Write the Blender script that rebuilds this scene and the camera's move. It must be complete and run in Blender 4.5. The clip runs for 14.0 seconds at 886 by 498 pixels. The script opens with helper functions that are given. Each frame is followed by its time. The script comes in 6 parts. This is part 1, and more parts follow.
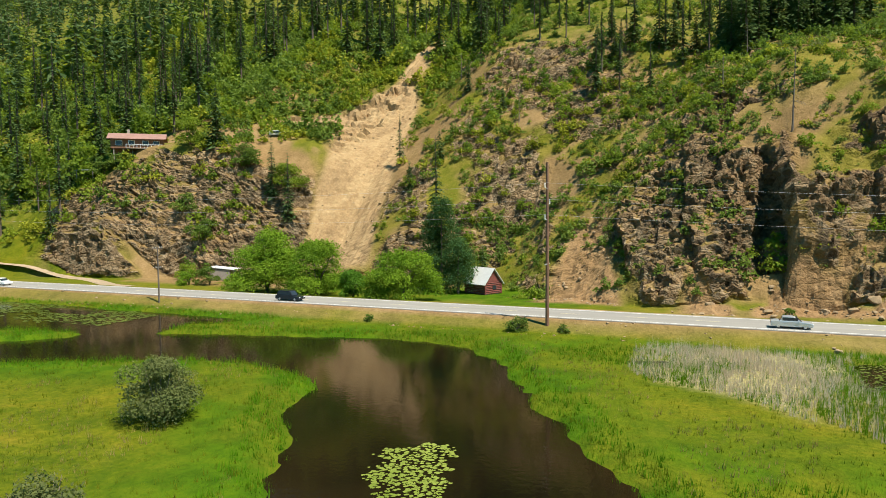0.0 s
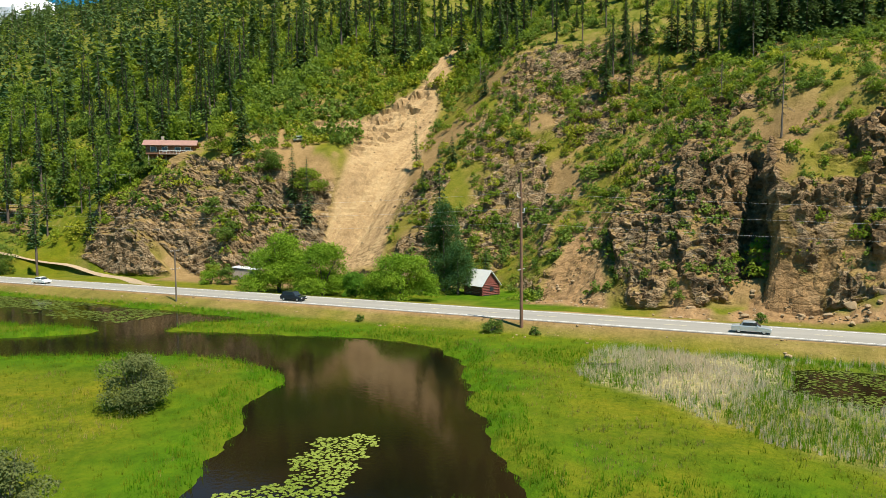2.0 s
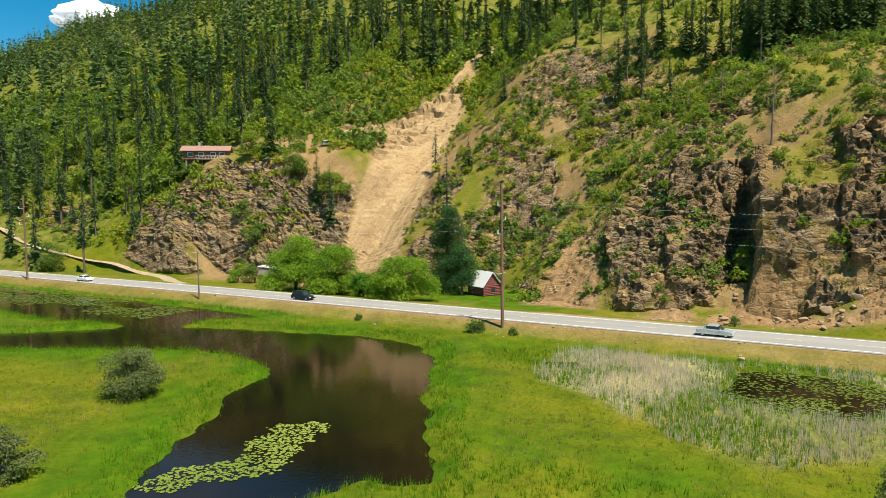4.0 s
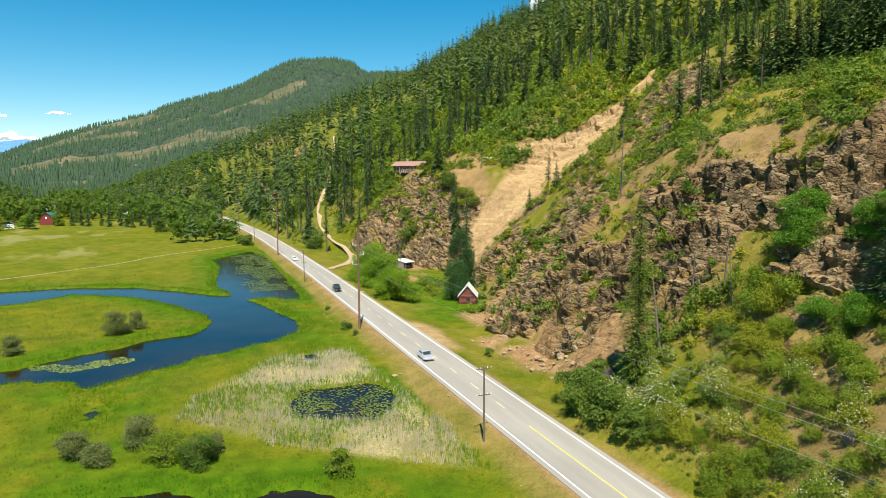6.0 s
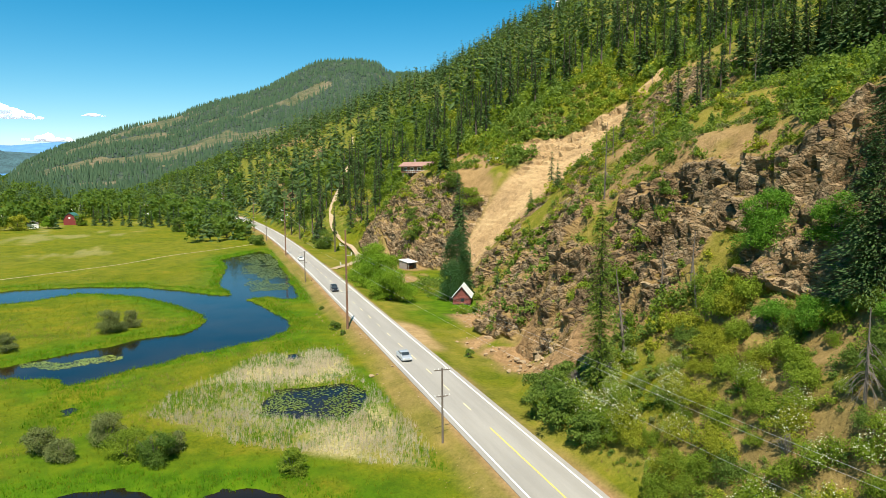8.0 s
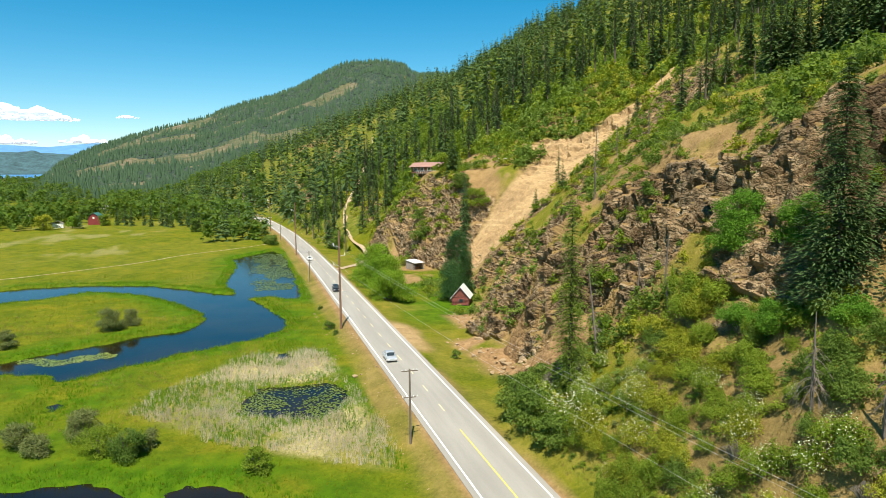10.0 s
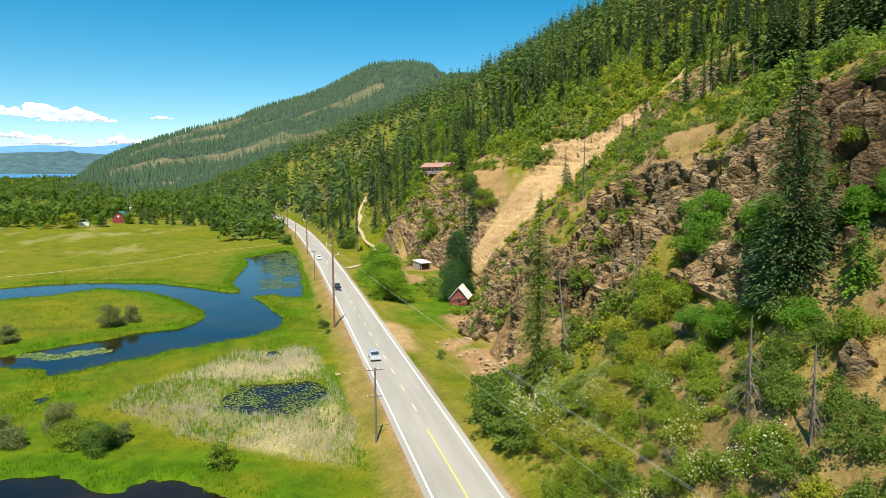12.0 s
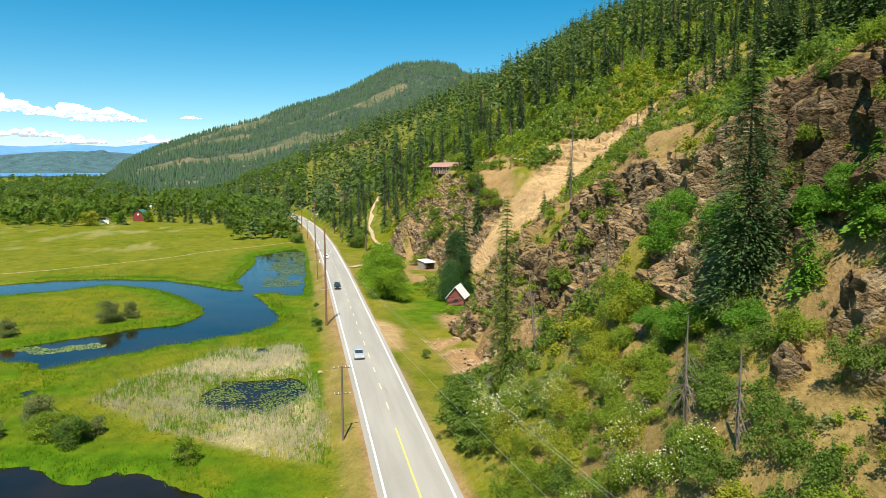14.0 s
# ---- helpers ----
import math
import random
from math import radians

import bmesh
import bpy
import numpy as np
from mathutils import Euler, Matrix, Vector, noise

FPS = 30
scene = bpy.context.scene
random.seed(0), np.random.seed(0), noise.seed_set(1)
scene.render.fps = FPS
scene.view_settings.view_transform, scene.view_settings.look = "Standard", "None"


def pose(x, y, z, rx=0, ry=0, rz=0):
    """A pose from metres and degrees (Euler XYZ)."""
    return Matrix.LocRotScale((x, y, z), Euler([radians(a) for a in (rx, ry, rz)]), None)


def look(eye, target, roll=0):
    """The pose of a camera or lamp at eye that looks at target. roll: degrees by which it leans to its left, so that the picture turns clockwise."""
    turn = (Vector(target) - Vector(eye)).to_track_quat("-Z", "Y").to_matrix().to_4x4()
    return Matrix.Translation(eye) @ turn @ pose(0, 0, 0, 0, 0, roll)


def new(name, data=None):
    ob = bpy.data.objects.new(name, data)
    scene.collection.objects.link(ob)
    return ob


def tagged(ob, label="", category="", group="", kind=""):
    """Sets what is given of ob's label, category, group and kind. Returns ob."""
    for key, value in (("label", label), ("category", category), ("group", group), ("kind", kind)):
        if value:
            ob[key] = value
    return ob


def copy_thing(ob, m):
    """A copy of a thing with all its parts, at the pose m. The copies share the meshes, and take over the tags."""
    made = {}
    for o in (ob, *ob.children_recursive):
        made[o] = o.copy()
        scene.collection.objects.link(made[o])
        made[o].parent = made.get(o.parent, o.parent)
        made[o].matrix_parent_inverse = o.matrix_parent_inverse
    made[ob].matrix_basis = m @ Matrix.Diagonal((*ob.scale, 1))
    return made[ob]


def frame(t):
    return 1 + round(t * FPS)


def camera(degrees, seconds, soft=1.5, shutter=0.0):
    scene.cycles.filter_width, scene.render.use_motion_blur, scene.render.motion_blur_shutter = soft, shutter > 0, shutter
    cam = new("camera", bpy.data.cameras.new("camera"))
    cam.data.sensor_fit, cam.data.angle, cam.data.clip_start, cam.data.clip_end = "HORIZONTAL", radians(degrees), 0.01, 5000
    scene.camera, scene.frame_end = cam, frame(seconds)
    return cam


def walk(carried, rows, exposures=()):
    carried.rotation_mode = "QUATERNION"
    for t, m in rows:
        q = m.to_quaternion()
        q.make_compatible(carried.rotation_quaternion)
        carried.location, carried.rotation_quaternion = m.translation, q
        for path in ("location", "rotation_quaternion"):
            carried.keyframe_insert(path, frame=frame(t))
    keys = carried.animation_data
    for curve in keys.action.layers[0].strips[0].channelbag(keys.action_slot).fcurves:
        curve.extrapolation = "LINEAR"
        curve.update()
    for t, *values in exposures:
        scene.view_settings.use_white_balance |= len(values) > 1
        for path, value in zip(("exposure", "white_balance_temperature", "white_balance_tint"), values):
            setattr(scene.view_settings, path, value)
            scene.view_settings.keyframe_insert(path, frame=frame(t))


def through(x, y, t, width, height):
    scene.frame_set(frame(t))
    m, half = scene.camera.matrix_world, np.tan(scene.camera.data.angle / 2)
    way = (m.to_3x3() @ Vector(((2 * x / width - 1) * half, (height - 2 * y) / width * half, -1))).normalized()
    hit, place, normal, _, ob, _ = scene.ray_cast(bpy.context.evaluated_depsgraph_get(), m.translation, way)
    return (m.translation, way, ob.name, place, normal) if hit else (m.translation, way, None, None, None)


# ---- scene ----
cam = camera(66.7, 14.0, soft=0.85)
S = 0.345  # model scale: the place is laid out in metres and built at this scale, within the camera's pace
ROWS = [
    (0.0, 23.11, -86.15, 16.53, 23.82, -3.35, -0.50),
    (0.5, 25.83, -86.44, 16.95, 24.84, -3.43, -0.53),
    (1.0, 28.55, -86.73, 17.36, 25.85, -3.51, -0.56),
    (1.5, 31.26, -87.02, 17.78, 26.87, -3.59, -0.59),
    (2.0, 33.98, -87.31, 18.19, 27.88, -3.67, -0.63),
    (2.5, 36.70, -87.60, 18.61, 28.90, -3.75, -0.66),
    (2.9, 38.98, -87.84, 18.95, 29.75, -3.82, -0.69),
    (3.3, 41.27, -88.08, 19.30, 30.60, -3.88, -0.71),
    (3.7, 43.55, -88.32, 19.65, 31.45, -3.95, -0.74),
    (4.1, 45.83, -88.57, 20.00, 32.30, -4.02, -0.77),
    (4.4, 47.52, -88.44, 20.41, 32.83, -4.12, -0.74),
    (4.5, 53.44, -88.00, 21.85, 34.69, -4.48, -0.62),
    (4.6, 63.97, -86.59, 24.02, 38.16, -4.96, -0.56),
    (4.7, 74.51, -84.79, 25.94, 41.71, -5.33, -0.59),
    (4.8, 84.39, -83.14, 28.38, 44.93, -5.80, -0.80),
    (4.9, 94.09, -80.44, 31.08, 47.97, -6.26, -0.92),
    (5.0, 103.60, -77.42, 33.62, 51.02, -6.72, -1.06),
    (5.1, 113.18, -71.59, 35.06, 54.58, -6.91, -0.89),
    (5.2, 122.37, -65.11, 36.06, 58.17, -7.01, -0.73),
    (5.3, 129.42, -56.28, 35.65, 61.68, -6.88, -0.64),
    (5.4, 134.41, -46.14, 35.27, 65.24, -6.75, -0.58),
    (5.5, 137.83, -35.37, 34.92, 68.72, -6.64, -0.53),
    (6.0, 138.65, -33.01, 34.60, 69.33, -6.57, -0.29),
    (6.5, 139.50, -30.83, 34.59, 69.93, -6.57, -0.28),
    (7.0, 140.26, -28.77, 34.61, 70.52, -6.57, -0.29),
    (7.5, 140.95, -26.82, 34.66, 71.10, -6.56, -0.35),
    (8.0, 141.56, -25.00, 34.72, 71.67, -6.56, -0.43),
    (8.6, 142.23, -22.87, 34.77, 72.35, -6.55, -0.51),
    (9.25, 142.85, -20.61, 34.75, 73.10, -6.53, -0.53),
    (9.9, 143.45, -18.33, 34.70, 73.87, -6.51, -0.51),
    (10.5, 144.04, -16.12, 34.65, 74.61, -6.49, -0.47),
    (11.0, 144.58, -14.22, 34.62, 75.25, -6.47, -0.43),
    (11.5, 145.06, -12.35, 34.57, 75.86, -6.46, -0.39),
    (12.0, 145.51, -10.53, 34.53, 76.44, -6.44, -0.34),
    (12.5, 145.92, -8.75, 34.47, 77.00, -6.43, -0.29),
    (13.0, 146.28, -7.00, 34.41, 77.54, -6.42, -0.24),
    (13.5, 146.60, -5.30, 34.35, 78.05, -6.41, -0.18),
    (14.0, 146.88, -3.63, 34.27, 78.53, -6.40, -0.12),
]
walk(
    cam,
    [(t, pose(S * x, S * y, S * z, 90 + pitch, 0, yaw) @ pose(0, 0, 0, 0, 0, roll)) for t, x, y, z, yaw, pitch, roll in ROWS],
    exposures=[(0.0, 0.64), (3.0, 0.64), (5.0, 0.74), (14.0, 0.80)],
)

# ---------------------------------------------------------------- daylight
SUN_TO = Vector((0.425, -0.140, 0.895)).normalized()
world = bpy.data.worlds.new("sky")
scene.world = world
world.use_nodes = True
wn = world.node_tree
sky = wn.nodes.new("ShaderNodeTexSky")
sky.sky_type, sky.sun_disc = "NISHITA", False
sky.sun_elevation = math.asin(SUN_TO.z)
sky.sun_rotation = math.atan2(SUN_TO.x, SUN_TO.y)
sky.altitude, sky.air_density, sky.dust_density, sky.ozone_density = 1500, 1.0, 0.0, 1.5
tint = wn.nodes.new("ShaderNodeHueSaturation")
tint.inputs["Saturation"].default_value, tint.inputs["Hue"].default_value = 1.52, 0.480
wn.links.new(sky.outputs[0], tint.inputs["Color"])
wn.links.new(tint.outputs[0], wn.nodes["Background"].inputs[0])
wn.nodes["Background"].inputs[1].default_value = 0.080
sun = new("sun", bpy.data.lights.new("sun", "SUN"))
sun.data.energy, sun.data.angle, sun.data.color = 5.0, radians(0.53), (1.0, 0.94, 0.82)
sun.matrix_world = look(SUN_TO * 50, (0, 0, 0))

# ---------------------------------------------------------------- materials


def nodes_of(name):
    m = bpy.data.materials.new(name)
    m.use_nodes = True
    nt = m.node_tree
    return m, nt, nt.nodes["Principled BSDF"]


def coords(nt):
    n = nt.nodes.get("coords") or nt.nodes.new("ShaderNodeTexCoord")
    n.name = "coords"
    return n.outputs["Object"]


def noise_of(nt, scale, detail=4.0, rough=0.6, stretch=None, warp=0.0):
    n = nt.nodes.new("ShaderNodeTexNoise")
    n.inputs["Scale"].default_value, n.inputs["Detail"].default_value = scale, detail
    n.inputs["Roughness"].default_value, n.inputs["Distortion"].default_value = rough, warp
    if stretch:
        mp = nt.nodes.new("ShaderNodeMapping")
        mp.inputs["Scale"].default_value = stretch[:3]
        if len(stretch) > 3:
            mp.inputs["Rotation"].default_value = stretch[3:]
        nt.links.new(coords(nt), mp.inputs[0])
        nt.links.new(mp.outputs[0], n.inputs["Vector"])
    else:
        nt.links.new(coords(nt), n.inputs["Vector"])
    return n.outputs["Fac"]


def ramp_of(nt, fac, *stops):
    r = nt.nodes.new("ShaderNodeValToRGB")
    el = r.color_ramp.elements
    while len(el) < len(stops):
        el.new(0.5)
    for e, (at, c) in zip(el, stops):
        e.position, e.color = at, (*c, 1) if len(c) == 3 else c
    nt.links.new(fac, r.inputs[0])
    return r.outputs[0]


def put(nt, value, socket):
    if isinstance(value, (int, float)):
        socket.default_value = value
    elif isinstance(value, tuple):
        socket.default_value = (*value, 1)
    else:
        nt.links.new(value, socket)


def mix_of(nt, fac, a, b, mode="MIX"):
    m = nt.nodes.new("ShaderNodeMix")
    m.data_type, m.blend_type = "RGBA", mode
    put(nt, fac, m.inputs[0])
    put(nt, a, m.inputs[6])
    put(nt, b, m.inputs[7])
    return m.outputs[2]


def math_of(nt, op, a, b=0.0):
    m = nt.nodes.new("ShaderNodeMath")
    m.operation = op
    m.use_clamp = op in ("ADD", "MULTIPLY_ADD")
    put(nt, a, m.inputs[0])
    put(nt, b, m.inputs[1])
    return m.outputs[0]


def bump_of(nt, bsdf, height, strength, distance):
    b = nt.nodes.new("ShaderNodeBump")
    b.inputs["Strength"].default_value, b.inputs["Distance"].default_value = strength, distance
    nt.links.new(height, b.inputs["Height"])
    nt.links.new(b.outputs[0], bsdf.inputs["Normal"])


def simple(name, colour, rough=0.8, metal=0.0, vary=0.25, scale=3.0, bump=0.0, stretch=None):
    """A surface of one paint or matter, uneven at two scales."""
    m, nt, b = nodes_of(name)
    dark, light = tuple(c * (1 - vary) for c in colour), tuple(min(1, c * (1 + vary)) for c in colour)
    fine, broad = noise_of(nt, scale * 6, 5, 0.65, stretch), noise_of(nt, scale, 3)
    col = ramp_of(nt, fine, (0.3, dark), (0.7, light))
    col = mix_of(nt, 0.35, col, ramp_of(nt, broad, (0.35, dark), (0.65, light)))
    nt.links.new(col, b.inputs["Base Color"])
    b.inputs["Roughness"].default_value, b.inputs["Metallic"].default_value = rough, metal
    if bump:
        bump_of(nt, b, fine, bump, 0.05)
    return m


def foliage(name, dark, light, through=0.42, rough=0.55, glow=(0.36, 0.46, 0.02)):
    """Leaves: colour by leaf and by plant, with light passing through."""
    m, nt, b = nodes_of(name)
    geo, info = nt.nodes.new("ShaderNodeNewGeometry"), nt.nodes.new("ShaderNodeObjectInfo")
    leaf = math_of(nt, "ADD", math_of(nt, "MULTIPLY", geo.outputs["Random Per Island"], 0.55), math_of(nt, "MULTIPLY", info.outputs["Random"], 0.45))
    col = ramp_of(nt, leaf, (0.08, dark), (0.55, tuple(0.5 * (a + c) for a, c in zip(dark, light))), (0.95, light))
    broad = noise_of(nt, 0.09, 3, 0.6)
    col = mix_of(nt, 0.5, col, ramp_of(nt, broad, (0.36, dark), (0.64, light)))
    nt.links.new(col, b.inputs["Base Color"])
    b.inputs["Roughness"].default_value = rough
    b.inputs["Specular IOR Level"].default_value = 0.08
    tr = nt.nodes.new("ShaderNodeBsdfTranslucent")
    nt.links.new(mix_of(nt, 0.5, col, glow), tr.inputs[0])
    mx = nt.nodes.new("ShaderNodeMixShader")
    mx.inputs[0].default_value = through
    nt.links.new(b.outputs[0], mx.inputs[1])
    nt.links.new(tr.outputs[0], mx.inputs[2])
    nt.links.new(mx.outputs[0], nt.nodes["Material Output"].inputs[0])
    return m


def ground_material():
    """Grass, dry grass, soil, stone and rock, laid by the ground's cover."""
    m, nt, b = nodes_of("hillside_and_meadow")
    at = nt.nodes.new("ShaderNodeAttribute")
    at.attribute_name = "cover"
    sep = nt.nodes.new("ShaderNodeSeparateColor")
    nt.links.new(at.outputs["Color"], sep.inputs[0])
    rock, soil, dry = sep.outputs[0], sep.outputs[1], sep.outputs[2]
    shade_floor = at.outputs["Alpha"]
    n1, n2, n3 = noise_of(nt, 0.045, 5, 0.6), noise_of(nt, 0.35, 5, 0.65), noise_of(nt, 2.2, 4, 0.7)
    green = ramp_of(nt, n1, (0.33, (0.060, 0.095, 0.004)), (0.50, (0.105, 0.129, 0.005)), (0.66, (0.171, 0.146, 0.006)))
    blotch = ramp_of(nt, noise_of(nt, 0.13, 6, 0.7, None, 0.6), (0.36, (0.55, 0.70, 0.8)), (0.5, (1.0, 1.0, 1.0)), (0.66, (1.45, 1.12, 1.5)))
    green = mix_of(nt, 0.55, green, ramp_of(nt, n2, (0.32, (0.042, 0.075, 0.004)), (0.52, (0.108, 0.137, 0.004)), (0.74, (0.216, 0.186, 0.018))))
    green = mix_of(nt, 0.45, green, ramp_of(nt, n3, (0.3, (0.032, 0.062, 0.004)), (0.7, (0.192, 0.192, 0.013))))
    green = mix_of(nt, 0.8, green, blotch, "MULTIPLY")
    hay = ramp_of(nt, n2, (0.32, (0.120, 0.122, 0.012)), (0.55, (0.215, 0.182, 0.026)), (0.75, (0.300, 0.225, 0.060)))
    hay = mix_of(nt, 0.35, hay, ramp_of(nt, n3, (0.3, (0.087, 0.081, 0.009)), (0.7, (0.260, 0.192, 0.062))))
    earth = ramp_of(nt, n2, (0.3, (0.165, 0.094, 0.040)), (0.52, (0.290, 0.172, 0.080)), (0.72, (0.430, 0.280, 0.140)))
    earth = mix_of(nt, 0.35, earth, ramp_of(nt, n1, (0.36, (0.205, 0.118, 0.046)), (0.5, (0.310, 0.190, 0.080)), (0.64, (0.430, 0.285, 0.130))))
    earth = mix_of(nt, 0.4, earth, ramp_of(nt, n3, (0.28, (0.075, 0.045, 0.020)), (0.72, (0.400, 0.260, 0.130))))
    beds = noise_of(nt, 0.85, 8, 0.74, (0.8, 1.0, 1.25, 0.0, 0.55, 0.25), 0.6)
    big = noise_of(nt, 0.16, 4, 0.6)
    slab = nt.nodes.new("ShaderNodeTexVoronoi")
    slab.inputs["Scale"].default_value = 0.8
    warp = nt.nodes.new("ShaderNodeMapping")
    warp.inputs["Rotation"].default_value, warp.inputs["Scale"].default_value = (0.4, 0.62, 0.5), (0.8, 1.0, 1.2)
    nt.links.new(coords(nt), warp.inputs[0])
    nt.links.new(warp.outputs[0], slab.inputs["Vector"])
    joint = nt.nodes.new("ShaderNodeTexVoronoi")
    joint.feature = "DISTANCE_TO_EDGE"
    joint.inputs["Scale"].default_value = 0.62
    nt.links.new(warp.outputs[0], joint.inputs["Vector"])
    crack = ramp_of(nt, joint.outputs["Distance"], (0.0, (0, 0, 0)), (0.16, (1, 1, 1)))
    stone = ramp_of(nt, beds, (0.33, (0.044, 0.034, 0.022)), (0.45, (0.170, 0.118, 0.064)), (0.56, (0.360, 0.248, 0.132)), (0.68, (0.620, 0.460, 0.270)))
    stone = mix_of(nt, 0.45, stone, ramp_of(nt, big, (0.38, (0.112, 0.092, 0.064)), (0.5, (0.280, 0.182, 0.092)), (0.62, (0.520, 0.315, 0.145))))
    stone = mix_of(nt, 0.38, stone, ramp_of(nt, slab.outputs["Color"], (0.1, (0.060, 0.048, 0.034)), (0.5, (0.270, 0.190, 0.105)), (0.9, (0.600, 0.470, 0.290))))
    wl = nt.nodes.new("ShaderNodeAttribute")
    wl.attribute_name = "wetland"
    ws = nt.nodes.new("ShaderNodeSeparateColor")
    nt.links.new(wl.outputs["Color"], ws.inputs[0])
    # alpha darkens the stone: dark crag rock, and shade painted on the cliff
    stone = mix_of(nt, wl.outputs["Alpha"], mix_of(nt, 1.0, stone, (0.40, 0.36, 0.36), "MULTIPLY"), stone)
    rich = ramp_of(nt, n2, (0.32, (0.034, 0.079, 0.003)), (0.52, (0.058, 0.121, 0.004)), (0.72, (0.092, 0.150, 0.004)))
    green = mix_of(nt, ws.outputs[0], green, rich)
    chute = ramp_of(nt, noise_of(nt, 0.34, 8, 0.72, (0.7, 0.2, 0.2)), (0.34, (0.190, 0.125, 0.066)), (0.48, (0.370, 0.245, 0.118)), (0.62, (0.540, 0.390, 0.200)))
    chute = mix_of(nt, 0.4, chute, ramp_of(nt, noise_of(nt, 1.6, 5, 0.8), (0.32, (0.140, 0.092, 0.048)), (0.52, (0.390, 0.270, 0.135)), (0.70, (0.640, 0.490, 0.285))))
    earth = mix_of(nt, math_of(nt, "MULTIPLY", ws.outputs[1], 0.7), earth, chute)
    col = mix_of(nt, dry, green, hay)
    straw = ramp_of(nt, n3, (0.3, (0.128, 0.136, 0.040)), (0.5, (0.336, 0.280, 0.128)), (0.7, (0.528, 0.456, 0.264)))
    col = mix_of(nt, ws.outputs[2], col, straw)
    understory = ramp_of(nt, n2, (0.3, (0.053, 0.075, 0.009)), (0.5, (0.135, 0.143, 0.019)), (0.68, (0.232, 0.176, 0.060)))
    col = mix_of(nt, shade_floor, understory, col)
    col = mix_of(nt, soil, col, earth)
    edge = math_of(nt, "ADD", rock, math_of(nt, "MULTIPLY", math_of(nt, "SUBTRACT", n2, 0.5), 0.9))
    col = mix_of(nt, ramp_of(nt, edge, (0.42, (0, 0, 0)), (0.58, (1, 1, 1))), col, stone)
    nt.links.new(col, b.inputs["Base Color"])
    b.inputs["Roughness"].default_value = 0.93
    b.inputs["Specular IOR Level"].default_value = 0.04
    fine_joint = nt.nodes.new("ShaderNodeTexVoronoi")
    fine_joint.feature = "DISTANCE_TO_EDGE"
    fine_joint.inputs["Scale"].default_value = 1.9
    nt.links.new(warp.outputs[0], fine_joint.inputs["Vector"])
    chips = ramp_of(nt, fine_joint.outputs["Distance"], (0.0, (0, 0, 0)), (0.22, (1, 1, 1)))
    beds_h = math_of(nt, "ADD", beds, math_of(nt, "MULTIPLY", chips, 0.16))
    grain = math_of(nt, "ADD", math_of(nt, "MULTIPLY", beds_h, 0.8), math_of(nt, "MULTIPLY", crack, 0.25))
    bump_of(nt, b, mix_of(nt, rock, math_of(nt, "MULTIPLY", n3, 0.10), grain), 0.9, 0.8)
    return m


M_GROUND = ground_material()
M_ROCK, _nt, _b = nodes_of("weathered_rock")
_g = _nt.nodes.new("ShaderNodeNewGeometry")
_beds = noise_of(_nt, 1.1, 6, 0.72, (0.4, 1.0, 1.6, 0.0, 0.45, 0.2), 0.5)
_c = ramp_of(_nt, _beds, (0.30, (0.045, 0.034, 0.020)), (0.48, (0.17, 0.118, 0.062)), (0.62, (0.30, 0.21, 0.115)), (0.76, (0.42, 0.31, 0.18)))
_c = mix_of(_nt, 0.5, _c, ramp_of(_nt, _g.outputs["Random Per Island"], (0.0, (0.09, 0.075, 0.05)), (0.5, (0.24, 0.155, 0.075)), (1.0, (0.42, 0.275, 0.125))))
_nt.links.new(_c, _b.inputs["Base Color"])
_b.inputs["Roughness"].default_value, _b.inputs["Specular IOR Level"].default_value = 0.9, 0.05
bump_of(_nt, _b, _beds, 0.9, 0.5)

M_RUBBLE = simple("tan_rubble", (0.31, 0.22, 0.12), 0.95, 0, 0.3, 0.8)
M_ASPHALT, _nt, _b = nodes_of("sun_bleached_asphalt")
_c = ramp_of(_nt, noise_of(_nt, 9.0, 5, 0.7), (0.3, (0.232, 0.216, 0.184)), (0.7, (0.318, 0.298, 0.256)))
_c = mix_of(_nt, 0.5, _c, ramp_of(_nt, noise_of(_nt, 0.5, 4, 0.6, (0.072, 0.900, 0.900)), (0.35, (0.222, 0.207, 0.178)), (0.65, (0.332, 0.311, 0.268))))
_nt.links.new(_c, _b.inputs["Base Color"])
_b.inputs["Roughness"].default_value = 0.85
bump_of(_nt, _b, noise_of(_nt, 30.0, 2), 0.2, 0.01)
M_WHITE_LINE = simple("worn_white_paint", (0.72, 0.71, 0.66), 0.7, 0, 0.1, 2.0)
M_YELLOW_LINE = simple("worn_yellow_paint", (0.68, 0.50, 0.10), 0.7, 0, 0.2, 2.0)
M_DASH = simple("worn_pale_paint", (0.60, 0.52, 0.30), 0.7, 0, 0.2, 2.0)
M_GRAVEL = simple("pale_dirt_track", (0.36, 0.265, 0.16), 0.95, 0, 0.35, 0.5, 0.4)

M_TRACK = simple("faint_dry_track", (0.30, 0.255, 0.13), 0.95, 0, 0.35, 0.3)

M_WATER, _nt, _b = nodes_of("peat_brown_water")
_w = ramp_of(_nt, noise_of(_nt, 0.06, 3, 0.5), (0.35, (0.005, 0.004, 0.002)), (0.65, (0.018, 0.011, 0.004)))
_nt.links.new(_w, _b.inputs["Base Color"])
_b.inputs["Roughness"].default_value, _b.inputs["IOR"].default_value = 0.06, 1.33
_b.inputs["Specular IOR Level"].default_value = 0.44
bump_of(_nt, _b, noise_of(_nt, 2.2, 3, 0.5), 0.05, 0.05)

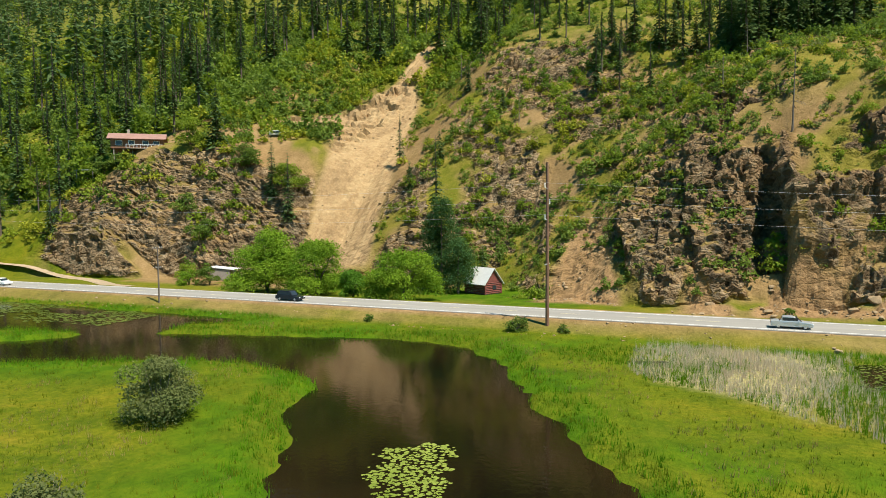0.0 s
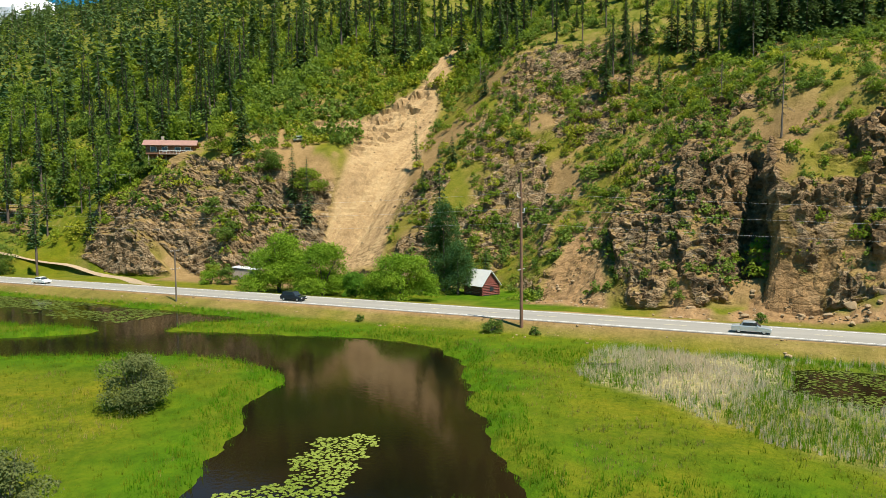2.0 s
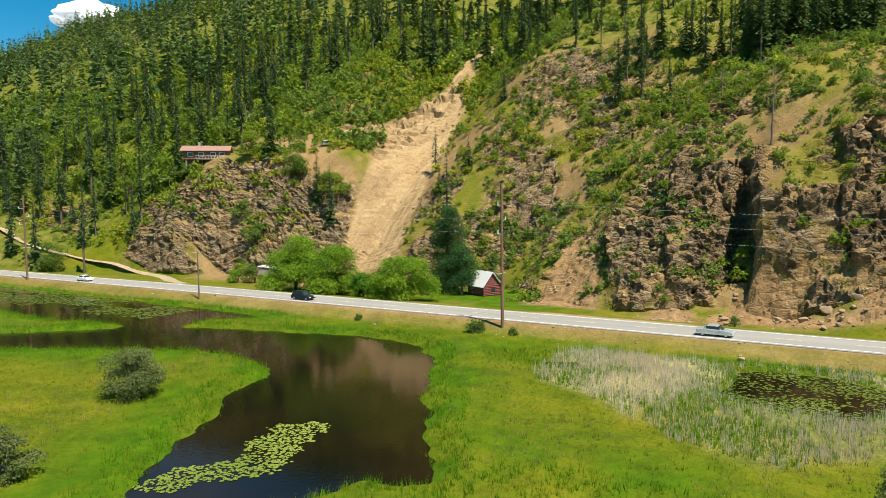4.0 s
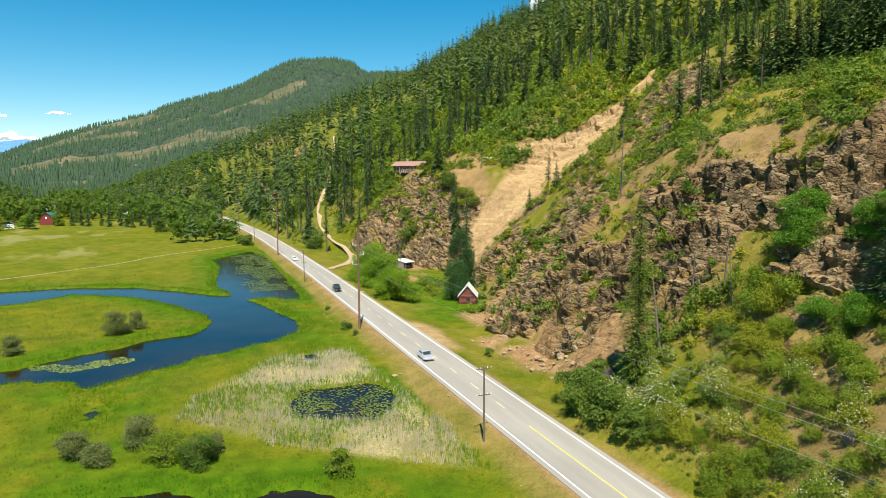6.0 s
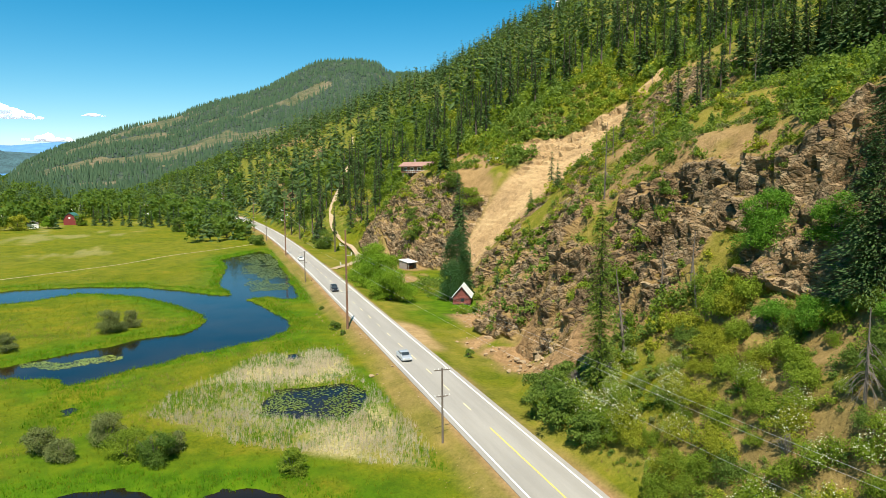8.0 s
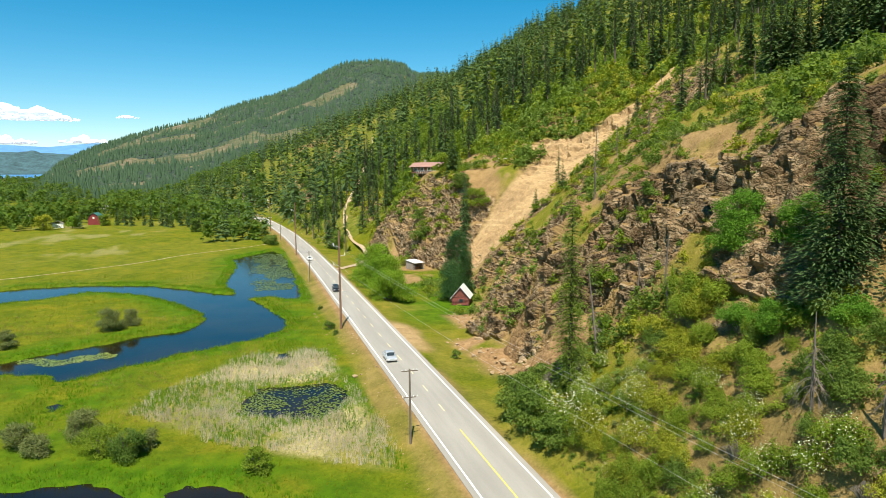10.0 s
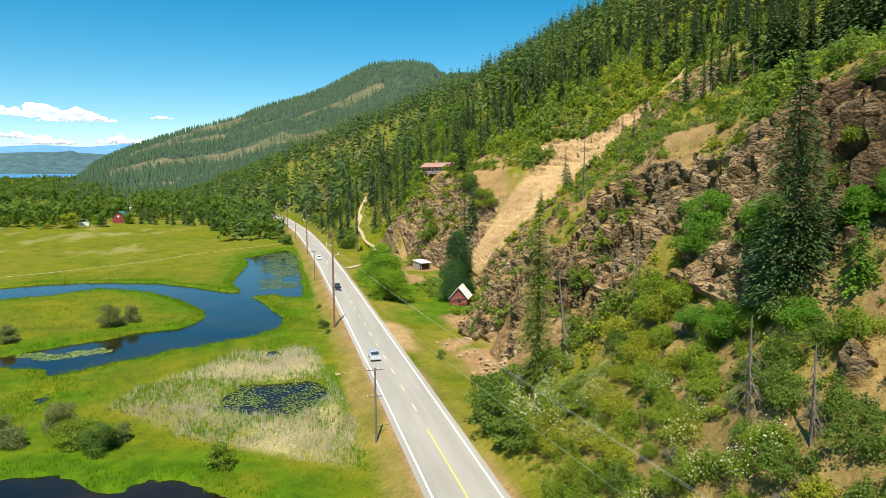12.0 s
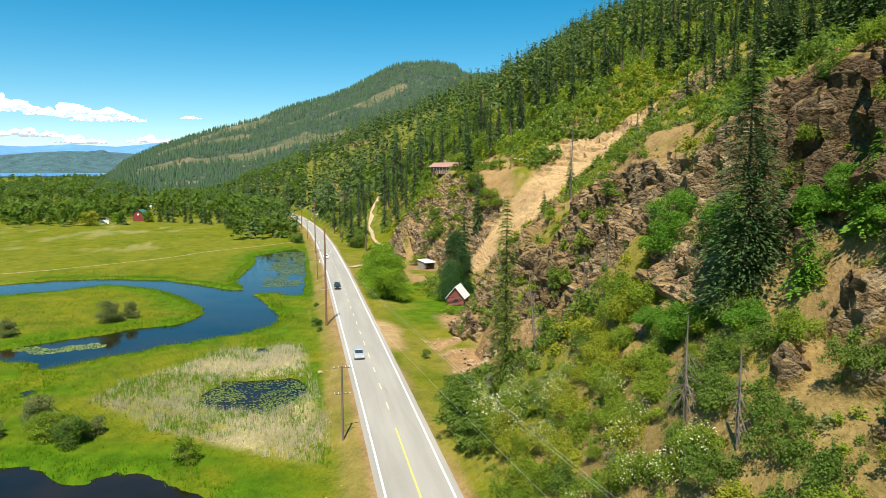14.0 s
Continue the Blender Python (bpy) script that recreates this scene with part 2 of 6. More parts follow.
M_CONIFER = foliage("conifer_needles", (0.030, 0.070, 0.026), (0.125, 0.178, 0.052), 0.26, 0.6, (0.21, 0.31, 0.06))
M_CONIFER_LIGHT = foliage("young_conifer_needles", (0.048, 0.092, 0.016), (0.200, 0.255, 0.040), 0.36, 0.6)
M_BLUE_CONIFER = foliage("dark_juniper_needles", (0.016, 0.060, 0.022), (0.060, 0.140, 0.045), 0.30, 0.6)
M_LEAF = foliage("shrub_leaves", (0.072, 0.130, 0.012), (0.300, 0.360, 0.036), 0.40, glow=(0.34, 0.48, 0.03))
M_LEAF_DARK = foliage("dark_shrub_leaves", (0.044, 0.092, 0.015), (0.205, 0.270, 0.046), 0.38, glow=(0.26, 0.42, 0.04))
M_LEAF_YELLOW = foliage("yellow_green_leaves", (0.110, 0.145, 0.012), (0.400, 0.390, 0.035), 0.36)
M_LEAF_WILLOW = foliage("willow_leaves", (0.070, 0.165, 0.010), (0.270, 0.390, 0.030), 0.42, glow=(0.30, 0.48, 0.03))
M_LEAF_GREY = foliage("grey_green_leaves", (0.095, 0.122, 0.036), (0.250, 0.262, 0.095), 0.40, glow=(0.32, 0.40, 0.10))
M_BLOSSOM = foliage("white_blossom", (0.50, 0.52, 0.28), (0.85, 0.83, 0.58), 0.3, glow=(0.7, 0.72, 0.45))
M_TWIG = simple("dry_grey_twigs", (0.22, 0.18, 0.14), 0.9, 0, 0.3, 2.0)
M_BARK = simple("grey_brown_bark", (0.13, 0.095, 0.07), 0.95, 0, 0.35, 1.5, 0.5, (1, 1, 0.2))
M_DEADWOOD = simple("bleached_dead_wood", (0.15, 0.12, 0.095), 0.9, 0, 0.3, 1.5, 0.4, (1, 1, 0.2))
M_GRASS = foliage("meadow_grass", (0.100, 0.153, 0.006), (0.280, 0.270, 0.020), 0.35)
M_SEDGE = foliage("lush_sedge", (0.06, 0.18, 0.006), (0.14, 0.30, 0.008), 0.35)
M_CATTAIL = foliage("dry_cattails", (0.44, 0.36, 0.24), (0.90, 0.79, 0.62), 0.42, glow=(0.88, 0.75, 0.55))
M_LEAF_FRESH = foliage("fresh_green_leaves", (0.055, 0.150, 0.012), (0.200, 0.350, 0.040), 0.46, glow=(0.22, 0.46, 0.04))
M_HAY = foliage("dry_hill_grass", (0.22, 0.17, 0.05), (0.52, 0.40, 0.14), 0.4, glow=(0.5, 0.42, 0.12))
M_LILY = foliage("lily_pads", (0.125, 0.172, 0.020), (0.281, 0.328, 0.064), 0.05, 0.3)
M_LILY_DARK = foliage("pond_lily_pads", (0.060, 0.090, 0.012), (0.144, 0.180, 0.030), 0.05, 0.3)
M_POLE = simple("creosoted_pole", (0.20, 0.105, 0.062), 0.9, 0, 0.3, 1.0, 0.3, (1, 1, 0.1))
M_GREY_POLE = simple("weathered_pole", (0.145, 0.115, 0.09), 0.9, 0, 0.3, 1.0, 0.3, (1, 1, 0.1))
M_STEEL = simple("galvanised_steel", (0.60, 0.60, 0.58), 0.45, 0.6, 0.1, 2.0)
M_WIRE = simple("aluminium_wire", (0.48, 0.47, 0.45), 0.5, 0.2, 0.05, 1.0)
M_LOG = simple("red_brown_logs", (0.20, 0.055, 0.040), 0.85, 0, 0.4, 1.2, 0.4, (0.3, 1, 1))
M_CHINK = simple("pale_chinking", (0.62, 0.50, 0.42), 0.9, 0, 0.2, 2.0)
M_ROOF_WHITE = simple("pale_metal_roof", (0.74, 0.73, 0.70), 0.45, 0.2, 0.12, 0.8, 0.1, (6, 0.4, 1))
M_ROOF_RED = simple("rust_red_metal_roof", (0.34, 0.19, 0.145), 0.6, 0.1, 0.25, 0.8)
M_BOARD = simple("brown_board_wall", (0.20, 0.095, 0.05), 0.8, 0, 0.3, 1.0, 0.2)
M_BOARD_GREY = simple("grey_board_wall", (0.33, 0.28, 0.23), 0.85, 0, 0.3, 1.0, 0.2)
M_BARN_RED = simple("barn_red_boards", (0.20, 0.030, 0.024), 0.75, 0, 0.2, 1.0, 0.1)
M_ROOF_GREEN = simple("green_metal_roof", (0.05, 0.16, 0.11), 0.5, 0.1, 0.2, 0.8)
M_TRIM = simple("white_trim", (0.78, 0.77, 0.73), 0.6, 0, 0.08, 2.0)
M_GLASS = simple("dark_window_glass", (0.03, 0.04, 0.045), 0.06, 0, 0.1, 1.0)
M_SILVER = simple("silver_car_paint", (0.62, 0.65, 0.66), 0.25, 0.5, 0.03, 1.0)
M_BLACKCAR = simple("black_car_paint", (0.025, 0.028, 0.032), 0.2, 0.2, 0.05, 1.0)
M_WHITECAR = simple("white_car_paint", (0.80, 0.80, 0.76), 0.3, 0.0, 0.03, 1.0)
M_TYRE = simple("tyre_rubber", (0.03, 0.03, 0.03), 0.85, 0, 0.2, 3.0)
M_RIM = simple("alloy_rim", (0.55, 0.55, 0.55), 0.3, 0.8, 0.1, 3.0)
M_LAMP = simple("headlight_lens", (0.75, 0.76, 0.74), 0.15, 0, 0.05, 1.0)
M_LAMP_RED = simple("tail_light_lens", (0.40, 0.03, 0.02), 0.2, 0, 0.05, 1.0)
M_FARHILL, _nt, _b = nodes_of("haze_tinted_far_hill")
_at = _nt.nodes.new("ShaderNodeAttribute")
_at.attribute_name = "woods"
# far woods: bluish greens with distance haze put into the colour
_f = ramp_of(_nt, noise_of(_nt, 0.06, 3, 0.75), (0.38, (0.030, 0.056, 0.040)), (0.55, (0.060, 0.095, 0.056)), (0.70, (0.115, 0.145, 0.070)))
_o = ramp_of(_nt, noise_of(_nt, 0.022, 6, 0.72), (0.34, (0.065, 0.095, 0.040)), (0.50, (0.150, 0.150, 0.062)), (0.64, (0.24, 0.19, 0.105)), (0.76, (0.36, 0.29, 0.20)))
_e = math_of(_nt, "ADD", _at.outputs["Fac"], math_of(_nt, "MULTIPLY", math_of(_nt, "SUBTRACT", noise_of(_nt, 0.035, 5, 0.7), 0.5), 1.1))
_f = mix_of(_nt, ramp_of(_nt, _e, (0.40, (0, 0, 0)), (0.60, (1, 1, 1))), _o, _f)
_nt.links.new(_f, _b.inputs["Base Color"])
_b.inputs["Roughness"].default_value = 1.0
bump_of(_nt, _b, noise_of(_nt, 0.07, 4, 0.7), 1.0, 9.0)
# needles paled and blued to stand for haze
M_FARCONIFER = foliage("haze_tinted_conifer_needles", (0.050, 0.102, 0.062), (0.120, 0.185, 0.092), 0.18, 0.8, (0.12, 0.21, 0.07))
M_VALLEY_LEAF = foliage("valley_tree_leaves", (0.048, 0.102, 0.017), (0.180, 0.261, 0.039), 0.40, 0.6)
M_VALLEY_CONIFER = foliage("valley_conifer_needles", (0.036, 0.077, 0.029), (0.114, 0.165, 0.052), 0.28, 0.7, (0.216, 0.300, 0.052))
# mountains and mid ridge: the haze of distance is put into these blue colours
M_HAZEHILL = simple("haze_blue_mountains", (0.085, 0.22, 0.40), 1.0, 0, 0.2, 0.0015)
M_MIDHILL = simple("haze_tinted_wooded_hill", (0.040, 0.088, 0.096), 1.0, 0, 0.7, 0.012)
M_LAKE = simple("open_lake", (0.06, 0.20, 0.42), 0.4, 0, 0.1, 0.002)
# clouds glow a little by themselves, which keeps their undersides pale
M_CLOUD, _nt, _b = nodes_of("self_lit_white_cloud")
_b.inputs["Base Color"].default_value, _b.inputs["Roughness"].default_value = (0.95, 0.95, 0.95, 1), 1.0
_b.inputs["Emission Color"].default_value, _b.inputs["Emission Strength"].default_value = (0.90, 0.93, 1.0, 1), 0.34

# ---------------------------------------------------------------- plan and ground form
# x runs along the road (towards the near end), y up the hill side, z up; the tall pole stands at x = 0, y = 0


def hashed(i, j, seed):
    h = (i.astype(np.int64) * 374761393 + j.astype(np.int64) * 668265263 + seed * 982451653) & 0xFFFFFFFF
    h = ((h ^ (h >> 13)) * 1274126177) & 0xFFFFFFFF
    return ((h ^ (h >> 16)) & 0xFFFFFF) / float(0xFFFFFF)


def vnoise(x, y, seed=0):
    """Smooth value noise, 0 to 1."""
    x, y = np.asarray(x, float), np.asarray(y, float)
    i, j = np.floor(x), np.floor(y)
    fx, fy = x - i, y - j
    fx, fy = fx * fx * (3 - 2 * fx), fy * fy * (3 - 2 * fy)
    a, b = hashed(i, j, seed), hashed(i + 1, j, seed)
    c, d = hashed(i, j + 1, seed), hashed(i + 1, j + 1, seed)
    return (a * (1 - fx) + b * fx) * (1 - fy) + (c * (1 - fx) + d * fx) * fy


def fbm(x, y, octaves=4, seed=0):
    total, amp, norm = 0.0, 1.0, 0.0
    for k in range(octaves):
        total = total + amp * vnoise(np.asarray(x) * 2**k, np.asarray(y) * 2**k, seed + 17 * k)
        norm, amp = norm + amp, amp * 0.5
    return total / norm


def cells(x, y, seed=0):
    """Voronoi blocks: a random value per block and how near its border lies (0 at the border)."""
    x, y = np.asarray(x, float), np.asarray(y, float)
    i, j = np.floor(x), np.floor(y)
    f1, f2, value = np.full(x.shape, 9.0), np.full(x.shape, 9.0), np.zeros(x.shape)
    for a in (-1, 0, 1):
        for b in (-1, 0, 1):
            px, py = i + a + hashed(i + a, j + b, seed), j + b + hashed(i + a, j + b, seed + 5)
            d = np.hypot(px - x, py - y)
            near = d < f1
            f2 = np.where(near, f1, np.minimum(f2, d))
            value = np.where(near, hashed(i + a, j + b, seed + 9), value)
            f1 = np.where(near, d, f1)
    return value, f2 - f1


def smooth(a, b, x):
    t = np.clip((np.asarray(x, float) - a) / (b - a), 0, 1)
    return t * t * (3 - 2 * t)


STATIONS = []


def station(x, *profile):
    """A section of the hill side at x: pairs of y and height."""
    STATIONS.append((x, np.array(profile, float)))


station(-900, (-140, 3), (-100, 20), (20, 62), (120, 100), (216, 128))
station(-640, (-75, 3), (-28, 30), (18, 56), (120, 100), (216, 136))
station(-420, (-14, 3), (8, 10), (73, 48), (120, 76))
station(-250, (10, 3), (22, 10), (73, 44), (120, 73))
station(-165, (20, 1.6), (36, 9), (48, 20), (60, 28), (90, 47), (120, 66))
station(-145, (27, 1.2), (34, 9), (45, 23), (54, 30), (72, 39), (86, 47), (119, 66))
station(-128, (31, 1.0), (34, 12), (45, 27), (54, 35.5), (72, 39), (86, 47), (119, 66))
station(-105, (37, 0.8), (41, 10), (51, 24), (57, 34), (75, 38), (86, 41), (104, 46), (127, 61))
station(-88, (44, 0.8), (50, 10), (60, 24), (72, 35), (104, 45), (112, 50), (144, 75))
station(-70, (50, 1.0), (60, 8), (80, 26), (110, 46), (144, 73))
station(-48, (47, 0.8), (56, 12), (80, 32), (100, 50), (119, 68))
station(-25, (44, 0.6), (52, 6), (60, 11), (72, 27), (84, 40), (100, 50), (119, 68))
station(-6, (32, 0.6), (40, 7), (50, 14), (60, 22), (84, 40), (97, 50), (110, 64))
station(8, (26, 0.8), (34, 8), (40, 14), (50, 22), (60, 29.5), (84, 42), (110, 61))
station(18, (22, 0.7), (26, 1.6), (29, 7), (38.5, 17), (44, 26), (50, 31.5), (68, 43), (110, 60))
station(24, (22, 0.7), (27.5, 2), (31.5, 6), (35, 10.5), (40, 19.5), (43, 27), (50, 32.5), (68, 44), (110, 60))
station(29.2, (21, 0.8), (27.5, 2), (32, 6.5), (35, 10.5), (40, 18.5), (42.5, 26.5), (50, 34), (68, 46), (110, 61))
station(31.4, (20, 0.8), (26, 1.4), (28, 7), (31, 14), (35, 21.5), (39, 26), (46, 31), (52, 37), (68, 47), (110, 61))
station(36, (20, 0.8), (26, 1.2), (28.5, 6.5), (32, 14), (36, 21.5), (40, 26), (46, 32), (52, 38), (68, 47.5), (110, 62))
station(52, (16, 1.2), (22, 4), (28, 11), (35, 20), (43, 34), (48, 39.5), (68, 46), (110, 64))
station(70, (12, 2), (17, 5), (25.7, 12.5), (30, 15.5), (38.6, 27), (43.6, 36.5), (50, 43.3), (58, 47.5), (68, 50), (110, 68))
station(88, (11.8, 2), (15, 3.5), (24.5, 12), (34, 20.5), (39, 29.5), (41.5, 39), (46, 45), (68, 52.5), (110, 71))
station(105, (11.8, 2), (14, 3), (22, 13.5), (26, 18), (33, 23), (38.5, 31), (41, 41), (45, 46), (70, 55.5), (110, 76))
station(150, (11.8, 2), (14, 3.5), (22, 14), (30, 21), (36, 27), (46, 41), (70, 52), (110, 74))
station(260, (11.8, 2), (14, 3.5), (22, 14), (30, 21), (36, 27), (46, 41), (70, 52), (110, 74))

ROAD_Z = 1.75
ROAD_X = np.array([-900, -660, -607, -520, -440, -370, -300, -240, -160, -75, -20, 32, 82, 200, 400.0])
ROAD_Y = np.array([-260, -112, -79, -46, -22, -9.5, -3.0, 1.7, 4.6, 6.1, 6.4, 6.8, 7.0, 7.2, 7.2])


def road_y(x):
    """The y of the road's centre line, eased over its bends."""
    x = np.asarray(x, float)
    return sum(np.interp(x + d, ROAD_X, ROAD_Y) for d in (-24, -12, 0, 12, 24)) / 5


CHANNEL_ROAD_SIDE = [
    (32, 130), (14, 75), (12.5, 60), (15.5, 52.5), (20.5, 50.5), (18.3, 47.0), (16.3, 44.2), (13.6, 41.8), (11.8, 38.5), (10.3, 35), (7.8, 32.5), (5.4, 28), (2.8, 24.3),
    (0.2, 18.8), (-6.5, 12.6), (-14.5, 10.8), (-24, 11.8), (-39, 16), (-49, 18.5), (-50.5, 13), (-45, 9.5), (-44, 5.4), (-55, 4.6), (-86, 4.4), (-126, 4.0), (-152, 4.8),
]
CHANNEL_FIELD_SIDE = [
    (-168, 9), (-159, 14.5), (-150, 21), (-141, 26), (-122, 23.5), (-99, 25), (-74, 26), (-59, 22.5), (-58, 25), (-70, 36),
    (-82, 48), (-89.5, 66), (-90, 85), (-83, 100), (-78, 150), (-58, 150), (-61.7, 89), (-66, 75), (-76, 65), (-70, 55),
    (-61, 46), (-51, 39.5), (-33, 30.5), (-25, 29.5), (-15, 31.5), (-13.2, 34.5), (-12.2, 40.5), (-9, 44.5), (-5.7, 47.6), (-3, 53.5), (3, 63), (8, 80), (10, 130),
]
POND = [(63, 60), (62, 45), (62.5, 38), (65, 34), (70.5, 29), (66.5, 26.5), (67.5, 22), (71, 19.5), (76, 14), (88, 10), (110, 14), (112, 60)]
LILY_POND = [(33, 18), (34, 10.5), (32, 6.2), (38.7, 3.8), (45, 5), (50.6, 10), (48, 15), (45, 20.5), (38, 19.5)]
CATTAILS = [(16, 22), (12, 14), (13.8, 5.5), (37, 2.6), (49, 1.8), (72, 1.4), (66, 9), (57, 22), (48, 30), (40, 36.5), (33, 33.5), (22.5, 25)]


def downhill(points):
    """The plan lists name y to the valley side as positive."""
    return np.array([(x, -y) for x, y in points], float)


def inside(poly, x, y):
    """Signed distance to a closed outline: positive within."""
    x, y = np.asarray(x, float), np.asarray(y, float)
    best, odd = np.full(x.shape, 1e9), np.zeros(x.shape, bool)
    for (ax, ay), (bx, by) in zip(poly, np.roll(poly, -1, 0)):
        ex, ey = bx - ax, by - ay
        t = np.clip(((x - ax) * ex + (y - ay) * ey) / (ex * ex + ey * ey + 1e-9), 0, 1)
        best = np.minimum(best, np.hypot(x - ax - t * ex, y - ay - t * ey))
        cross = ((ay > y) != (by > y)) & (x < ex * (y - ay) / (ey + 1e-12 * (ey == 0)) + ax)
        odd ^= cross
    return np.where(odd, best, -best)


CHANNEL, POOL, LILIES, REEDS = (downhill(p) for p in (CHANNEL_ROAD_SIDE + CHANNEL_FIELD_SIDE, POND, LILY_POND, CATTAILS))


def wet(x, y):
    """How far within open water (negative on land), with an uneven bank."""
    ripple = 1.6 * (fbm(x / 4.0, y / 4.0, 3, 3) - 0.5) + 1.2 * (vnoise(x / 1.3, y / 1.3, 4) - 0.5)
    deep = np.maximum(inside(CHANNEL, x, y), inside(POOL, x, y))
    deep = np.maximum(deep, inside(LILIES, x, y))
    for cx, cy, rx, ry in ((14.5, -12.5, 3.6, 1.6), (33, -47.5, 2.6, 1.0)):
        deep = np.maximum(deep, (1 - np.hypot((x - cx) / rx, (y - cy) / ry)) * ry)
    return deep + ripple


def hill(x, y):
    """The hill's mean form from its sections."""
    x, y = np.asarray(x, float), np.asarray(y, float)
    shape = np.broadcast(x, y).shape
    x, y = np.broadcast_to(x, shape).ravel(), np.broadcast_to(y, shape).ravel()
    stack = []
    for _, prof in STATIONS:
        py, pz = prof.T
        z = np.interp(y, py, pz)
        z = np.where(y < py[0], -50.0, z)
        far = py[-1]
        rise = np.minimum(np.maximum(y - far, 0), 400 - far)
        z = np.where(y > far, pz[-1] + 0.585 * rise - 0.12 * np.maximum(y - 420, 0), z)
        z = np.where(y < py[0], pz[0] - 0.9 * (py[0] - y), z)
        stack.append(z)
    stack = np.array(stack)
    xs = np.array([s[0] for s in STATIONS], float)
    k = np.clip(np.searchsorted(xs, x) - 1, 0, len(xs) - 2)
    t = np.clip((x - xs[k]) / (xs[k + 1] - xs[k]), 0, 1)
    t = 0.5 * t + 0.5 * t * t * (3 - 2 * t)
    n = np.arange(len(x))
    return (stack[k, n] * (1 - t) + stack[k + 1, n] * t).reshape(shape)


BUTTRESSES = np.array([(-52, 2.0), (-38, 2.5), (-14, 2.5), (4, 3.4), (15, 2.2), (31.0, 3.5), (43, 2.6), (52, 3.2), (61, 2.4), (70, 3.0), (80, 2.6), (92, 3.0), (104, 2.5)])


def buttress(x, u):
    """How far the cliff's ribs stand out: each falls back abruptly on its far side."""
    x = x + 2.2 * (fbm(u / 7.0, 0 * u + 3.0, 3, 45) - 0.5) * 2 + 0.12 * (u - 30)
    out = np.zeros(np.shape(x))
    for (x0, h), (x1, _) in zip(BUTTRESSES, np.r_[BUTTRESSES[1:], [(118, 0)]]):
        t = (x - x0) / (x1 - x0)
        out = np.where((t >= 0) & (t < 1), h * (1 - t) ** 0.8 * smooth(0, 0.07, t), out)
    return out


def slide_band(x, y):
    """1 in the bare landslide chute and its scarp."""
    centre = np.interp(y, (50, 80, 110, 145, 165), (-66, -74, -83, -84, -80))
    half = np.interp(y, (50, 62, 90, 112, 125, 160), (10, 10, 11, 10, 5, 3))
    wob = 4.0 * (fbm(x / 9, y / 9, 3, 31) - 0.5)
    chute = smooth(1.5, -1.5, np.abs(x - centre) - half + wob) * smooth(48, 52, y) * smooth(164, 154, y)
    scarp = smooth(0, 2.5, 1.0 * (inside(np.array([(-70, 92), (-76, 119), (-92, 117), (-112, 100), (-116, 88), (-98, 84)], float), x, y) + wob))
    return np.maximum(chute, scarp)


def scree_band(x, y):
    """1 on the fans of loose stone at the foot of the cliffs."""
    wob = 3.0 * (fbm(x / 6, y / 6, 3, 41) - 0.5)
    fan = smooth(1.5, -1.0, np.abs(x + 2 + (y - 27) * 0.10) - (7.5 - (y - 27) * 0.20) + wob) * smooth(24, 28, y) * smooth(58, 46, y)
    foot = smooth(12, 17, x) * smooth(66, 58, x) * smooth(18.5, 22, y + wob) * smooth(35.5, 30, y + 2.2 * wob)
    foot = foot * smooth(0.40, 0.52, fbm(x / 8, y / 8, 3, 43) + 0.10 * smooth(27, 22, y))
    return np.maximum(fan, foot)


KNOBS = [(107.8, 34.5, 2.6, 1.2), (111.8, 31.6, 2.2, 1.2), (104.8, 31.4, 1.3, 0.6), (106.7, 29.4, 1.5, 0.7), (114.8, 35.4, 2.6, 1.3), (117, 28.4, 1.8, 0.9), (99.0, 37.0, 1.5, 0.6), (98.0, 41.5, 4.5, 1.0), (109.5, 22.8, 1.0, 0.4)]


def knobs(x, y):
    """Small outcrops on the near slope: how far within one, and how high it stands."""
    near, lift = np.zeros(np.broadcast(x, y).shape), np.zeros(np.broadcast(x, y).shape)
    wob = 0.45 * (fbm(x / 2.2, y / 2.2, 3, 201) - 0.5)
    for kx, ky, r, h in KNOBS:
        t = smooth(1.05, 0.45, np.hypot(x - kx, (y - ky) * 1.15) / r + 2 * wob)
        near, lift = np.maximum(near, t), np.maximum(lift, h * t)
    return near, lift


def rockiness(x, y, slope):
    """1 where the bare rock shows."""
    n = fbm(x / 14, y / 14, 4, 51)
    steep = smooth(0.92, 1.25, slope + 1.5 * (n - 0.5))
    patches = smooth(0.53, 0.59, n) * smooth(0.45, 0.6, slope + 0.1) * smooth(30, 34, y) * smooth(128, 112, y) * smooth(-62, -52, x) * smooth(60, 40, x)
    face = np.maximum(steep, 0.9 * patches) * smooth(175, 130, y) * smooth(13, 19, y)
    knob = smooth(0.56, 0.62, fbm(x / 22, y / 22, 4, 57)) * smooth(-160, -300, x) * smooth(90, 60, y) * smooth(8, 25, y)
    lower = (smooth(24, 30, y) + smooth(60, 54, x)) * (1 - smooth(94, 99, x) * smooth(39.5, 36.5, y))
    knob = np.maximum(knob, knobs(x, y)[0] * (x > 90))
    return np.clip(np.maximum(face * np.clip(lower, 0, 1), knob) * (1 - slide_band(x, y)) * (1 - 0.85 * scree_band(x, y)) * smooth(0.2, 1.6, hill(x, y)), 0, 1)


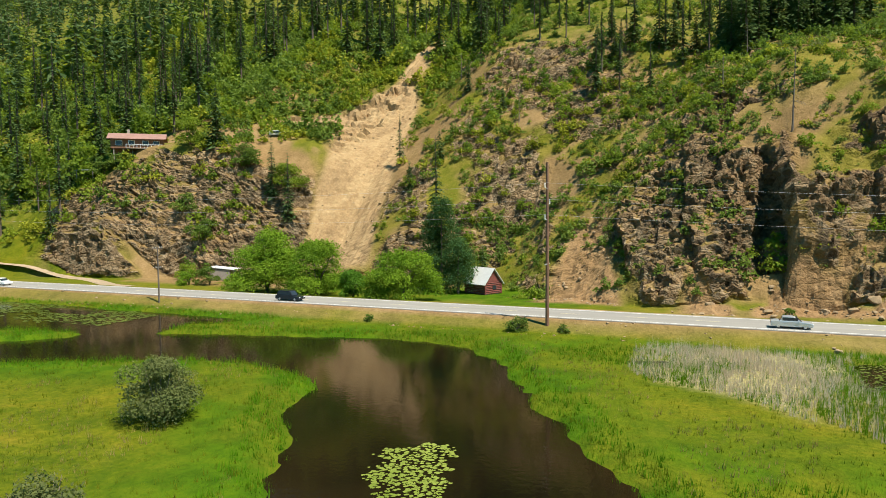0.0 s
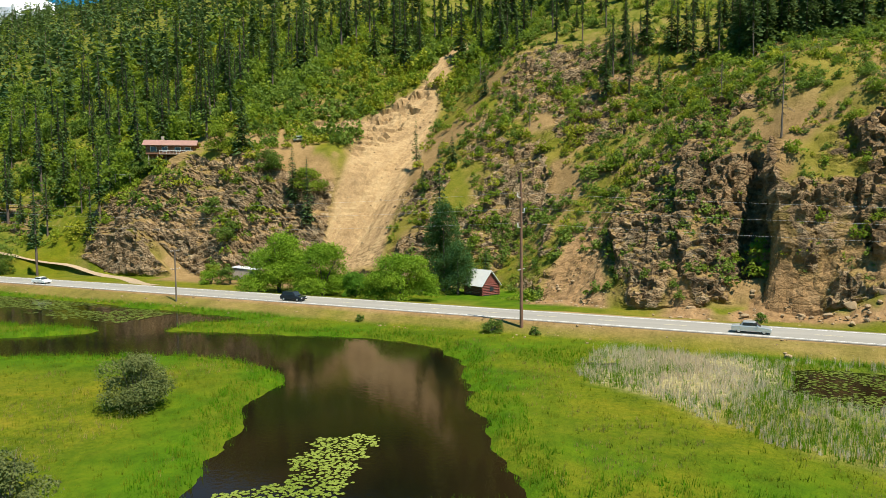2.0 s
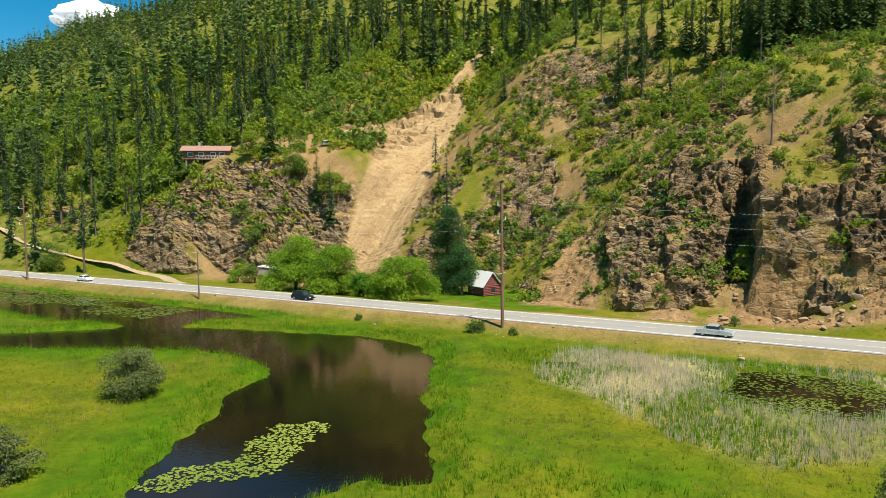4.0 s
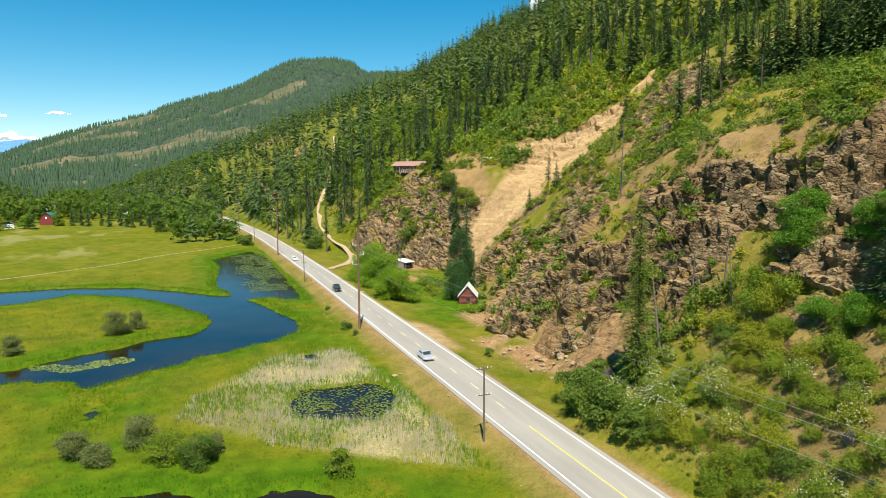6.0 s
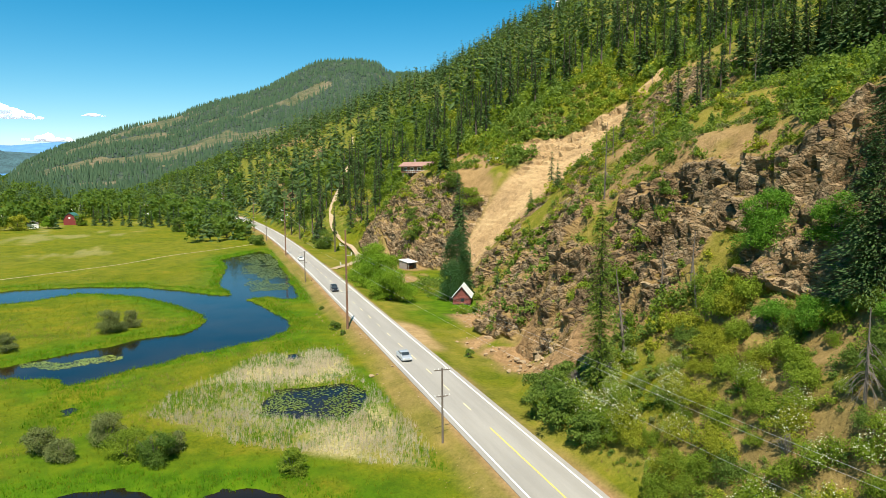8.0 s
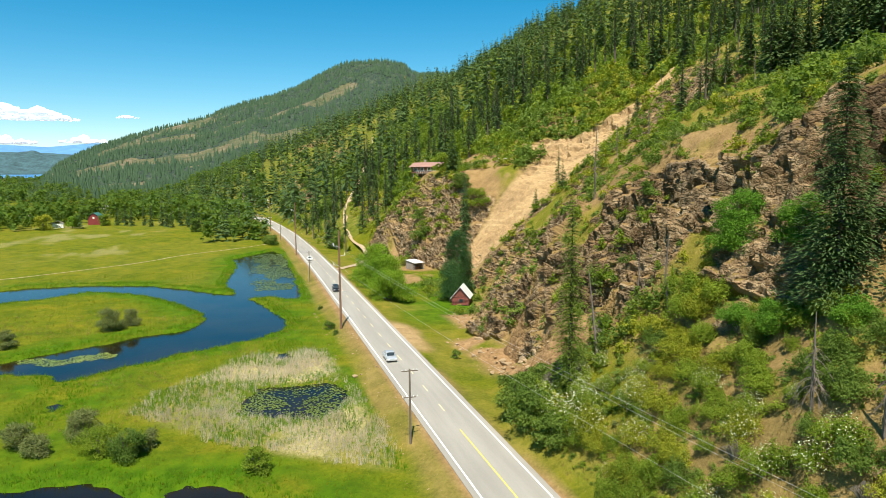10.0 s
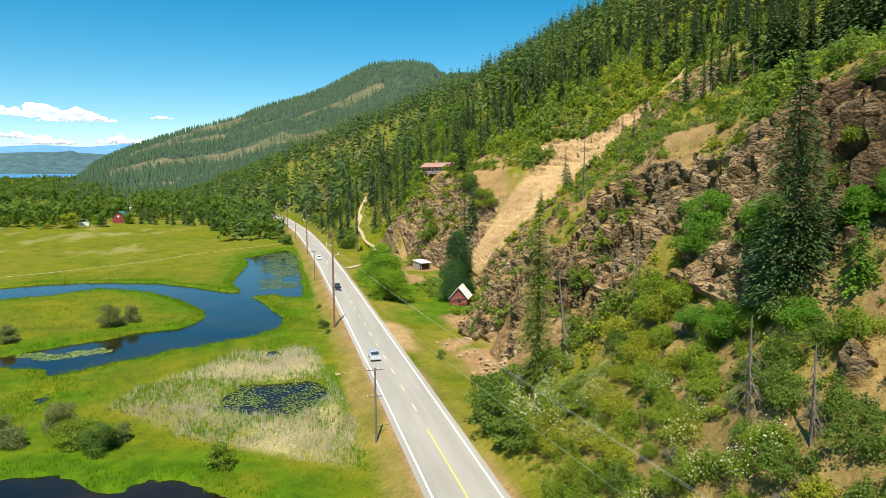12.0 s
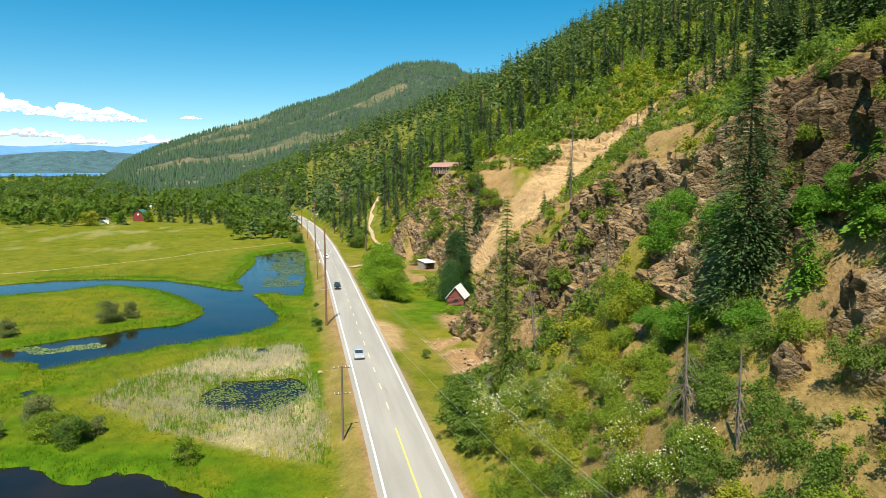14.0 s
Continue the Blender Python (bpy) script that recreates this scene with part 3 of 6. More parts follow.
def ground(x, y, rough=True):
    """Height of the ground."""
    x, y = np.asarray(x, float), np.asarray(y, float)
    yc = road_y(x)
    off = y - yc
    meadow = 0.5 + 0.35 * (fbm(x / 18, y / 18, 3, 61) - 0.5) + 0.9 * smooth(-100, -300, y) + 1.5 * smooth(-180, -420, x)
    bed = np.clip(-0.45 * wet(x, y), -0.9, 1.0)
    low = np.minimum(meadow, bed + 0.02) + 13.0 * np.clip((np.hypot(x - 139.5, y + 31) - 700) / 900, 0, 2.0)
    bank = ROAD_Z - 0.40 * (np.maximum(-off - 5.0, 0))
    verge = ROAD_Z - 0.14 * np.clip(off - 5.0, 0, 9) + 0.25 * (fbm(x / 7, y / 7, 3, 63) - 0.5) * smooth(5, 7, off)
    z = np.where(off < 0, np.maximum(low, bank), verge)
    h = hill(x, y)
    if rough:
        lump = 2.6 * (fbm(x / 16, y / 16, 4, 71) - 0.5) + 1.0 * (fbm(x / 4, y / 4, 3, 73) - 0.5)
        h = h + lump * smooth(14, 34, y) * (1 - 0.6 * slide_band(x, y)) + knobs(x, y)[1] * (x > 90)
    z = np.where(off > 0, np.maximum(z, h), z)
    return z

# ---------------------------------------------------------------- mesh helpers


def mesh_of(name, verts, faces, material=None, flat=True):
    """A mesh from arrays of corners and faces (all triangles or all quads)."""
    verts, faces = np.asarray(verts, np.float32), np.asarray(faces, np.int32)
    me = bpy.data.meshes.new(name)
    k = faces.shape[1]
    me.vertices.add(len(verts))
    me.vertices.foreach_set("co", verts.ravel())
    me.loops.add(faces.size)
    me.loops.foreach_set("vertex_index", faces.ravel())
    me.polygons.add(len(faces))
    me.polygons.foreach_set("loop_start", np.arange(0, faces.size, k, dtype=np.int32))
    me.polygons.foreach_set("use_smooth", np.full(len(faces), not flat))
    me.update(calc_edges=True)
    if material:
        me.materials.append(material)
    return me


def thing(name, me=None, at=(0, 0, 0), turn=0.0, label="", category="", group="", kind=""):
    ob = new(name, me)
    ob.matrix_basis = pose(*at, 0, 0, turn)
    return tagged(ob, label, category, group, kind)


def part(name, shape, material, parent, label=""):
    """ONE mesh, from a bmesh or a ready mesh, under a thing or a part of it."""
    if isinstance(shape, bpy.types.Mesh):
        me = shape
    else:
        me = bpy.data.meshes.new(name)
        shape.to_mesh(me)
        shape.free()
        me.materials.append(material)
    ob = new(name, me)
    ob.parent = parent
    return tagged(ob, label)


def box(cx, cy, cz, sx, sy, sz, bevel=0.0, turn=None):
    bm = bmesh.new()
    bmesh.ops.create_cube(bm, size=1.0, matrix=Matrix.Translation((cx, cy, cz)) @ (turn or Matrix()) @ Matrix.Diagonal((sx, sy, sz, 1)))
    if bevel:
        bmesh.ops.bevel(bm, geom=bm.edges[:], offset=bevel, segments=2, affect="EDGES", profile=0.6)
    return bm


def rod(a, b, r0, r1=None, sides=8):
    bm = bmesh.new()
    a, b = Vector(a), Vector(b)
    m = Matrix.Translation((a + b) / 2) @ (b - a).to_track_quat("Z", "Y").to_matrix().to_4x4()
    bmesh.ops.create_cone(bm, cap_ends=True, segments=sides, radius1=r0, radius2=r0 if r1 is None else r1, depth=(b - a).length, matrix=m)
    return bm


def joined(*shapes):
    """Several shapes as one bmesh."""
    out = bmesh.new()
    for s in shapes:
        me = bpy.data.meshes.new("piece")
        s.to_mesh(me)
        s.free()
        out.from_mesh(me)
        bpy.data.meshes.remove(me)
    return out


def prism(outline, width, bevel=0.0):
    """A side outline of x, z drawn out over y, centred."""
    bm = bmesh.new()
    a = [bm.verts.new((x, -width / 2, z)) for x, z in outline]
    b = [bm.verts.new((x, width / 2, z)) for x, z in outline]
    bm.faces.new(a)
    bm.faces.new(b[::-1])
    for i in range(len(a)):
        j = (i + 1) % len(a)
        bm.faces.new((a[j], a[i], b[i], b[j]))
    bmesh.ops.recalc_face_normals(bm, faces=bm.faces[:])
    if bevel:
        bmesh.ops.bevel(bm, geom=bm.edges[:], offset=bevel, segments=2, affect="EDGES", profile=0.6)
    return bm


def ground_at(x, y):
    return float(ground(np.array([x]), np.array([y]))[0])


# ---------------------------------------------------------------- ground


def spread(*legs):
    """Grid lines: (from, to, step) legs end to end."""
    out = [np.arange(a, b, s) for a, b, s in legs]
    return np.concatenate(out + [[legs[-1][1]]])


GX = spread((-5200, -1400, 400), (-1400, -620, 30), (-620, -300, 10), (-300, -170, 3.5), (-170, -120, 1.1), (-120, -4, 0.78), (-4, 118, 0.45), (118, 142, 0.7), (142, 190, 2.0), (190, 420, 12), (420, 4000, 400))
GY = spread((-5200, -700, 400), (-700, -260, 22), (-260, -96, 4.5), (-96, 20, 1.25), (20, 58, 0.33), (58, 128, 0.85), (128, 190, 2.6), (190, 430, 9), (430, 900, 60), (900, 3000, 400))
gx, gy = np.meshgrid(GX, GY, indexing="ij")
gz = ground(gx, gy)
base = hill(gx, gy)
slope_y = np.gradient(base, axis=1) / np.gradient(gy, axis=1)
slope_x = np.gradient(base, axis=0) / np.gradient(gx, axis=0)
slope = np.hypot(slope_x, slope_y)
rocky = rockiness(gx, gy, slope)
# blocks and beds push the rock out along the slope's normal
up = gz + 0.5 * gy
bx, bu = gx * 0.80 + up * 0.6, up * 0.80 - gx * 0.6
bx, bu = bx + 3.4 * (fbm(gx / 5.0, up / 4.0, 3, 211) - 0.5), bu + 3.4 * (fbm(gx / 4.5, up / 5.5, 3, 212) - 0.5)
v1, e1 = cells(bx / 4.2, bu / 3.3, 81)
v2, e2 = cells(bx / 1.8, bu / 1.4, 82)
v3, _ = cells(bx / 9.0, bu / 7.0, 83)
v4, e4 = cells(bx / 0.95, bu / 0.75, 90)
push = rocky * (0.9 * (v3 - 0.45) + 1.0 * (v1 - 0.45) + 0.75 * (v2 - 0.5) + 0.4 * (v4 - 0.5) + 0.7 * buttress(gx, up) * smooth(24, 28, gy) * smooth(60, 46, gy) - 0.6 * smooth(0.14, 0.0, e1) - 0.3 * smooth(0.14, 0.0, e2))
gully = smooth(0.62, 0.78, fbm(gx / 9.0, gy / 30.0, 3, 84)) * smooth(-10, 12, gx) * smooth(120, 95, gx)
push = push - 3.0 * rocky * gully + rocky * (1.6 * (fbm(bx / 5, bu / 3.5, 4, 87) - 0.5) + 0.5 * (fbm(bx / 0.9, bu / 0.7, 2, 88) - 0.5))
loose = np.maximum(slide_band(gx, gy), scree_band(gx, gy))
patch0 = fbm(gx / 8, gy / 8, 3, 89)
rub, _ = cells(gx / 0.9, up / 0.9, 85)
push = push + 0.35 * loose * (rub - 0.5) + loose * 1.5 * (fbm(gx / 3.0, gy / 14, 4, 86) - 0.5)
ledges = slide_band(gx, gy) * smooth(-2, 6, -(gx + 79) + 6 * (patch0 - 0.5)) * smooth(70, 84, gy)
push = push + ledges * (2.4 * (v1 - 0.4) + 1.3 * (v2 - 0.5) + 0.5 * (v4 - 0.5))
lip = smooth(0.50, 0.62, fbm(bx / 6.0, bu / 3.2, 3, 99)) * rocky * smooth(-4, 14, gx)
push = push - 0.8 * lip
norm = np.sqrt(1 + slope_x**2 + slope_y**2)
px, py, pz = gx - push * slope_x / norm, gy - push * slope_y / norm, gz + push / norm
ni, nj = gx.shape
# grass and soil lie wherever the rock is not too steep to hold them
ax_, bx__ = np.gradient(np.stack([px, py, pz], -1), axis=0), np.gradient(np.stack([px, py, pz], -1), axis=1)
nrm_ = np.cross(ax_, bx__)
level = nrm_[..., 2] / (np.linalg.norm(nrm_, axis=-1) + 1e-9)
held = smooth(0.66, 0.82, level + 0.30 * (fbm(gx / 3.5, up / 2.5, 3, 98) - 0.5) + 0.25 * (fbm(gx / 14, up / 9, 3, 100) - 0.5))
bare_rock = rocky * (1 - 0.92 * held)
ids = np.arange(ni * nj).reshape(ni, nj)
quads = np.stack([ids[:-1, :-1], ids[1:, :-1], ids[1:, 1:], ids[:-1, 1:]], -1).reshape(-1, 4)
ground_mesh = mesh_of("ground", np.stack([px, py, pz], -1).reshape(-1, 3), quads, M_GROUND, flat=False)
stone_face = bare_rock.ravel()[quads].mean(1) > 0.35
ground_mesh.polygons.foreach_set("use_smooth", ~(stone_face | (loose.ravel()[quads].mean(1) > 0.5)))
off = gy - road_y(gx)
patch = fbm(gx / 11, gy / 11, 4, 91)
bankside = smooth(-9.0, -7.4, off + 2.0 * (patch - 0.5)) * smooth(-4.9, -5.4, off) * smooth(-700, -600, gx)
shoulder = smooth(-5.6, -4.9, off) * smooth(5.0, 4.35, off + 0.9 * (patch - 0.5))
pull_in = smooth(1.1, 0.55, np.hypot((gx - 11) / 15, (off - 5.2) / 4.6) + 0.6 * (patch0 - 0.5))
slope_dirt = (1 - smooth(-50, -42, gx) * smooth(10, 0, gx) * smooth(44, 36, gy)) * smooth(0.40, 0.54, fbm(gx / 13, gy / 13, 4, 92)) * smooth(24, 30, gy) * (1 - 0.35 * smooth(8, 16, gx) * smooth(47, 52, gy)) * smooth(140, 100, gy) * smooth(-150, -125, gx)
bare_near = smooth(0.36, 0.48, fbm(gx / 10, gy / 7, 4, 93)) * smooth(70, 92, gx) * smooth(13, 20, gy) * smooth(60, 46, gy)
house_bank = smooth(0.40, 0.52, fbm(gx / 9, gy / 9, 3, 94)) * smooth(-150, -140, gx) * smooth(-78, -88, gx) * smooth(33, 38, gy) * smooth(98, 84, gy)
soil = np.clip(np.maximum.reduce([loose, (0.12 + 0.45 * patch0) * bankside, shoulder, 0.9 * pull_in, 0.85 * slope_dirt, 0.66 * bare_near, 0.85 * house_bank, 0.8 * rocky * held]), 0, 1)
field = smooth(-60, -85, gx) * smooth(-14, -22, gy) * (0.25 + 0.75 * smooth(0.42, 0.6, fbm(gx / 40, gy / 18, 4, 95)))
pale = smooth(0.60, 0.68, fbm(gx / 30, gy / 9, 4, 96)) * smooth(-150, -190, gx) * smooth(-60, -80, gy) * smooth(-420, -330, gx)
verge_dry = smooth(4.6, 5.4, off) * smooth(24, 12, off) * (0.10 + 0.45 * smooth(0.40, 0.62, patch)) * smooth(-320, -250, gx)
top_dry = smooth(8, 16, gx) * smooth(46, 52, gy) * smooth(120, 95, gy) * (0.6 + 0.4 * smooth(0.38, 0.58, patch))
on_hill = smooth(0.2, 1.6, base)
hill_dry = on_hill * (1 - 0.75 * smooth(-70, -92, gx) * smooth(80, 96, gy)) * smooth(20, 30, gy) * smooth(165, 125, gy) * smooth(0.12, 0.40, slope) * (0.4 + 0.6 * smooth(0.36, 0.54, fbm(gx / 8, gy / 8, 4, 97))) * smooth(-140, -110, gx)
reed_dry = 0.35 * smooth(-2, 3, inside(REEDS, gx, gy))
dry = np.clip(np.maximum.reduce([0.20 * field, verge_dry, top_dry, hill_dry, reed_dry, bankside * 0.4]), 0, 1)
woods = np.clip(np.maximum(smooth(118, 140, gy + 0.3 * np.clip(gx + 60, -40, 60)) * smooth(30, 5, gx), smooth(-150, -190, gx) * smooth(8, 12, off)), 0, 1) * (1 - soil) * (1 - rocky)
cover = ground_mesh.color_attributes.new("cover", "FLOAT_COLOR", "POINT")
cover.data.foreach_set("color", np.stack([bare_rock, soil, dry, 1 - 0.85 * woods], -1).astype(np.float32).ravel())
lush = np.clip(smooth(-14, -2.5, wet(gx, gy)) * (0.35 + 0.65 * smooth(0.38, 0.55, patch0)) * (off < -8) + 0.95 * smooth(13, 19, gy) * smooth(48, 40, gy) * smooth(-78, -60, gx) * smooth(4, -6, gx) * (0.35 + 0.65 * smooth(0.36, 0.5, patch0)), 0, 1)
reed_bed = smooth(-1.0, 1.5, inside(REEDS, gx, gy) + 2.5 * (patch0 - 0.5)) * (0.2 + 0.6 * smooth(0.42, 0.56, patch)) * smooth(0.5, 1.5, -inside(LILIES, gx, gy)) * smooth(-9.4, -11, off)
reed_bed = np.maximum(reed_bed, 0.35 * pale)
# darker rock of the upper crag; second term paints shade onto the cliff
dark_shaded_rock = np.maximum(smooth(82, 88, gx) * smooth(37, 39.5, gy) * smooth(60, 52, gy), 0.55 * smooth(12, 22, gx) * smooth(64, 52, gx) * smooth(26, 30, gy)) * (0.7 + 0.6 * (patch0 - 0.5))
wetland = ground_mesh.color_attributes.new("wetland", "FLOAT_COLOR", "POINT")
wetland.data.foreach_set("color", np.stack([lush, np.maximum(slide_band(gx, gy), pull_in), reed_bed, 1 - dark_shaded_rock], -1).astype(np.float32).ravel())
ground_ob = thing("ground", ground_mesh, label="green valley meadow rising into a steep rocky hillside", category="ground", kind="structure")

water_quads = spread((-420, 150, 19)), spread((-420, -2, 19))
wx, wy = np.meshgrid(*water_quads, indexing="ij")
wid = np.arange(wx.size).reshape(wx.shape)
water_mesh = mesh_of("water", np.stack([wx, wy, 0 * wx], -1).reshape(-1, 3), np.stack([wid[:-1, :-1], wid[1:, :-1], wid[1:, 1:], wid[:-1, 1:]], -1).reshape(-1, 4), M_WATER, False)
thing("water", water_mesh, label="dark still water of a winding marsh channel", category="water", kind="structure")

# ---------------------------------------------------------------- road


def ribbon(line, left, right, lift, drop=0.0):
    """A strip along points of x, y, z from left to right of its line, as a thin slab."""
    line = np.asarray(line, float)
    d = np.gradient(line[:, :2], axis=0)
    d /= np.linalg.norm(d, axis=1)[:, None]
    n = np.stack([-d[:, 1], d[:, 0]], 1)
    z = line[:, 2] + lift
    rows = [np.c_[line[:, :2] + n * left, z], np.c_[line[:, :2] + n * right, z]]
    if drop:
        rows = [np.c_[rows[0][:, :2], z - drop], rows[0], rows[1], np.c_[rows[1][:, :2], z - drop]]
    k, m = len(rows), len(line)
    verts = np.stack(rows, 1).reshape(-1, 3)
    i = np.arange(m - 1)[:, None] * k + np.arange(k - 1)[None]
    faces = np.stack([i, i + k, i + k + 1, i + 1], -1).reshape(-1, 4)
    return verts, faces


road_x = np.arange(300, -690, -5.0)
road_line = np.c_[road_x, road_y(road_x), np.full(len(road_x), ROAD_Z)]
road = thing("road", mesh_of("road", *ribbon(road_line, -4.25, 4.25, 0.07, 0.3), M_ASPHALT), label="sun-bleached grey two-lane asphalt road with painted lines", category="road", kind="structure")
for side in (-3.45, 3.45):
    part("edge_line", mesh_of("edge_line", *ribbon(road_line, side - 0.11, side + 0.11, 0.08), M_WHITE_LINE), None, road, "white edge line")
near_x = np.arange(300, 61, -4.0)
part("centre_line", mesh_of("centre_line", *ribbon(np.c_[near_x, road_y(near_x), np.full(len(near_x), ROAD_Z)], -0.09, 0.09, 0.08), M_YELLOW_LINE), None, road, "solid yellow centre line")
for k in range(34):
    xs = np.linspace(57 - 9 * k, 54 - 9 * k, 3)
    part("centre_dash", mesh_of("centre_dash", *ribbon(np.c_[xs, road_y(xs), np.full(3, ROAD_Z)], -0.08, 0.08, 0.08), M_DASH), None, road)


def draped(points, width, lift=0.12, step=2.0):
    """A track laid over the ground along plan points."""
    pts = np.array(points, float)
    s = np.r_[0, np.cumsum(np.hypot(*np.diff(pts, axis=0).T))]
    at = np.arange(0, s[-1], step)
    x, y = (sum(np.interp(at + d, s, c) for d in (-8, -4, 0, 4, 8)) / 5 for c in pts.T)
    d = np.gradient(np.c_[x, y], axis=0)
    d /= np.linalg.norm(d, axis=1)[:, None]
    rows = []
    for w in np.linspace(-width / 2, width / 2, 5):
        ex, ey = x - d[:, 1] * w, y + d[:, 0] * w
        mid = np.convolve(np.pad(ground(x, y, False), 3, mode="edge"), np.ones(7) / 7, "valid")
        rows.append(np.c_[ex, ey, np.maximum(mid, ground(ex, ey) - 0.5 + 0.5 * (lift < 0.1)) + lift - 0.1 * (abs(w) > width * 0.4)])
    verts = np.stack(rows, 1).reshape(-1, 3)
    i = np.arange(len(at) - 1)[:, None] * 5 + np.arange(4)[None]
    return verts, np.stack([i, i + 1, i + 6, i + 5], -1).reshape(-1, 4)


thing("driveway", mesh_of("driveway", *draped([(-86, 10.0), (-93, 12.5), (-100, 16.5), (-112, 24), (-125, 28.5), (-140, 29.5), (-160, 27), (-194, 28.3), (-226, 33), (-280, 50), (-378, 73), (-430, 86), (-482, 95)], 3.2, 0.15), M_GRAVEL), label="pale dirt driveway climbing the hillside from the road", category="driveway", kind="structure")
thing("field_track", mesh_of("field_track", *draped([(-205, -4), (-189, -15), (-174, -30), (-160, -48), (-141, -59), (-123, -79), (-109, -99), (-95, -130)], 1.2, 0.03), M_TRACK), label="pale dirt track across the meadow", category="track", kind="structure")

# ---------------------------------------------------------------- distance


def far_ridge(name, centre, azimuths, tops, near, crest, material, label, bumps=0.06, seed=7, steps=22):
    """A hill in the distance: azimuths in degrees to the left of y, tops as heights over its distance."""
    az = np.radians(np.arange(azimuths[0], azimuths[-1] + 0.01, 0.2))
    top = np.interp(np.degrees(az), azimuths, tops)
    f = np.linspace(0, 1.25, steps)
    a, ff = np.meshgrid(az, f, indexing="ij")
    r = near + (crest - near) * ff
    rise = np.where(ff < 1, smooth(-0.02, 1.05, ff), 1 - 0.5 * (ff - 1))
    x, y = centre[0] - np.sin(a) * r, centre[1] + np.cos(a) * r
    rough_ = 1 + bumps * (fbm(x / crest * 14, y / crest * 14, 5, seed) - 0.5) * 2 * smooth(0, 0.4, ff) * smooth(1.0, 0.75, ff) * 2
    z = 1.0 + (top[:, None] * crest + 34) * rise * rough_
    idx = np.arange(x.size).reshape(x.shape)
    q = np.stack([idx[:-1, :-1], idx[:-1, 1:], idx[1:, 1:], idx[1:, :-1]], -1).reshape(-1, 4)
    return thing(name, mesh_of(name, np.stack([x, y, z], -1).reshape(-1, 3), q, material, False), label=label, category="hill", kind="structure"), x, y, z


HUB = (139.5, -31.0)
FAR_AZ = [69, 74, 75.5, 76.1, 76.7, 78.8, 80.8, 82.1, 83.8, 85.6, 87.6, 89.6, 92.9, 96.8, 101, 103.1, 104.5, 110, 122]
FAR_TOP = [0.1413, 0.1413, 0.1375, 0.1404, 0.1509, 0.1533, 0.1509, 0.1475, 0.1347, 0.1184, 0.1065, 0.098, 0.0745, 0.0573, 0.0325, 0.0134, -0.008, -0.0148, -0.0148]
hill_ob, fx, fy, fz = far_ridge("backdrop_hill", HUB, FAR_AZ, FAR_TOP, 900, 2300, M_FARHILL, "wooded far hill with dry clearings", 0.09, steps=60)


def far_woods(x, y):
    """1 where the far hill is wooded, 0 in its clearings."""
    az = np.degrees(np.arctan2(HUB[0] - x, y - HUB[1]))
    n = fbm(x / 150, y / 210, 5, 93)
    return smooth(0.59, 0.52, n - 0.16 * smooth(88, 81, az) - 0.07 * smooth(1300, 1000, np.hypot(x - HUB[0], y - HUB[1])))


woods_at = hill_ob.data.attributes.new("woods", "FLOAT", "POINT")
woods_at.data.foreach_set("value", far_woods(fx, fy).astype(np.float32).ravel())
# ridge and mountains carry their haze in the base colour
far_ridge("backdrop_ridge", HUB, [96, 100, 104, 107, 109, 112, 116, 125, 135], [0.006, 0.024, 0.029, 0.0300, 0.028, 0.023, 0.018, 0.014, 0.010], 4200, 5600, M_MIDHILL, "wooded ridge beyond the lake, tinted with haze", 0.28, 9, 40)
far_ridge("backdrop_mountains", HUB, [92, 97, 101, 104, 107, 110, 113, 118, 126, 140], [0.030, 0.040, 0.042, 0.0365, 0.039, 0.035, 0.037, 0.032, 0.028, 0.024], 7500, 9500, M_HAZEHILL, "distant mountain range tinted haze blue", 0.05, 11)
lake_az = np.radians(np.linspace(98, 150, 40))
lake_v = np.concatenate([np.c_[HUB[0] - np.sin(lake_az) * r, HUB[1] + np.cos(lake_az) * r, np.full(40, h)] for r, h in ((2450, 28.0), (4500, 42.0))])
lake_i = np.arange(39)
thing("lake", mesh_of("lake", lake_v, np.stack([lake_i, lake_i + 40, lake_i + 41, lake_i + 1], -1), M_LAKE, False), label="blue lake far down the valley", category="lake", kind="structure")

# ---------------------------------------------------------------- plants: forms
rng = np.random.default_rng(12)


def tube(points, radii, sides=6):
    """A tapered, bent limb through points."""
    p, r = np.asarray(points, float), np.asarray(radii, float)
    t = np.gradient(p, axis=0)
    t /= np.linalg.norm(t, axis=1)[:, None] + 1e-9
    ref = np.where(np.abs(t[:, 2:3]) > 0.9, [[1.0, 0, 0]], [[0, 0, 1.0]])
    a = np.cross(t, ref)
    a /= np.linalg.norm(a, axis=1)[:, None]
    b = np.cross(t, a)
    ang = np.linspace(0, 2 * np.pi, sides, endpoint=False)
    v = p[:, None] + r[:, None, None] * (np.cos(ang)[None, :, None] * a[:, None] + np.sin(ang)[None, :, None] * b[:, None])
    i = np.arange(len(p) - 1)[:, None] * sides
    k = np.arange(sides)[None]
    n = (k + 1) % sides
    return v.reshape(-1, 3), np.stack([i + k, i + n, i + sides + n, i + sides + k], -1).reshape(-1, 4)


def stack(pieces):
    vs, fs, base_ = [], [], 0
    for v, f in pieces:
        vs.append(v)
        fs.append(np.asarray(f) + base_)
        base_ += len(v)
    return np.concatenate(vs), np.concatenate(fs)


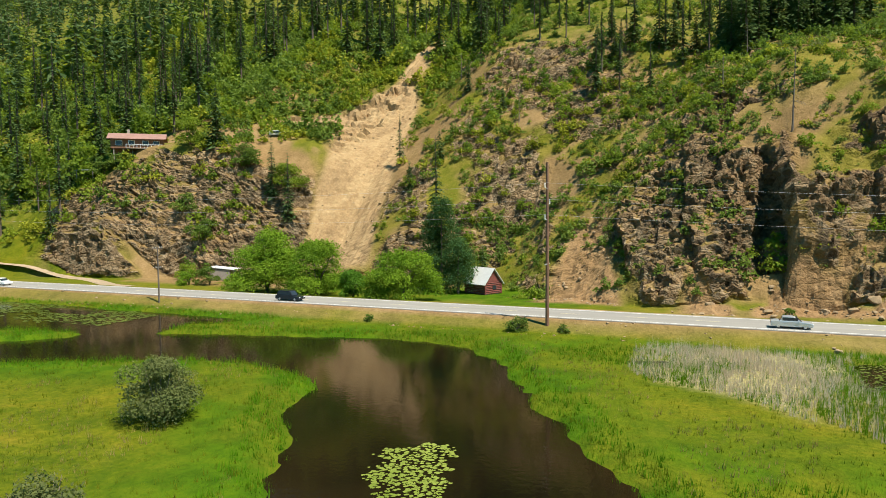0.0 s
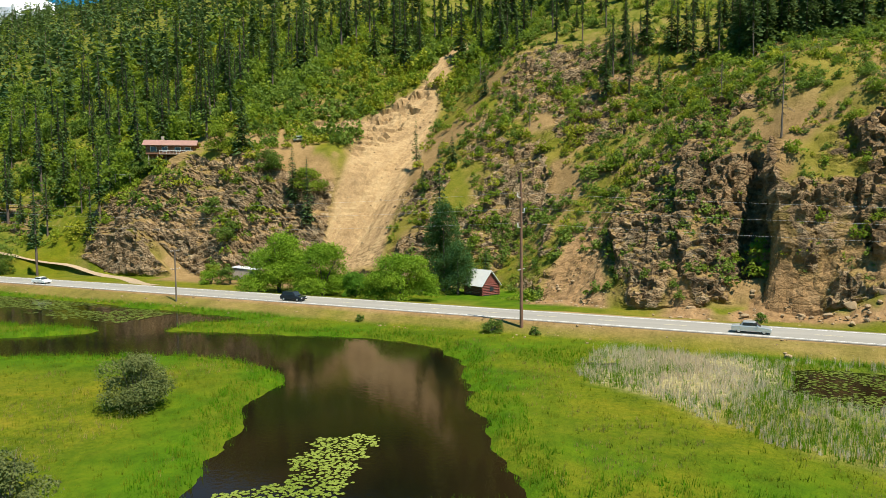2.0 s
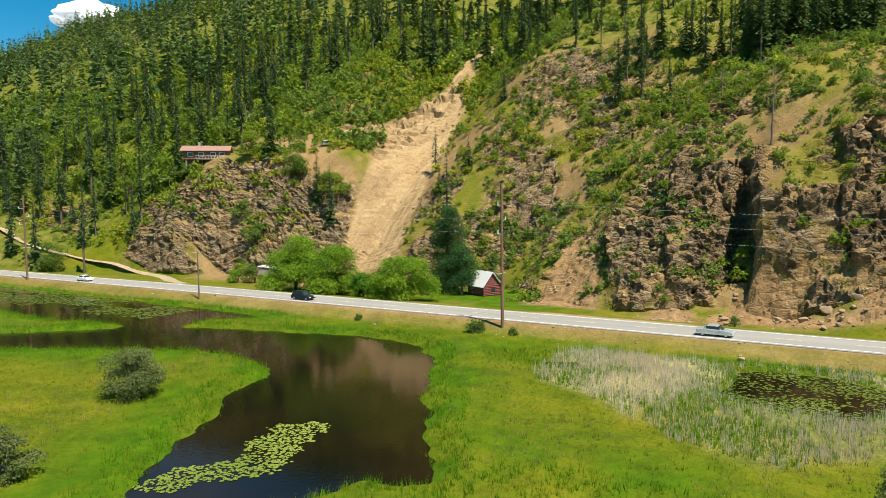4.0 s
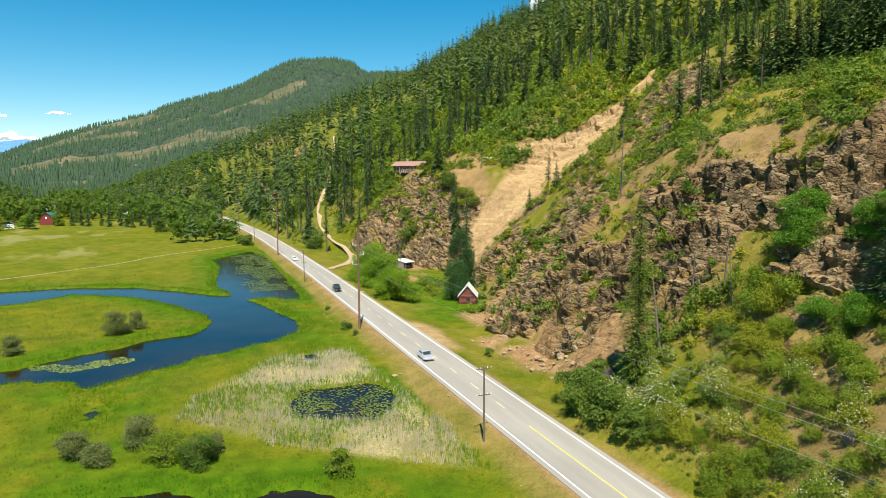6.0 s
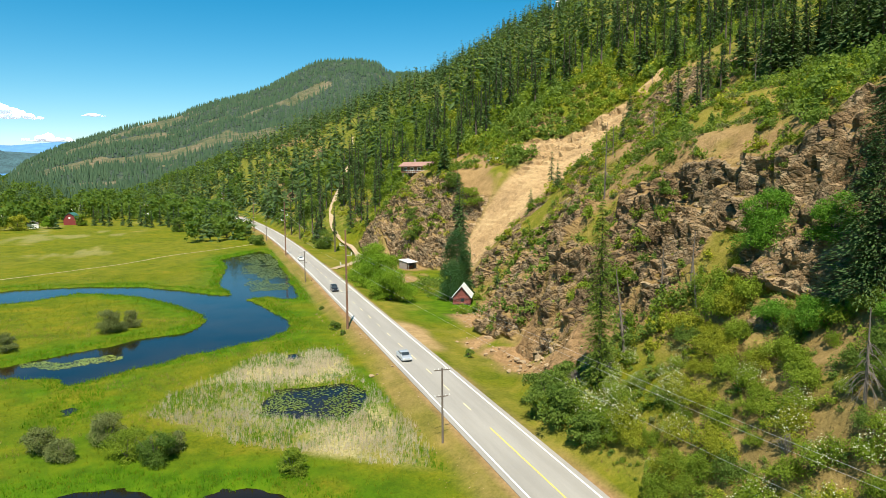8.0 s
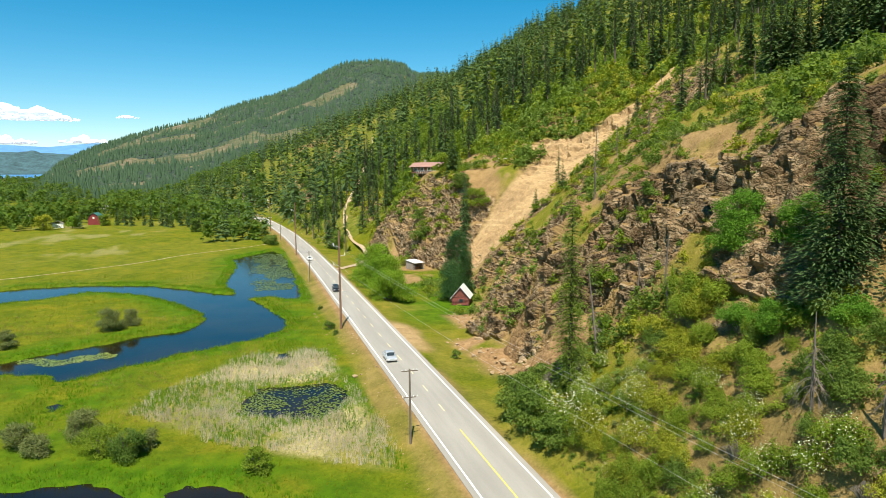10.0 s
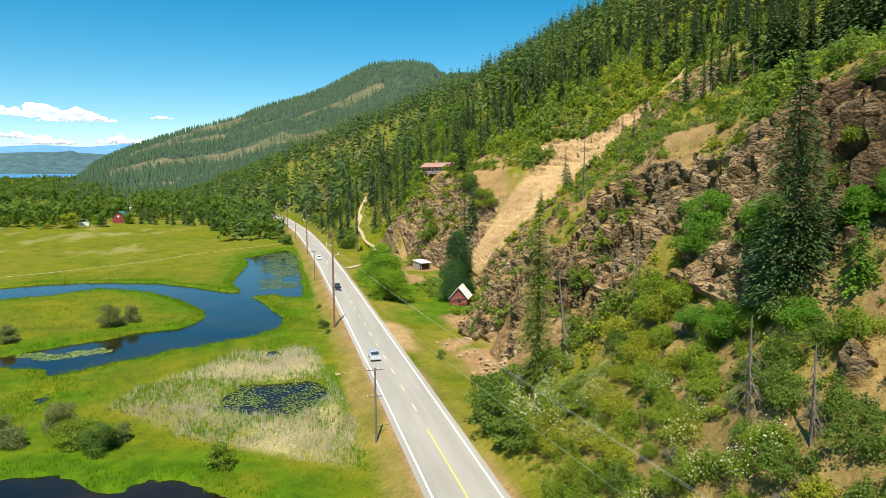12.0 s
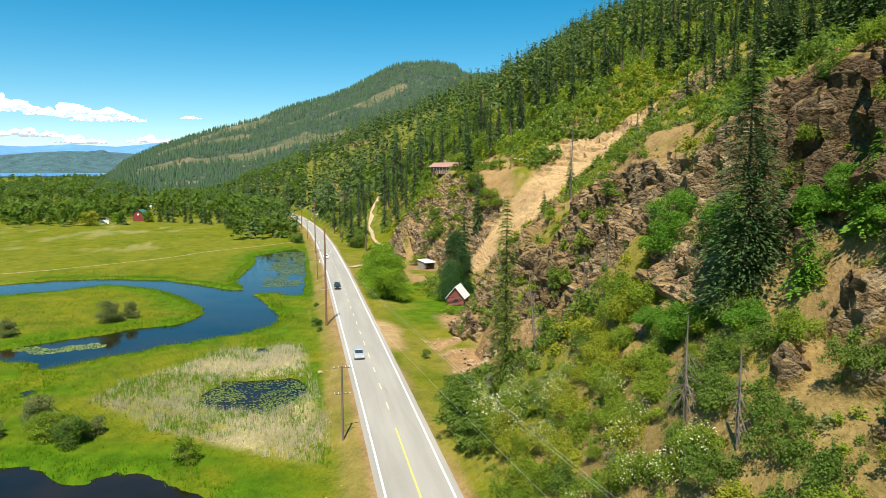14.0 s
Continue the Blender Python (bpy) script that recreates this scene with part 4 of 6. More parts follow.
def leaf_quads(at, out, size, lean=0.5, aspect=0.6):
    """Small folded leaves or sprays at places, facing roughly outwards: four corners each."""
    n = len(at)
    nrm = out + [0, 0, 0.35] + lean * rng.normal(size=(n, 3))
    nrm /= np.linalg.norm(nrm, axis=1)[:, None] + 1e-9
    ref = rng.normal(size=(n, 3))
    a = np.cross(nrm, ref)
    a /= np.linalg.norm(a, axis=1)[:, None] + 1e-9
    b = np.cross(nrm, a)
    s = (size * rng.uniform(0.6, 1.35, n))[:, None]
    v = np.stack([at - a * s, at - b * s * aspect + nrm * s * 0.25, at + a * s, at + b * s * aspect + nrm * s * 0.25], 1).reshape(-1, 3)
    return v, np.arange(4 * n).reshape(-1, 4)


def leaf_tris(at, out, size, lean=0.7):
    """Coarse leaves for plants that stay far off: three corners each."""
    v, _ = leaf_quads(at, out, size, lean, 0.8)
    v = v.reshape(-1, 4, 3)
    v = np.stack([v[:, 0], v[:, 2], 2 * v[:, 3] - 0.5 * (v[:, 0] + v[:, 2])], 1)
    return v.reshape(-1, 3), np.arange(3 * len(v)).reshape(-1, 3)


def crown_leaves(lumps, count, size, seed_lean=0.5, shell=0.55, floor=0.05, coarse=False):
    """Leaves over a crown of overlapping uneven lumps: rows of x, y, z and radii."""
    lumps = np.asarray(lumps, float)
    w = lumps[:, 3] * lumps[:, 4]
    pick = rng.choice(len(lumps), count, p=w / w.sum())
    d = rng.normal(size=(count, 3))
    d /= np.linalg.norm(d, axis=1)[:, None]
    d[:, 2] = np.where(d[:, 2] < -0.35, -d[:, 2], d[:, 2])
    r = rng.uniform(shell, 1.0, count) ** 0.5 * (1 + 0.16 * rng.normal(size=count))
    at = lumps[pick, :3] + d * r[:, None] * lumps[pick][:, [3, 3, 4]]
    at[:, 2] = np.maximum(at[:, 2], floor)
    return leaf_tris(at, d, size, seed_lean) if coarse else leaf_quads(at, d, size, seed_lean)


def shrub_form(width, height, count, size, lumps=7, coarse=False):
    """An uneven shrub: clumps of differing height, with shoots that stand out of them."""
    rows = []
    for k in range(lumps):
        a, q = rng.uniform(0, 2 * np.pi), rng.uniform(0.0, 0.72) ** 0.7
        shoot = k % 3 == 2
        rr = width * (rng.uniform(0.07, 0.13) if shoot else rng.uniform(0.16, 0.30))
        h = height * (rng.uniform(0.8, 1.25) if shoot else rng.uniform(0.38, 0.95)) * (1 - 0.35 * q)
        rows.append((np.cos(a) * q * width * 0.66, np.sin(a) * q * width * 0.66, h * 0.54, rr, h * 0.5))
    return crown_leaves(rows, count, size, coarse=coarse)


def conifer_form(height, radius, whorls, branches, sprays, size, droop=0.35, bare=0.08, power=0.85, wide=0.30):
    """A conifer's crown: whorls of drooping boughs, each of several flat sprays that taper to its tip."""
    ats, dirs, tips, sizes = [], [], [], []
    for w in range(whorls):
        h = bare + (0.985 - bare) * (w + rng.uniform(-0.3, 0.3)) / whorls
        reach0 = radius * max(0.03, (1 - h)) ** power
        for k in range(branches):
            ang = rng.uniform(0, 2 * np.pi)
            reach = reach0 * rng.uniform(0.5, 1.22)
            out = np.array([np.cos(ang), np.sin(ang), 0.0])
            for s in range(sprays):
                q = (s + rng.uniform(0.4, 1.0)) / sprays
                z = h * height - droop * reach * q * q + 0.12 * reach * q
                fan = 0.09 * reach * q * rng.normal() * (sprays > 3)
                ats.append(out * reach * q * 0.72 + np.array([-out[1], out[0], 0.0]) * fan + [0, 0, z])
                dirs.append(out + [0, 0, -droop * 1.3 * q + 0.1 + 0.25 * rng.normal()])
                tips.append(max(reach / sprays * 1.25, size * 0.7) * rng.uniform(0.7, 1.2))
                sizes.append(max(reach0 * wide * (1.15 - 0.6 * q), size * 0.35) * rng.uniform(0.7, 1.25))
    at, d = np.array(ats), np.array(dirs)
    d /= np.linalg.norm(d, axis=1)[:, None]
    side = np.cross(d, [0, 0, 1.0]) + 0.35 * rng.normal(size=d.shape)
    side /= np.linalg.norm(side, axis=1)[:, None] + 1e-9
    ln, wd = np.array(tips)[:, None], np.array(sizes)[:, None]
    droops = np.zeros_like(d)
    droops[:, 2] = -0.28
    v = np.stack([at - d * ln * 0.35, at + side * wd + droops * wd, at + d * ln * 0.75, at - side * wd + droops * wd], 1).reshape(-1, 3)
    return v, np.arange(len(v)).reshape(-1, 4)


def trunk_form(height, r, lean=0.01, sides=7, top=0.05):
    z = np.linspace(-0.6, height, 8)
    x = lean * z + 0.03 * r * np.sin(z)
    return tube(np.c_[x, 0.5 * lean * z, z], np.interp(z, (-0.6, 0.6, height), (r * 1.25, r, r * top)), sides)


def as_tris(form):
    v, f = form
    return v, np.concatenate([f[:, [0, 1, 2]], f[:, [0, 2, 3]]])[: len(f) * 2]


def scatter(form, x, y, z, size, tall=None, turn=None):
    """One form laid many times into a single set of corners and faces."""
    v, f = form
    n = len(x)
    turn = rng.uniform(0, 2 * np.pi, n) if turn is None else turn
    c, s = np.cos(turn)[:, None], np.sin(turn)[:, None]
    size = np.asarray(size)[:, None]
    tall = size if tall is None else np.asarray(tall)[:, None]
    out = np.stack([x[:, None] + size * (v[:, 0] * c - v[:, 1] * s), y[:, None] + size * (v[:, 0] * s + v[:, 1] * c), z[:, None] + tall * v[:, 2]], -1)
    return out.reshape(-1, 3), (f[None] + (np.arange(n) * len(v))[:, None, None]).reshape(-1, f.shape[1])


def tree_template(name, trunk, crown, bark, leaf, label, category="tree", group=""):
    """A tree with trunk and crown, kept as the pattern for its copies."""
    root = thing(name, None, label=label, category=category, group=group)
    part("trunk", mesh_of("trunk", *trunk, bark, False), None, root)
    part("crown", mesh_of("crown", *crown, leaf), None, root)
    return root


def planted(root, spots):
    """The pattern and its copies at rows of x, y, size, height ratio."""
    for k, (x, y, s, h) in enumerate(spots):
        m = pose(x, y, ground_at(x, y) - 0.15, 0, 0, rng.uniform(0, 360))
        sc = Matrix.Diagonal((s, s, s * h, 1))
        if k == 0:
            root.matrix_basis = m @ sc
        else:
            ob = copy_thing(root, m)
            ob.matrix_basis = m @ sc


# ---------------------------------------------------------------- where things grow
KEEP = [(-21, 33.5, 6.5), (-88, 37.5, 6), (-131, 60.5, 10), (-30, 36, 5), (0, 0, 2)]


def free_of(x, y, margin=0.0):
    """Away from road, buildings, driveway and water."""
    ok = np.abs(y - road_y(x)) > 6.2 + margin
    for cx, cy, r in KEEP:
        ok &= np.hypot(x - cx, y - cy) > r
    dx = np.array([-86, -93, -100, -112, -125, -140, -160, -194, -226, -280, -378, -430, -482.0])[::-1]
    dy = np.array([10, 12.5, 16.5, 24, 28.5, 29.5, 27, 28.3, 33, 50, 73, 86, 95.0])[::-1]
    hidden = (x < -206) & (x > -395)
    ok &= ~((x < -86) & (np.abs(y - np.interp(x, dx, dy)) < np.where(hidden, 1.6, 4.2)))
    ok &= ~((x < -395) & (x > -490) & (y - np.interp(x, dx, dy) < 3) & (y - np.interp(x, dx, dy) > -14))
    return ok


def local_slope(x, y):
    return np.hypot(hill(x + 1, y) - hill(x - 1, y), hill(x, y + 1) - hill(x, y - 1)) / 2


def forest_chance(x, y):
    """How thick conifers stand."""
    n = fbm(x / 30, y / 30, 4, 101)
    upper = smooth(118, 150, y + 0.35 * np.maximum(x + 60, -40)) * smooth(0.36, 0.50, n)
    left = smooth(-132, -160, x) * smooth(0.34, 0.50, n + 0.16 - 0.11 * smooth(-170, -260, x)) * smooth(8, 14, y - road_y(x))
    shrubs_belt = smooth(-200, -150, x) * smooth(140, 122, y - 0.25 * (x + 100))
    right = smooth(-20, 0, x) * smooth(84, 100, y) * smooth(0.40, 0.52, n)
    return np.clip(np.maximum.reduce([upper, left * (1 - 0.9 * shrubs_belt), right]), 0, 1) * (1 - slide_band(x, y))


def shrub_chance(x, y):
    """How thick bushes grow on the slope."""
    n = fbm(x / 9, y / 9, 4, 111)
    belt = smooth(-215, -180, x) * smooth(-60, -84, x) * smooth(74, 84, y + 0.12 * (x + 120)) * smooth(190, 150, y)
    belt = np.maximum(belt, smooth(-90, -70, x) * smooth(-20, -50, x) * smooth(112, 124, y) * smooth(190, 160, y))
    crags = smooth(-62, -54, x) * smooth(30, 20, x) * smooth(26, 34, y) * smooth(122, 110, y) * (0.12 + 0.88 * smooth(0.42, 0.53, n))
    outcrop = smooth(-150, -140, x) * smooth(-84, -90, x) * smooth(36, 42, y) * smooth(88, 72, y) * smooth(0.48, 0.58, n)
    near = smooth(54, 62, x) * smooth(13.5, 15.5, y) * smooth(36, 30, y) * smooth(0.33, 0.42, n + 0.22 * smooth(102, 84, x))
    mid = smooth(10, 16, x) * smooth(60, 52, x) * smooth(27, 31, y) * smooth(50, 44, y) * smooth(0.46, 0.54, n)
    face = 0.5 * smooth(54, 60, x) * smooth(33, 36, y) * smooth(50, 44, y) * smooth(0.52, 0.60, n)
    top = smooth(14, 24, x) * smooth(48, 53, y) * smooth(130, 100, y) * (0.10 + 0.62 * smooth(0.45, 0.56, n))
    foot = 0.8 * smooth(6, 12, x) * smooth(66, 58, x) * smooth(22, 25, y) * smooth(36, 31, y) * smooth(0.50, 0.57, n)
    wood = 0.55 * np.maximum(forest_chance(x, y), smooth(-130, -150, x) * smooth(20, 30, y))
    return np.clip(np.maximum.reduce([0.95 * belt, 0.85 * crags, outcrop, 0.95 * near, 0.7 * mid, foot, face, top, wood]), 0, 1) * (1 - slide_band(x, y)) * (1 - 0.75 * scree_band(x, y))


def sown(n, x0, x1, y0, y1, chance, seed, gap=0.0):
    """Random places kept by a chance, thinned to a least distance."""
    r = np.random.default_rng(seed)
    x, y = r.uniform(x0, x1, n), r.uniform(y0, y1, n)
    keep = r.uniform(size=n) < chance(x, y)
    x, y = x[keep], y[keep]
    if gap:
        taken, good = set(), []
        for k, (a, b) in enumerate(zip(np.floor(x / gap).astype(int), np.floor(y / gap).astype(int))):
            if (a, b) not in taken:
                taken.add((a, b))
                good.append(k)
        x, y = x[good], y[good]
    return x, y


# conifers over the hill
cx, cy = sown(42000, -820, 170, -110, 405, lambda x, y: forest_chance(x, y) * free_of(x, y, 2) * (y - road_y(x) > 9), 21, 10.4)
thin = (np.hypot(cx + 60, cy - 60) < 230) | (rng.uniform(size=len(cx)) < 0.8)
cx, cy = cx[thin], cy[thin]
near_view = np.hypot(cx + 90, (cy - 40) * 1.2)
order = np.argsort(np.where((cx > -260) & (cx < 110), near_view, near_view + 500))
cx, cy = cx[order], cy[order]
ch = rng.uniform(12, 30, len(cx)) * (0.8 + 0.4 * vnoise(cx / 40, cy / 40, 23)) * np.where(cx > -40, 0.75, 1.0)
CONIFER_FORMS = [conifer_form(1.0, 0.13 + 0.02 * (k % 3), 30, 7, 3, 0.026, 0.45, (0.06, 0.26, 0.14, 0.40)[k % 4], 0.75 + 0.1 * (k % 2), 0.24) for k in range(4)]
conifers = []
for k in range(4):
    tt = trunk_form(0.97, 0.013, 0.004, 6)
    tt[0][:, 2] = np.where(tt[0][:, 2] < 0, tt[0][:, 2] * 0.1, tt[0][:, 2])
    conifers.append(tree_template("conifer", tt, CONIFER_FORMS[k], M_BARK, M_CONIFER, "tall dark green conifer on the hillside", group="hillside conifers"))
for k in range(4):
    pick = np.arange(k, 188, 4)
    planted(conifers[k], [(cx[i], cy[i], ch[i], 1.0) for i in pick])
FAR_FORMS = [conifer_form(1.0, 0.17 + 0.02 * k, 11, 4, 1, 0.06, 0.6, (0.05, 0.2, 0.12)[k], 0.85, 0.5) for k in range(3)]
rest = np.arange(188, len(cx))
MID_FORMS = [conifer_form(1.0, 0.13 + 0.02 * k, 22, 5, 2, 0.04, 0.5, (0.05, 0.26, 0.14)[k], 0.8, 0.36) for k in range(3)]
close_by = np.hypot(cx[rest] + 60, cy[rest] - 60) < 190
for dark, leaf, label in ((True, M_CONIFER, "dense dark conifer forest covering the upper hill"), (False, M_CONIFER_LIGHT, "lighter green conifers among the dark forest")):
    pieces = []
    for k in range(6):
        i = (rest[close_by] if k < 3 else rest[~close_by])[k % 3 :: 3]
        i = i[(hashed(np.floor(cx[i] * 7), np.floor(cy[i] * 7), 77) + 0.6 * (vnoise(cx[i] / 25, cy[i] / 25, 78) - 0.5) < 0.80) == dark]
        pieces.append(scatter((MID_FORMS + FAR_FORMS)[k], cx[i], cy[i], ground(cx[i], cy[i]) - 0.3, ch[i] * 1.05))
    thing("conifer_forest", mesh_of("conifer_forest", *stack(pieces), leaf), label=label, category="forest", kind="stuff")
i = rest[::2]
stem = (np.array([(-0.012, -0.007, -0.02), (0.012, -0.007, -0.02), (0, 0.013, -0.02), (0, 0, 0.9)]), np.array([(0, 1, 3), (1, 2, 3), (2, 0, 3)]))
thing("forest_trunks", mesh_of("forest_trunks", *scatter(stem, cx[i], cy[i], ground(cx[i], cy[i]) - 0.3, ch[i]), M_BARK), label="grey trunks among the conifers", category="trunks", kind="stuff")

# leafy trees along the lower edge of the forest
GROVE = [crown_leaves([(0.16 * np.cos(a), 0.16 * np.sin(a), z, 0.19, 0.19) for a, z in zip(rng.uniform(0, 6.28, 9), np.linspace(0.22, 0.82, 9))], 230, 0.05, 0.8, 0.5, coarse=True) for _ in range(3)]
ox, oy = sown(5200, -420, -120, 8, 130, lambda x, y: 0.9 * smooth(0.42, 0.54, fbm(x / 24, y / 24, 4, 221)) * free_of(x, y, 3) * (y - road_y(x) > 10) * (x + 0.25 * y < -118) * ((y > 46) | (x < -235)) * (np.hypot(x + 131, y - 52) > 16) * (rockiness(x, y, local_slope(x, y)) < 0.4), 222, 6.5)
oh = rng.uniform(6, 12, len(ox))
tone_o = hashed(np.floor(ox * 5), np.floor(oy * 5), 79)
for lo, hi, leaf, label in ((-1, 0.5, M_LEAF_DARK, "dark leafy trees among the lower conifers"), (0.5, 2, M_LEAF, "green leafy trees among the lower conifers")):
    i = np.where((tone_o >= lo) & (tone_o < hi))[0]
    thing("leafy_woods", mesh_of("leafy_woods", *stack([scatter(GROVE[k], ox[i[k::3]], oy[i[k::3]], ground(ox[i[k::3]], oy[i[k::3]]) - 0.6, oh[i[k::3]]) for k in range(3)]), leaf), label=label, category="woods", kind="stuff")

# bushes over the hill
SHRUBS = [shrub_form(1.0, 0.85 + 0.1 * (k % 3), 150 - 66 * (k > 2), 0.078 + 0.022 * (k > 2), 11, True) for k in range(6)]
FULL_SHRUBS = [shrub_form(1.0, 0.9, 440, 0.052, 14, True) for _ in range(3)]
sx, sy = sown(27000, -330, 160, 12.5, 200, lambda x, y: shrub_chance(x, y) * free_of(x, y), 31, 2.35)
sdist = np.where(sx > 45, np.hypot(sx - 108, sy - 22), 120 + np.hypot(sx + 20, sy - 40))
order = np.argsort(sdist)
sx, sy = sx[order], sy[order]
ss = rng.uniform(1.3, 3.7, len(sx)) * (0.75 + 0.5 * vnoise(sx / 12, sy / 12, 33)) * (1 + 0.3 * smooth(50, 62, sx))
ss = ss * (1 + 0.6 * smooth(-56, -72, sx) * smooth(74, 84, sy))
ss = np.where(sx > 82, np.minimum(ss, 3.1), ss)
tone = 0.07 * smooth(55, 62, sx) * smooth(40, 34, sy) + vnoise(sx / 14, sy / 14, 35) - 0.16 * smooth(38, 46, sy) * smooth(-60, -30, sx) + 0.25 * rng.normal(size=len(sx))
kinds = [("shrub", M_LEAF, "leafy green shrub on the slope"), ("shrub", M_LEAF_DARK, "dark green shrub on the slope"), ("shrub", M_LEAF_YELLOW, "yellow-green shrub on the slope")]
kind_of = np.where(tone > 0.74, 2, np.where(tone < 0.36, 1, 0))
for k, (name, leaf, label) in enumerate(kinds):
    mine = np.where(kind_of == k)[0]
    shared = [mesh_of("shrub", *shrub_form(1.05, 0.95, 3400, 0.023, 20, True), leaf) for _ in range(3)]
    close = mine[mine < 210]
    for n, i in enumerate(close):
        ob = thing(name, shared[n % 3], label=label, category="shrub", group="slope shrubs")
        ob.matrix_basis = pose(sx[i], sy[i], ground_at(sx[i], sy[i]) - 0.2, 0, 0, rng.uniform(0, 360)) @ Matrix.Diagonal((ss[i], ss[i], ss[i] * rng.uniform(0.8, 1.2), 1))
    mine = mine[mine >= 210]
    pieces = []
    closer = (sx[mine] > 40) & (sy[mine] < 60)
    for n in range(3):
        i = mine[closer][n::3]
        if len(i):
            pieces.append(scatter(FULL_SHRUBS[n], sx[i], sy[i], ground(sx[i], sy[i]) - 0.25, ss[i]))
    mine = mine[~closer]
    far_off = sx[mine] < -58
    for n in range(6):
        i = (mine[far_off] if n > 2 else mine[~far_off])[n % 3 :: 3]
        if len(i):
            pieces.append(scatter(SHRUBS[n], sx[i], sy[i], ground(sx[i], sy[i]) - 0.25, ss[i]))
    thing("brush", mesh_of("brush", *stack(pieces), leaf), label=label.replace("shrub", "brush"), category="brush", kind="stuff")
# low plants and young bushes between the larger ones


def low_chance(x, y):
    n = fbm(x / 6, y / 6, 4, 181)
    near = smooth(58, 66, x) * smooth(13, 14.5, y) * smooth(42, 34, y) * (0.25 + 0.75 * smooth(0.32, 0.46, n)) * (1 - 0.5 * smooth(94, 102, x))
    crest = smooth(-30, -10, x) * smooth(42, 48, y) * smooth(112, 98, y) * smooth(0.36, 0.50, n)
    cliff = smooth(-60, -50, x) * smooth(26, 30, y) * smooth(50, 44, y) * 0.5 * smooth(0.46, 0.58, n)
    return np.maximum.reduce([0.9 * near, 0.5 * crest, cliff]) * free_of(x, y) * (1 - slide_band(x, y)) * (1 - 0.7 * scree_band(x, y))


px_, py_ = sown(19000, -60, 128, 13, 112, low_chance, 32, 1.15)
ps_ = rng.uniform(0.5, 1.5, len(px_)) * (1 + 0.35 * (py_ > 44))
pick = rng.uniform(size=len(px_)) + 0.5 * (vnoise(px_ / 8, py_ / 8, 183) - 0.5)
for lo, hi, leaf, label in ((-1, 0.38, M_LEAF_DARK, "low dark green plants on the slope"), (0.38, 0.68, M_LEAF, "low green plants on the slope"), (0.68, 0.84, M_LEAF_GREY, "low grey-green plants on the slope"), (0.84, 3, M_LEAF_YELLOW, "low yellow-green plants on the slope")):
    mine = np.where((pick >= lo) & (pick < hi))[0]
    pieces = [scatter(SHRUBS[n + 3 * far], px_[i], py_[i], ground(px_[i], py_[i]) - 0.1, ps_[i]) for far in (0, 1) for n in range(3) for i in [mine[(px_[mine] < 50) == bool(far)][n::3]] if len(i)]
    thing("undergrowth", mesh_of("undergrowth", *stack(pieces), leaf), label=label, category="undergrowth", kind="stuff")

# ---------------------------------------------------------------- single trees and bushes


def lumpy(width, height, count, base_z=0.0):
    """Lumps of a broad crown that reaches down to base_z."""
    rows = []
    for k in range(count):
        a, q = rng.uniform(0, 2 * np.pi), np.sqrt(rng.uniform(0, 1))
        z = rng.uniform(0.05, 0.95) ** 1.15
        w = np.sqrt(max(0.05, 1 - (z * 1.02) ** 2.4))
        r = min(width, 1.6 * height) * rng.uniform(0.13, 0.22)
        rows.append((np.cos(a) * q * w * width * 0.40, np.sin(a) * q * w * width * 0.40, base_z + z * height * 0.86, r, r * 0.8))
    return rows


def limbs(height, spread_, n, r):
    out = []
    for k in range(n):
        a = 2 * np.pi * k / n + rng.uniform(-0.4, 0.4)
        t = np.linspace(0, 1, 5)
        reach = spread_ * rng.uniform(0.5, 1.0)
        out.append(tube(np.c_[np.cos(a) * reach * t**1.4, np.sin(a) * reach * t**1.4, -0.3 + (height + 0.3) * t**0.85], r * (1 - 0.85 * t), 6))
    return stack(out)


def broad_tree(name, x, y, width, height, count, size, leaf, label, lumps=26, base_z=0.1, turn=0):
    root = thing(name, None, (x, y, ground_at(x, y)), turn, label, "tree")
    part("trunk", mesh_of("trunk", *limbs(height * 0.75, width * 0.3, 6, 0.02 * height), M_BARK, False), None, root)
    part("crown", mesh_of("crown", *crown_leaves(lumpy(width, height, lumps, base_z), count, size, 0.7, 0.5), leaf), None, root)
    return root


broad_tree("willow", -60.5, 18.8, 15.0, 12.6, 20000, 0.20, M_LEAF_WILLOW, "broad bright green willow beside the road", 46)
broad_tree("willow", -49.0, 18.6, 14.0, 10.2, 16000, 0.20, M_LEAF_WILLOW, "broad bright green willow beside the road", 40)
broad_tree("willow", -29.8, 17.0, 14.5, 8.2, 17000, 0.19, M_LEAF_WILLOW, "rounded bright green willow beside the road", 44)
broad_tree("bush", -40.5, 17.5, 7.0, 4.6, 4500, 0.18, M_LEAF_FRESH, "low green bush between the willows", 16)
broad_tree("bush", -83.5, 28, 6.0, 5.2, 1800, 0.18, M_LEAF_DARK, "dark green bush beside the driveway", 14)
broad_tree("bush", -88, 26.5, 6.0, 3.6, 1300, 0.18, M_LEAF_WILLOW, "low green bush beside the road", 12)
broad_tree("bush", -98, 36, 6.0, 4.0, 1500, 0.18, M_LEAF, "green bush at the foot of the outcrop", 12)
broad_tree("bush", -163, 20, 14, 8.0, 4200, 0.24, M_LEAF_DARK, "large round bush beside the road", 24)
broad_tree("tree", 77.8, 36.8, 7.5, 8.0, 15000, 0.11, M_LEAF_FRESH, "fresh green leafy tree on the slope", 44)
broad_tree("tree", 87, 37.0, 6.0, 6.5, 9000, 0.11, M_LEAF_FRESH, "fresh green leafy tree on the slope", 34)
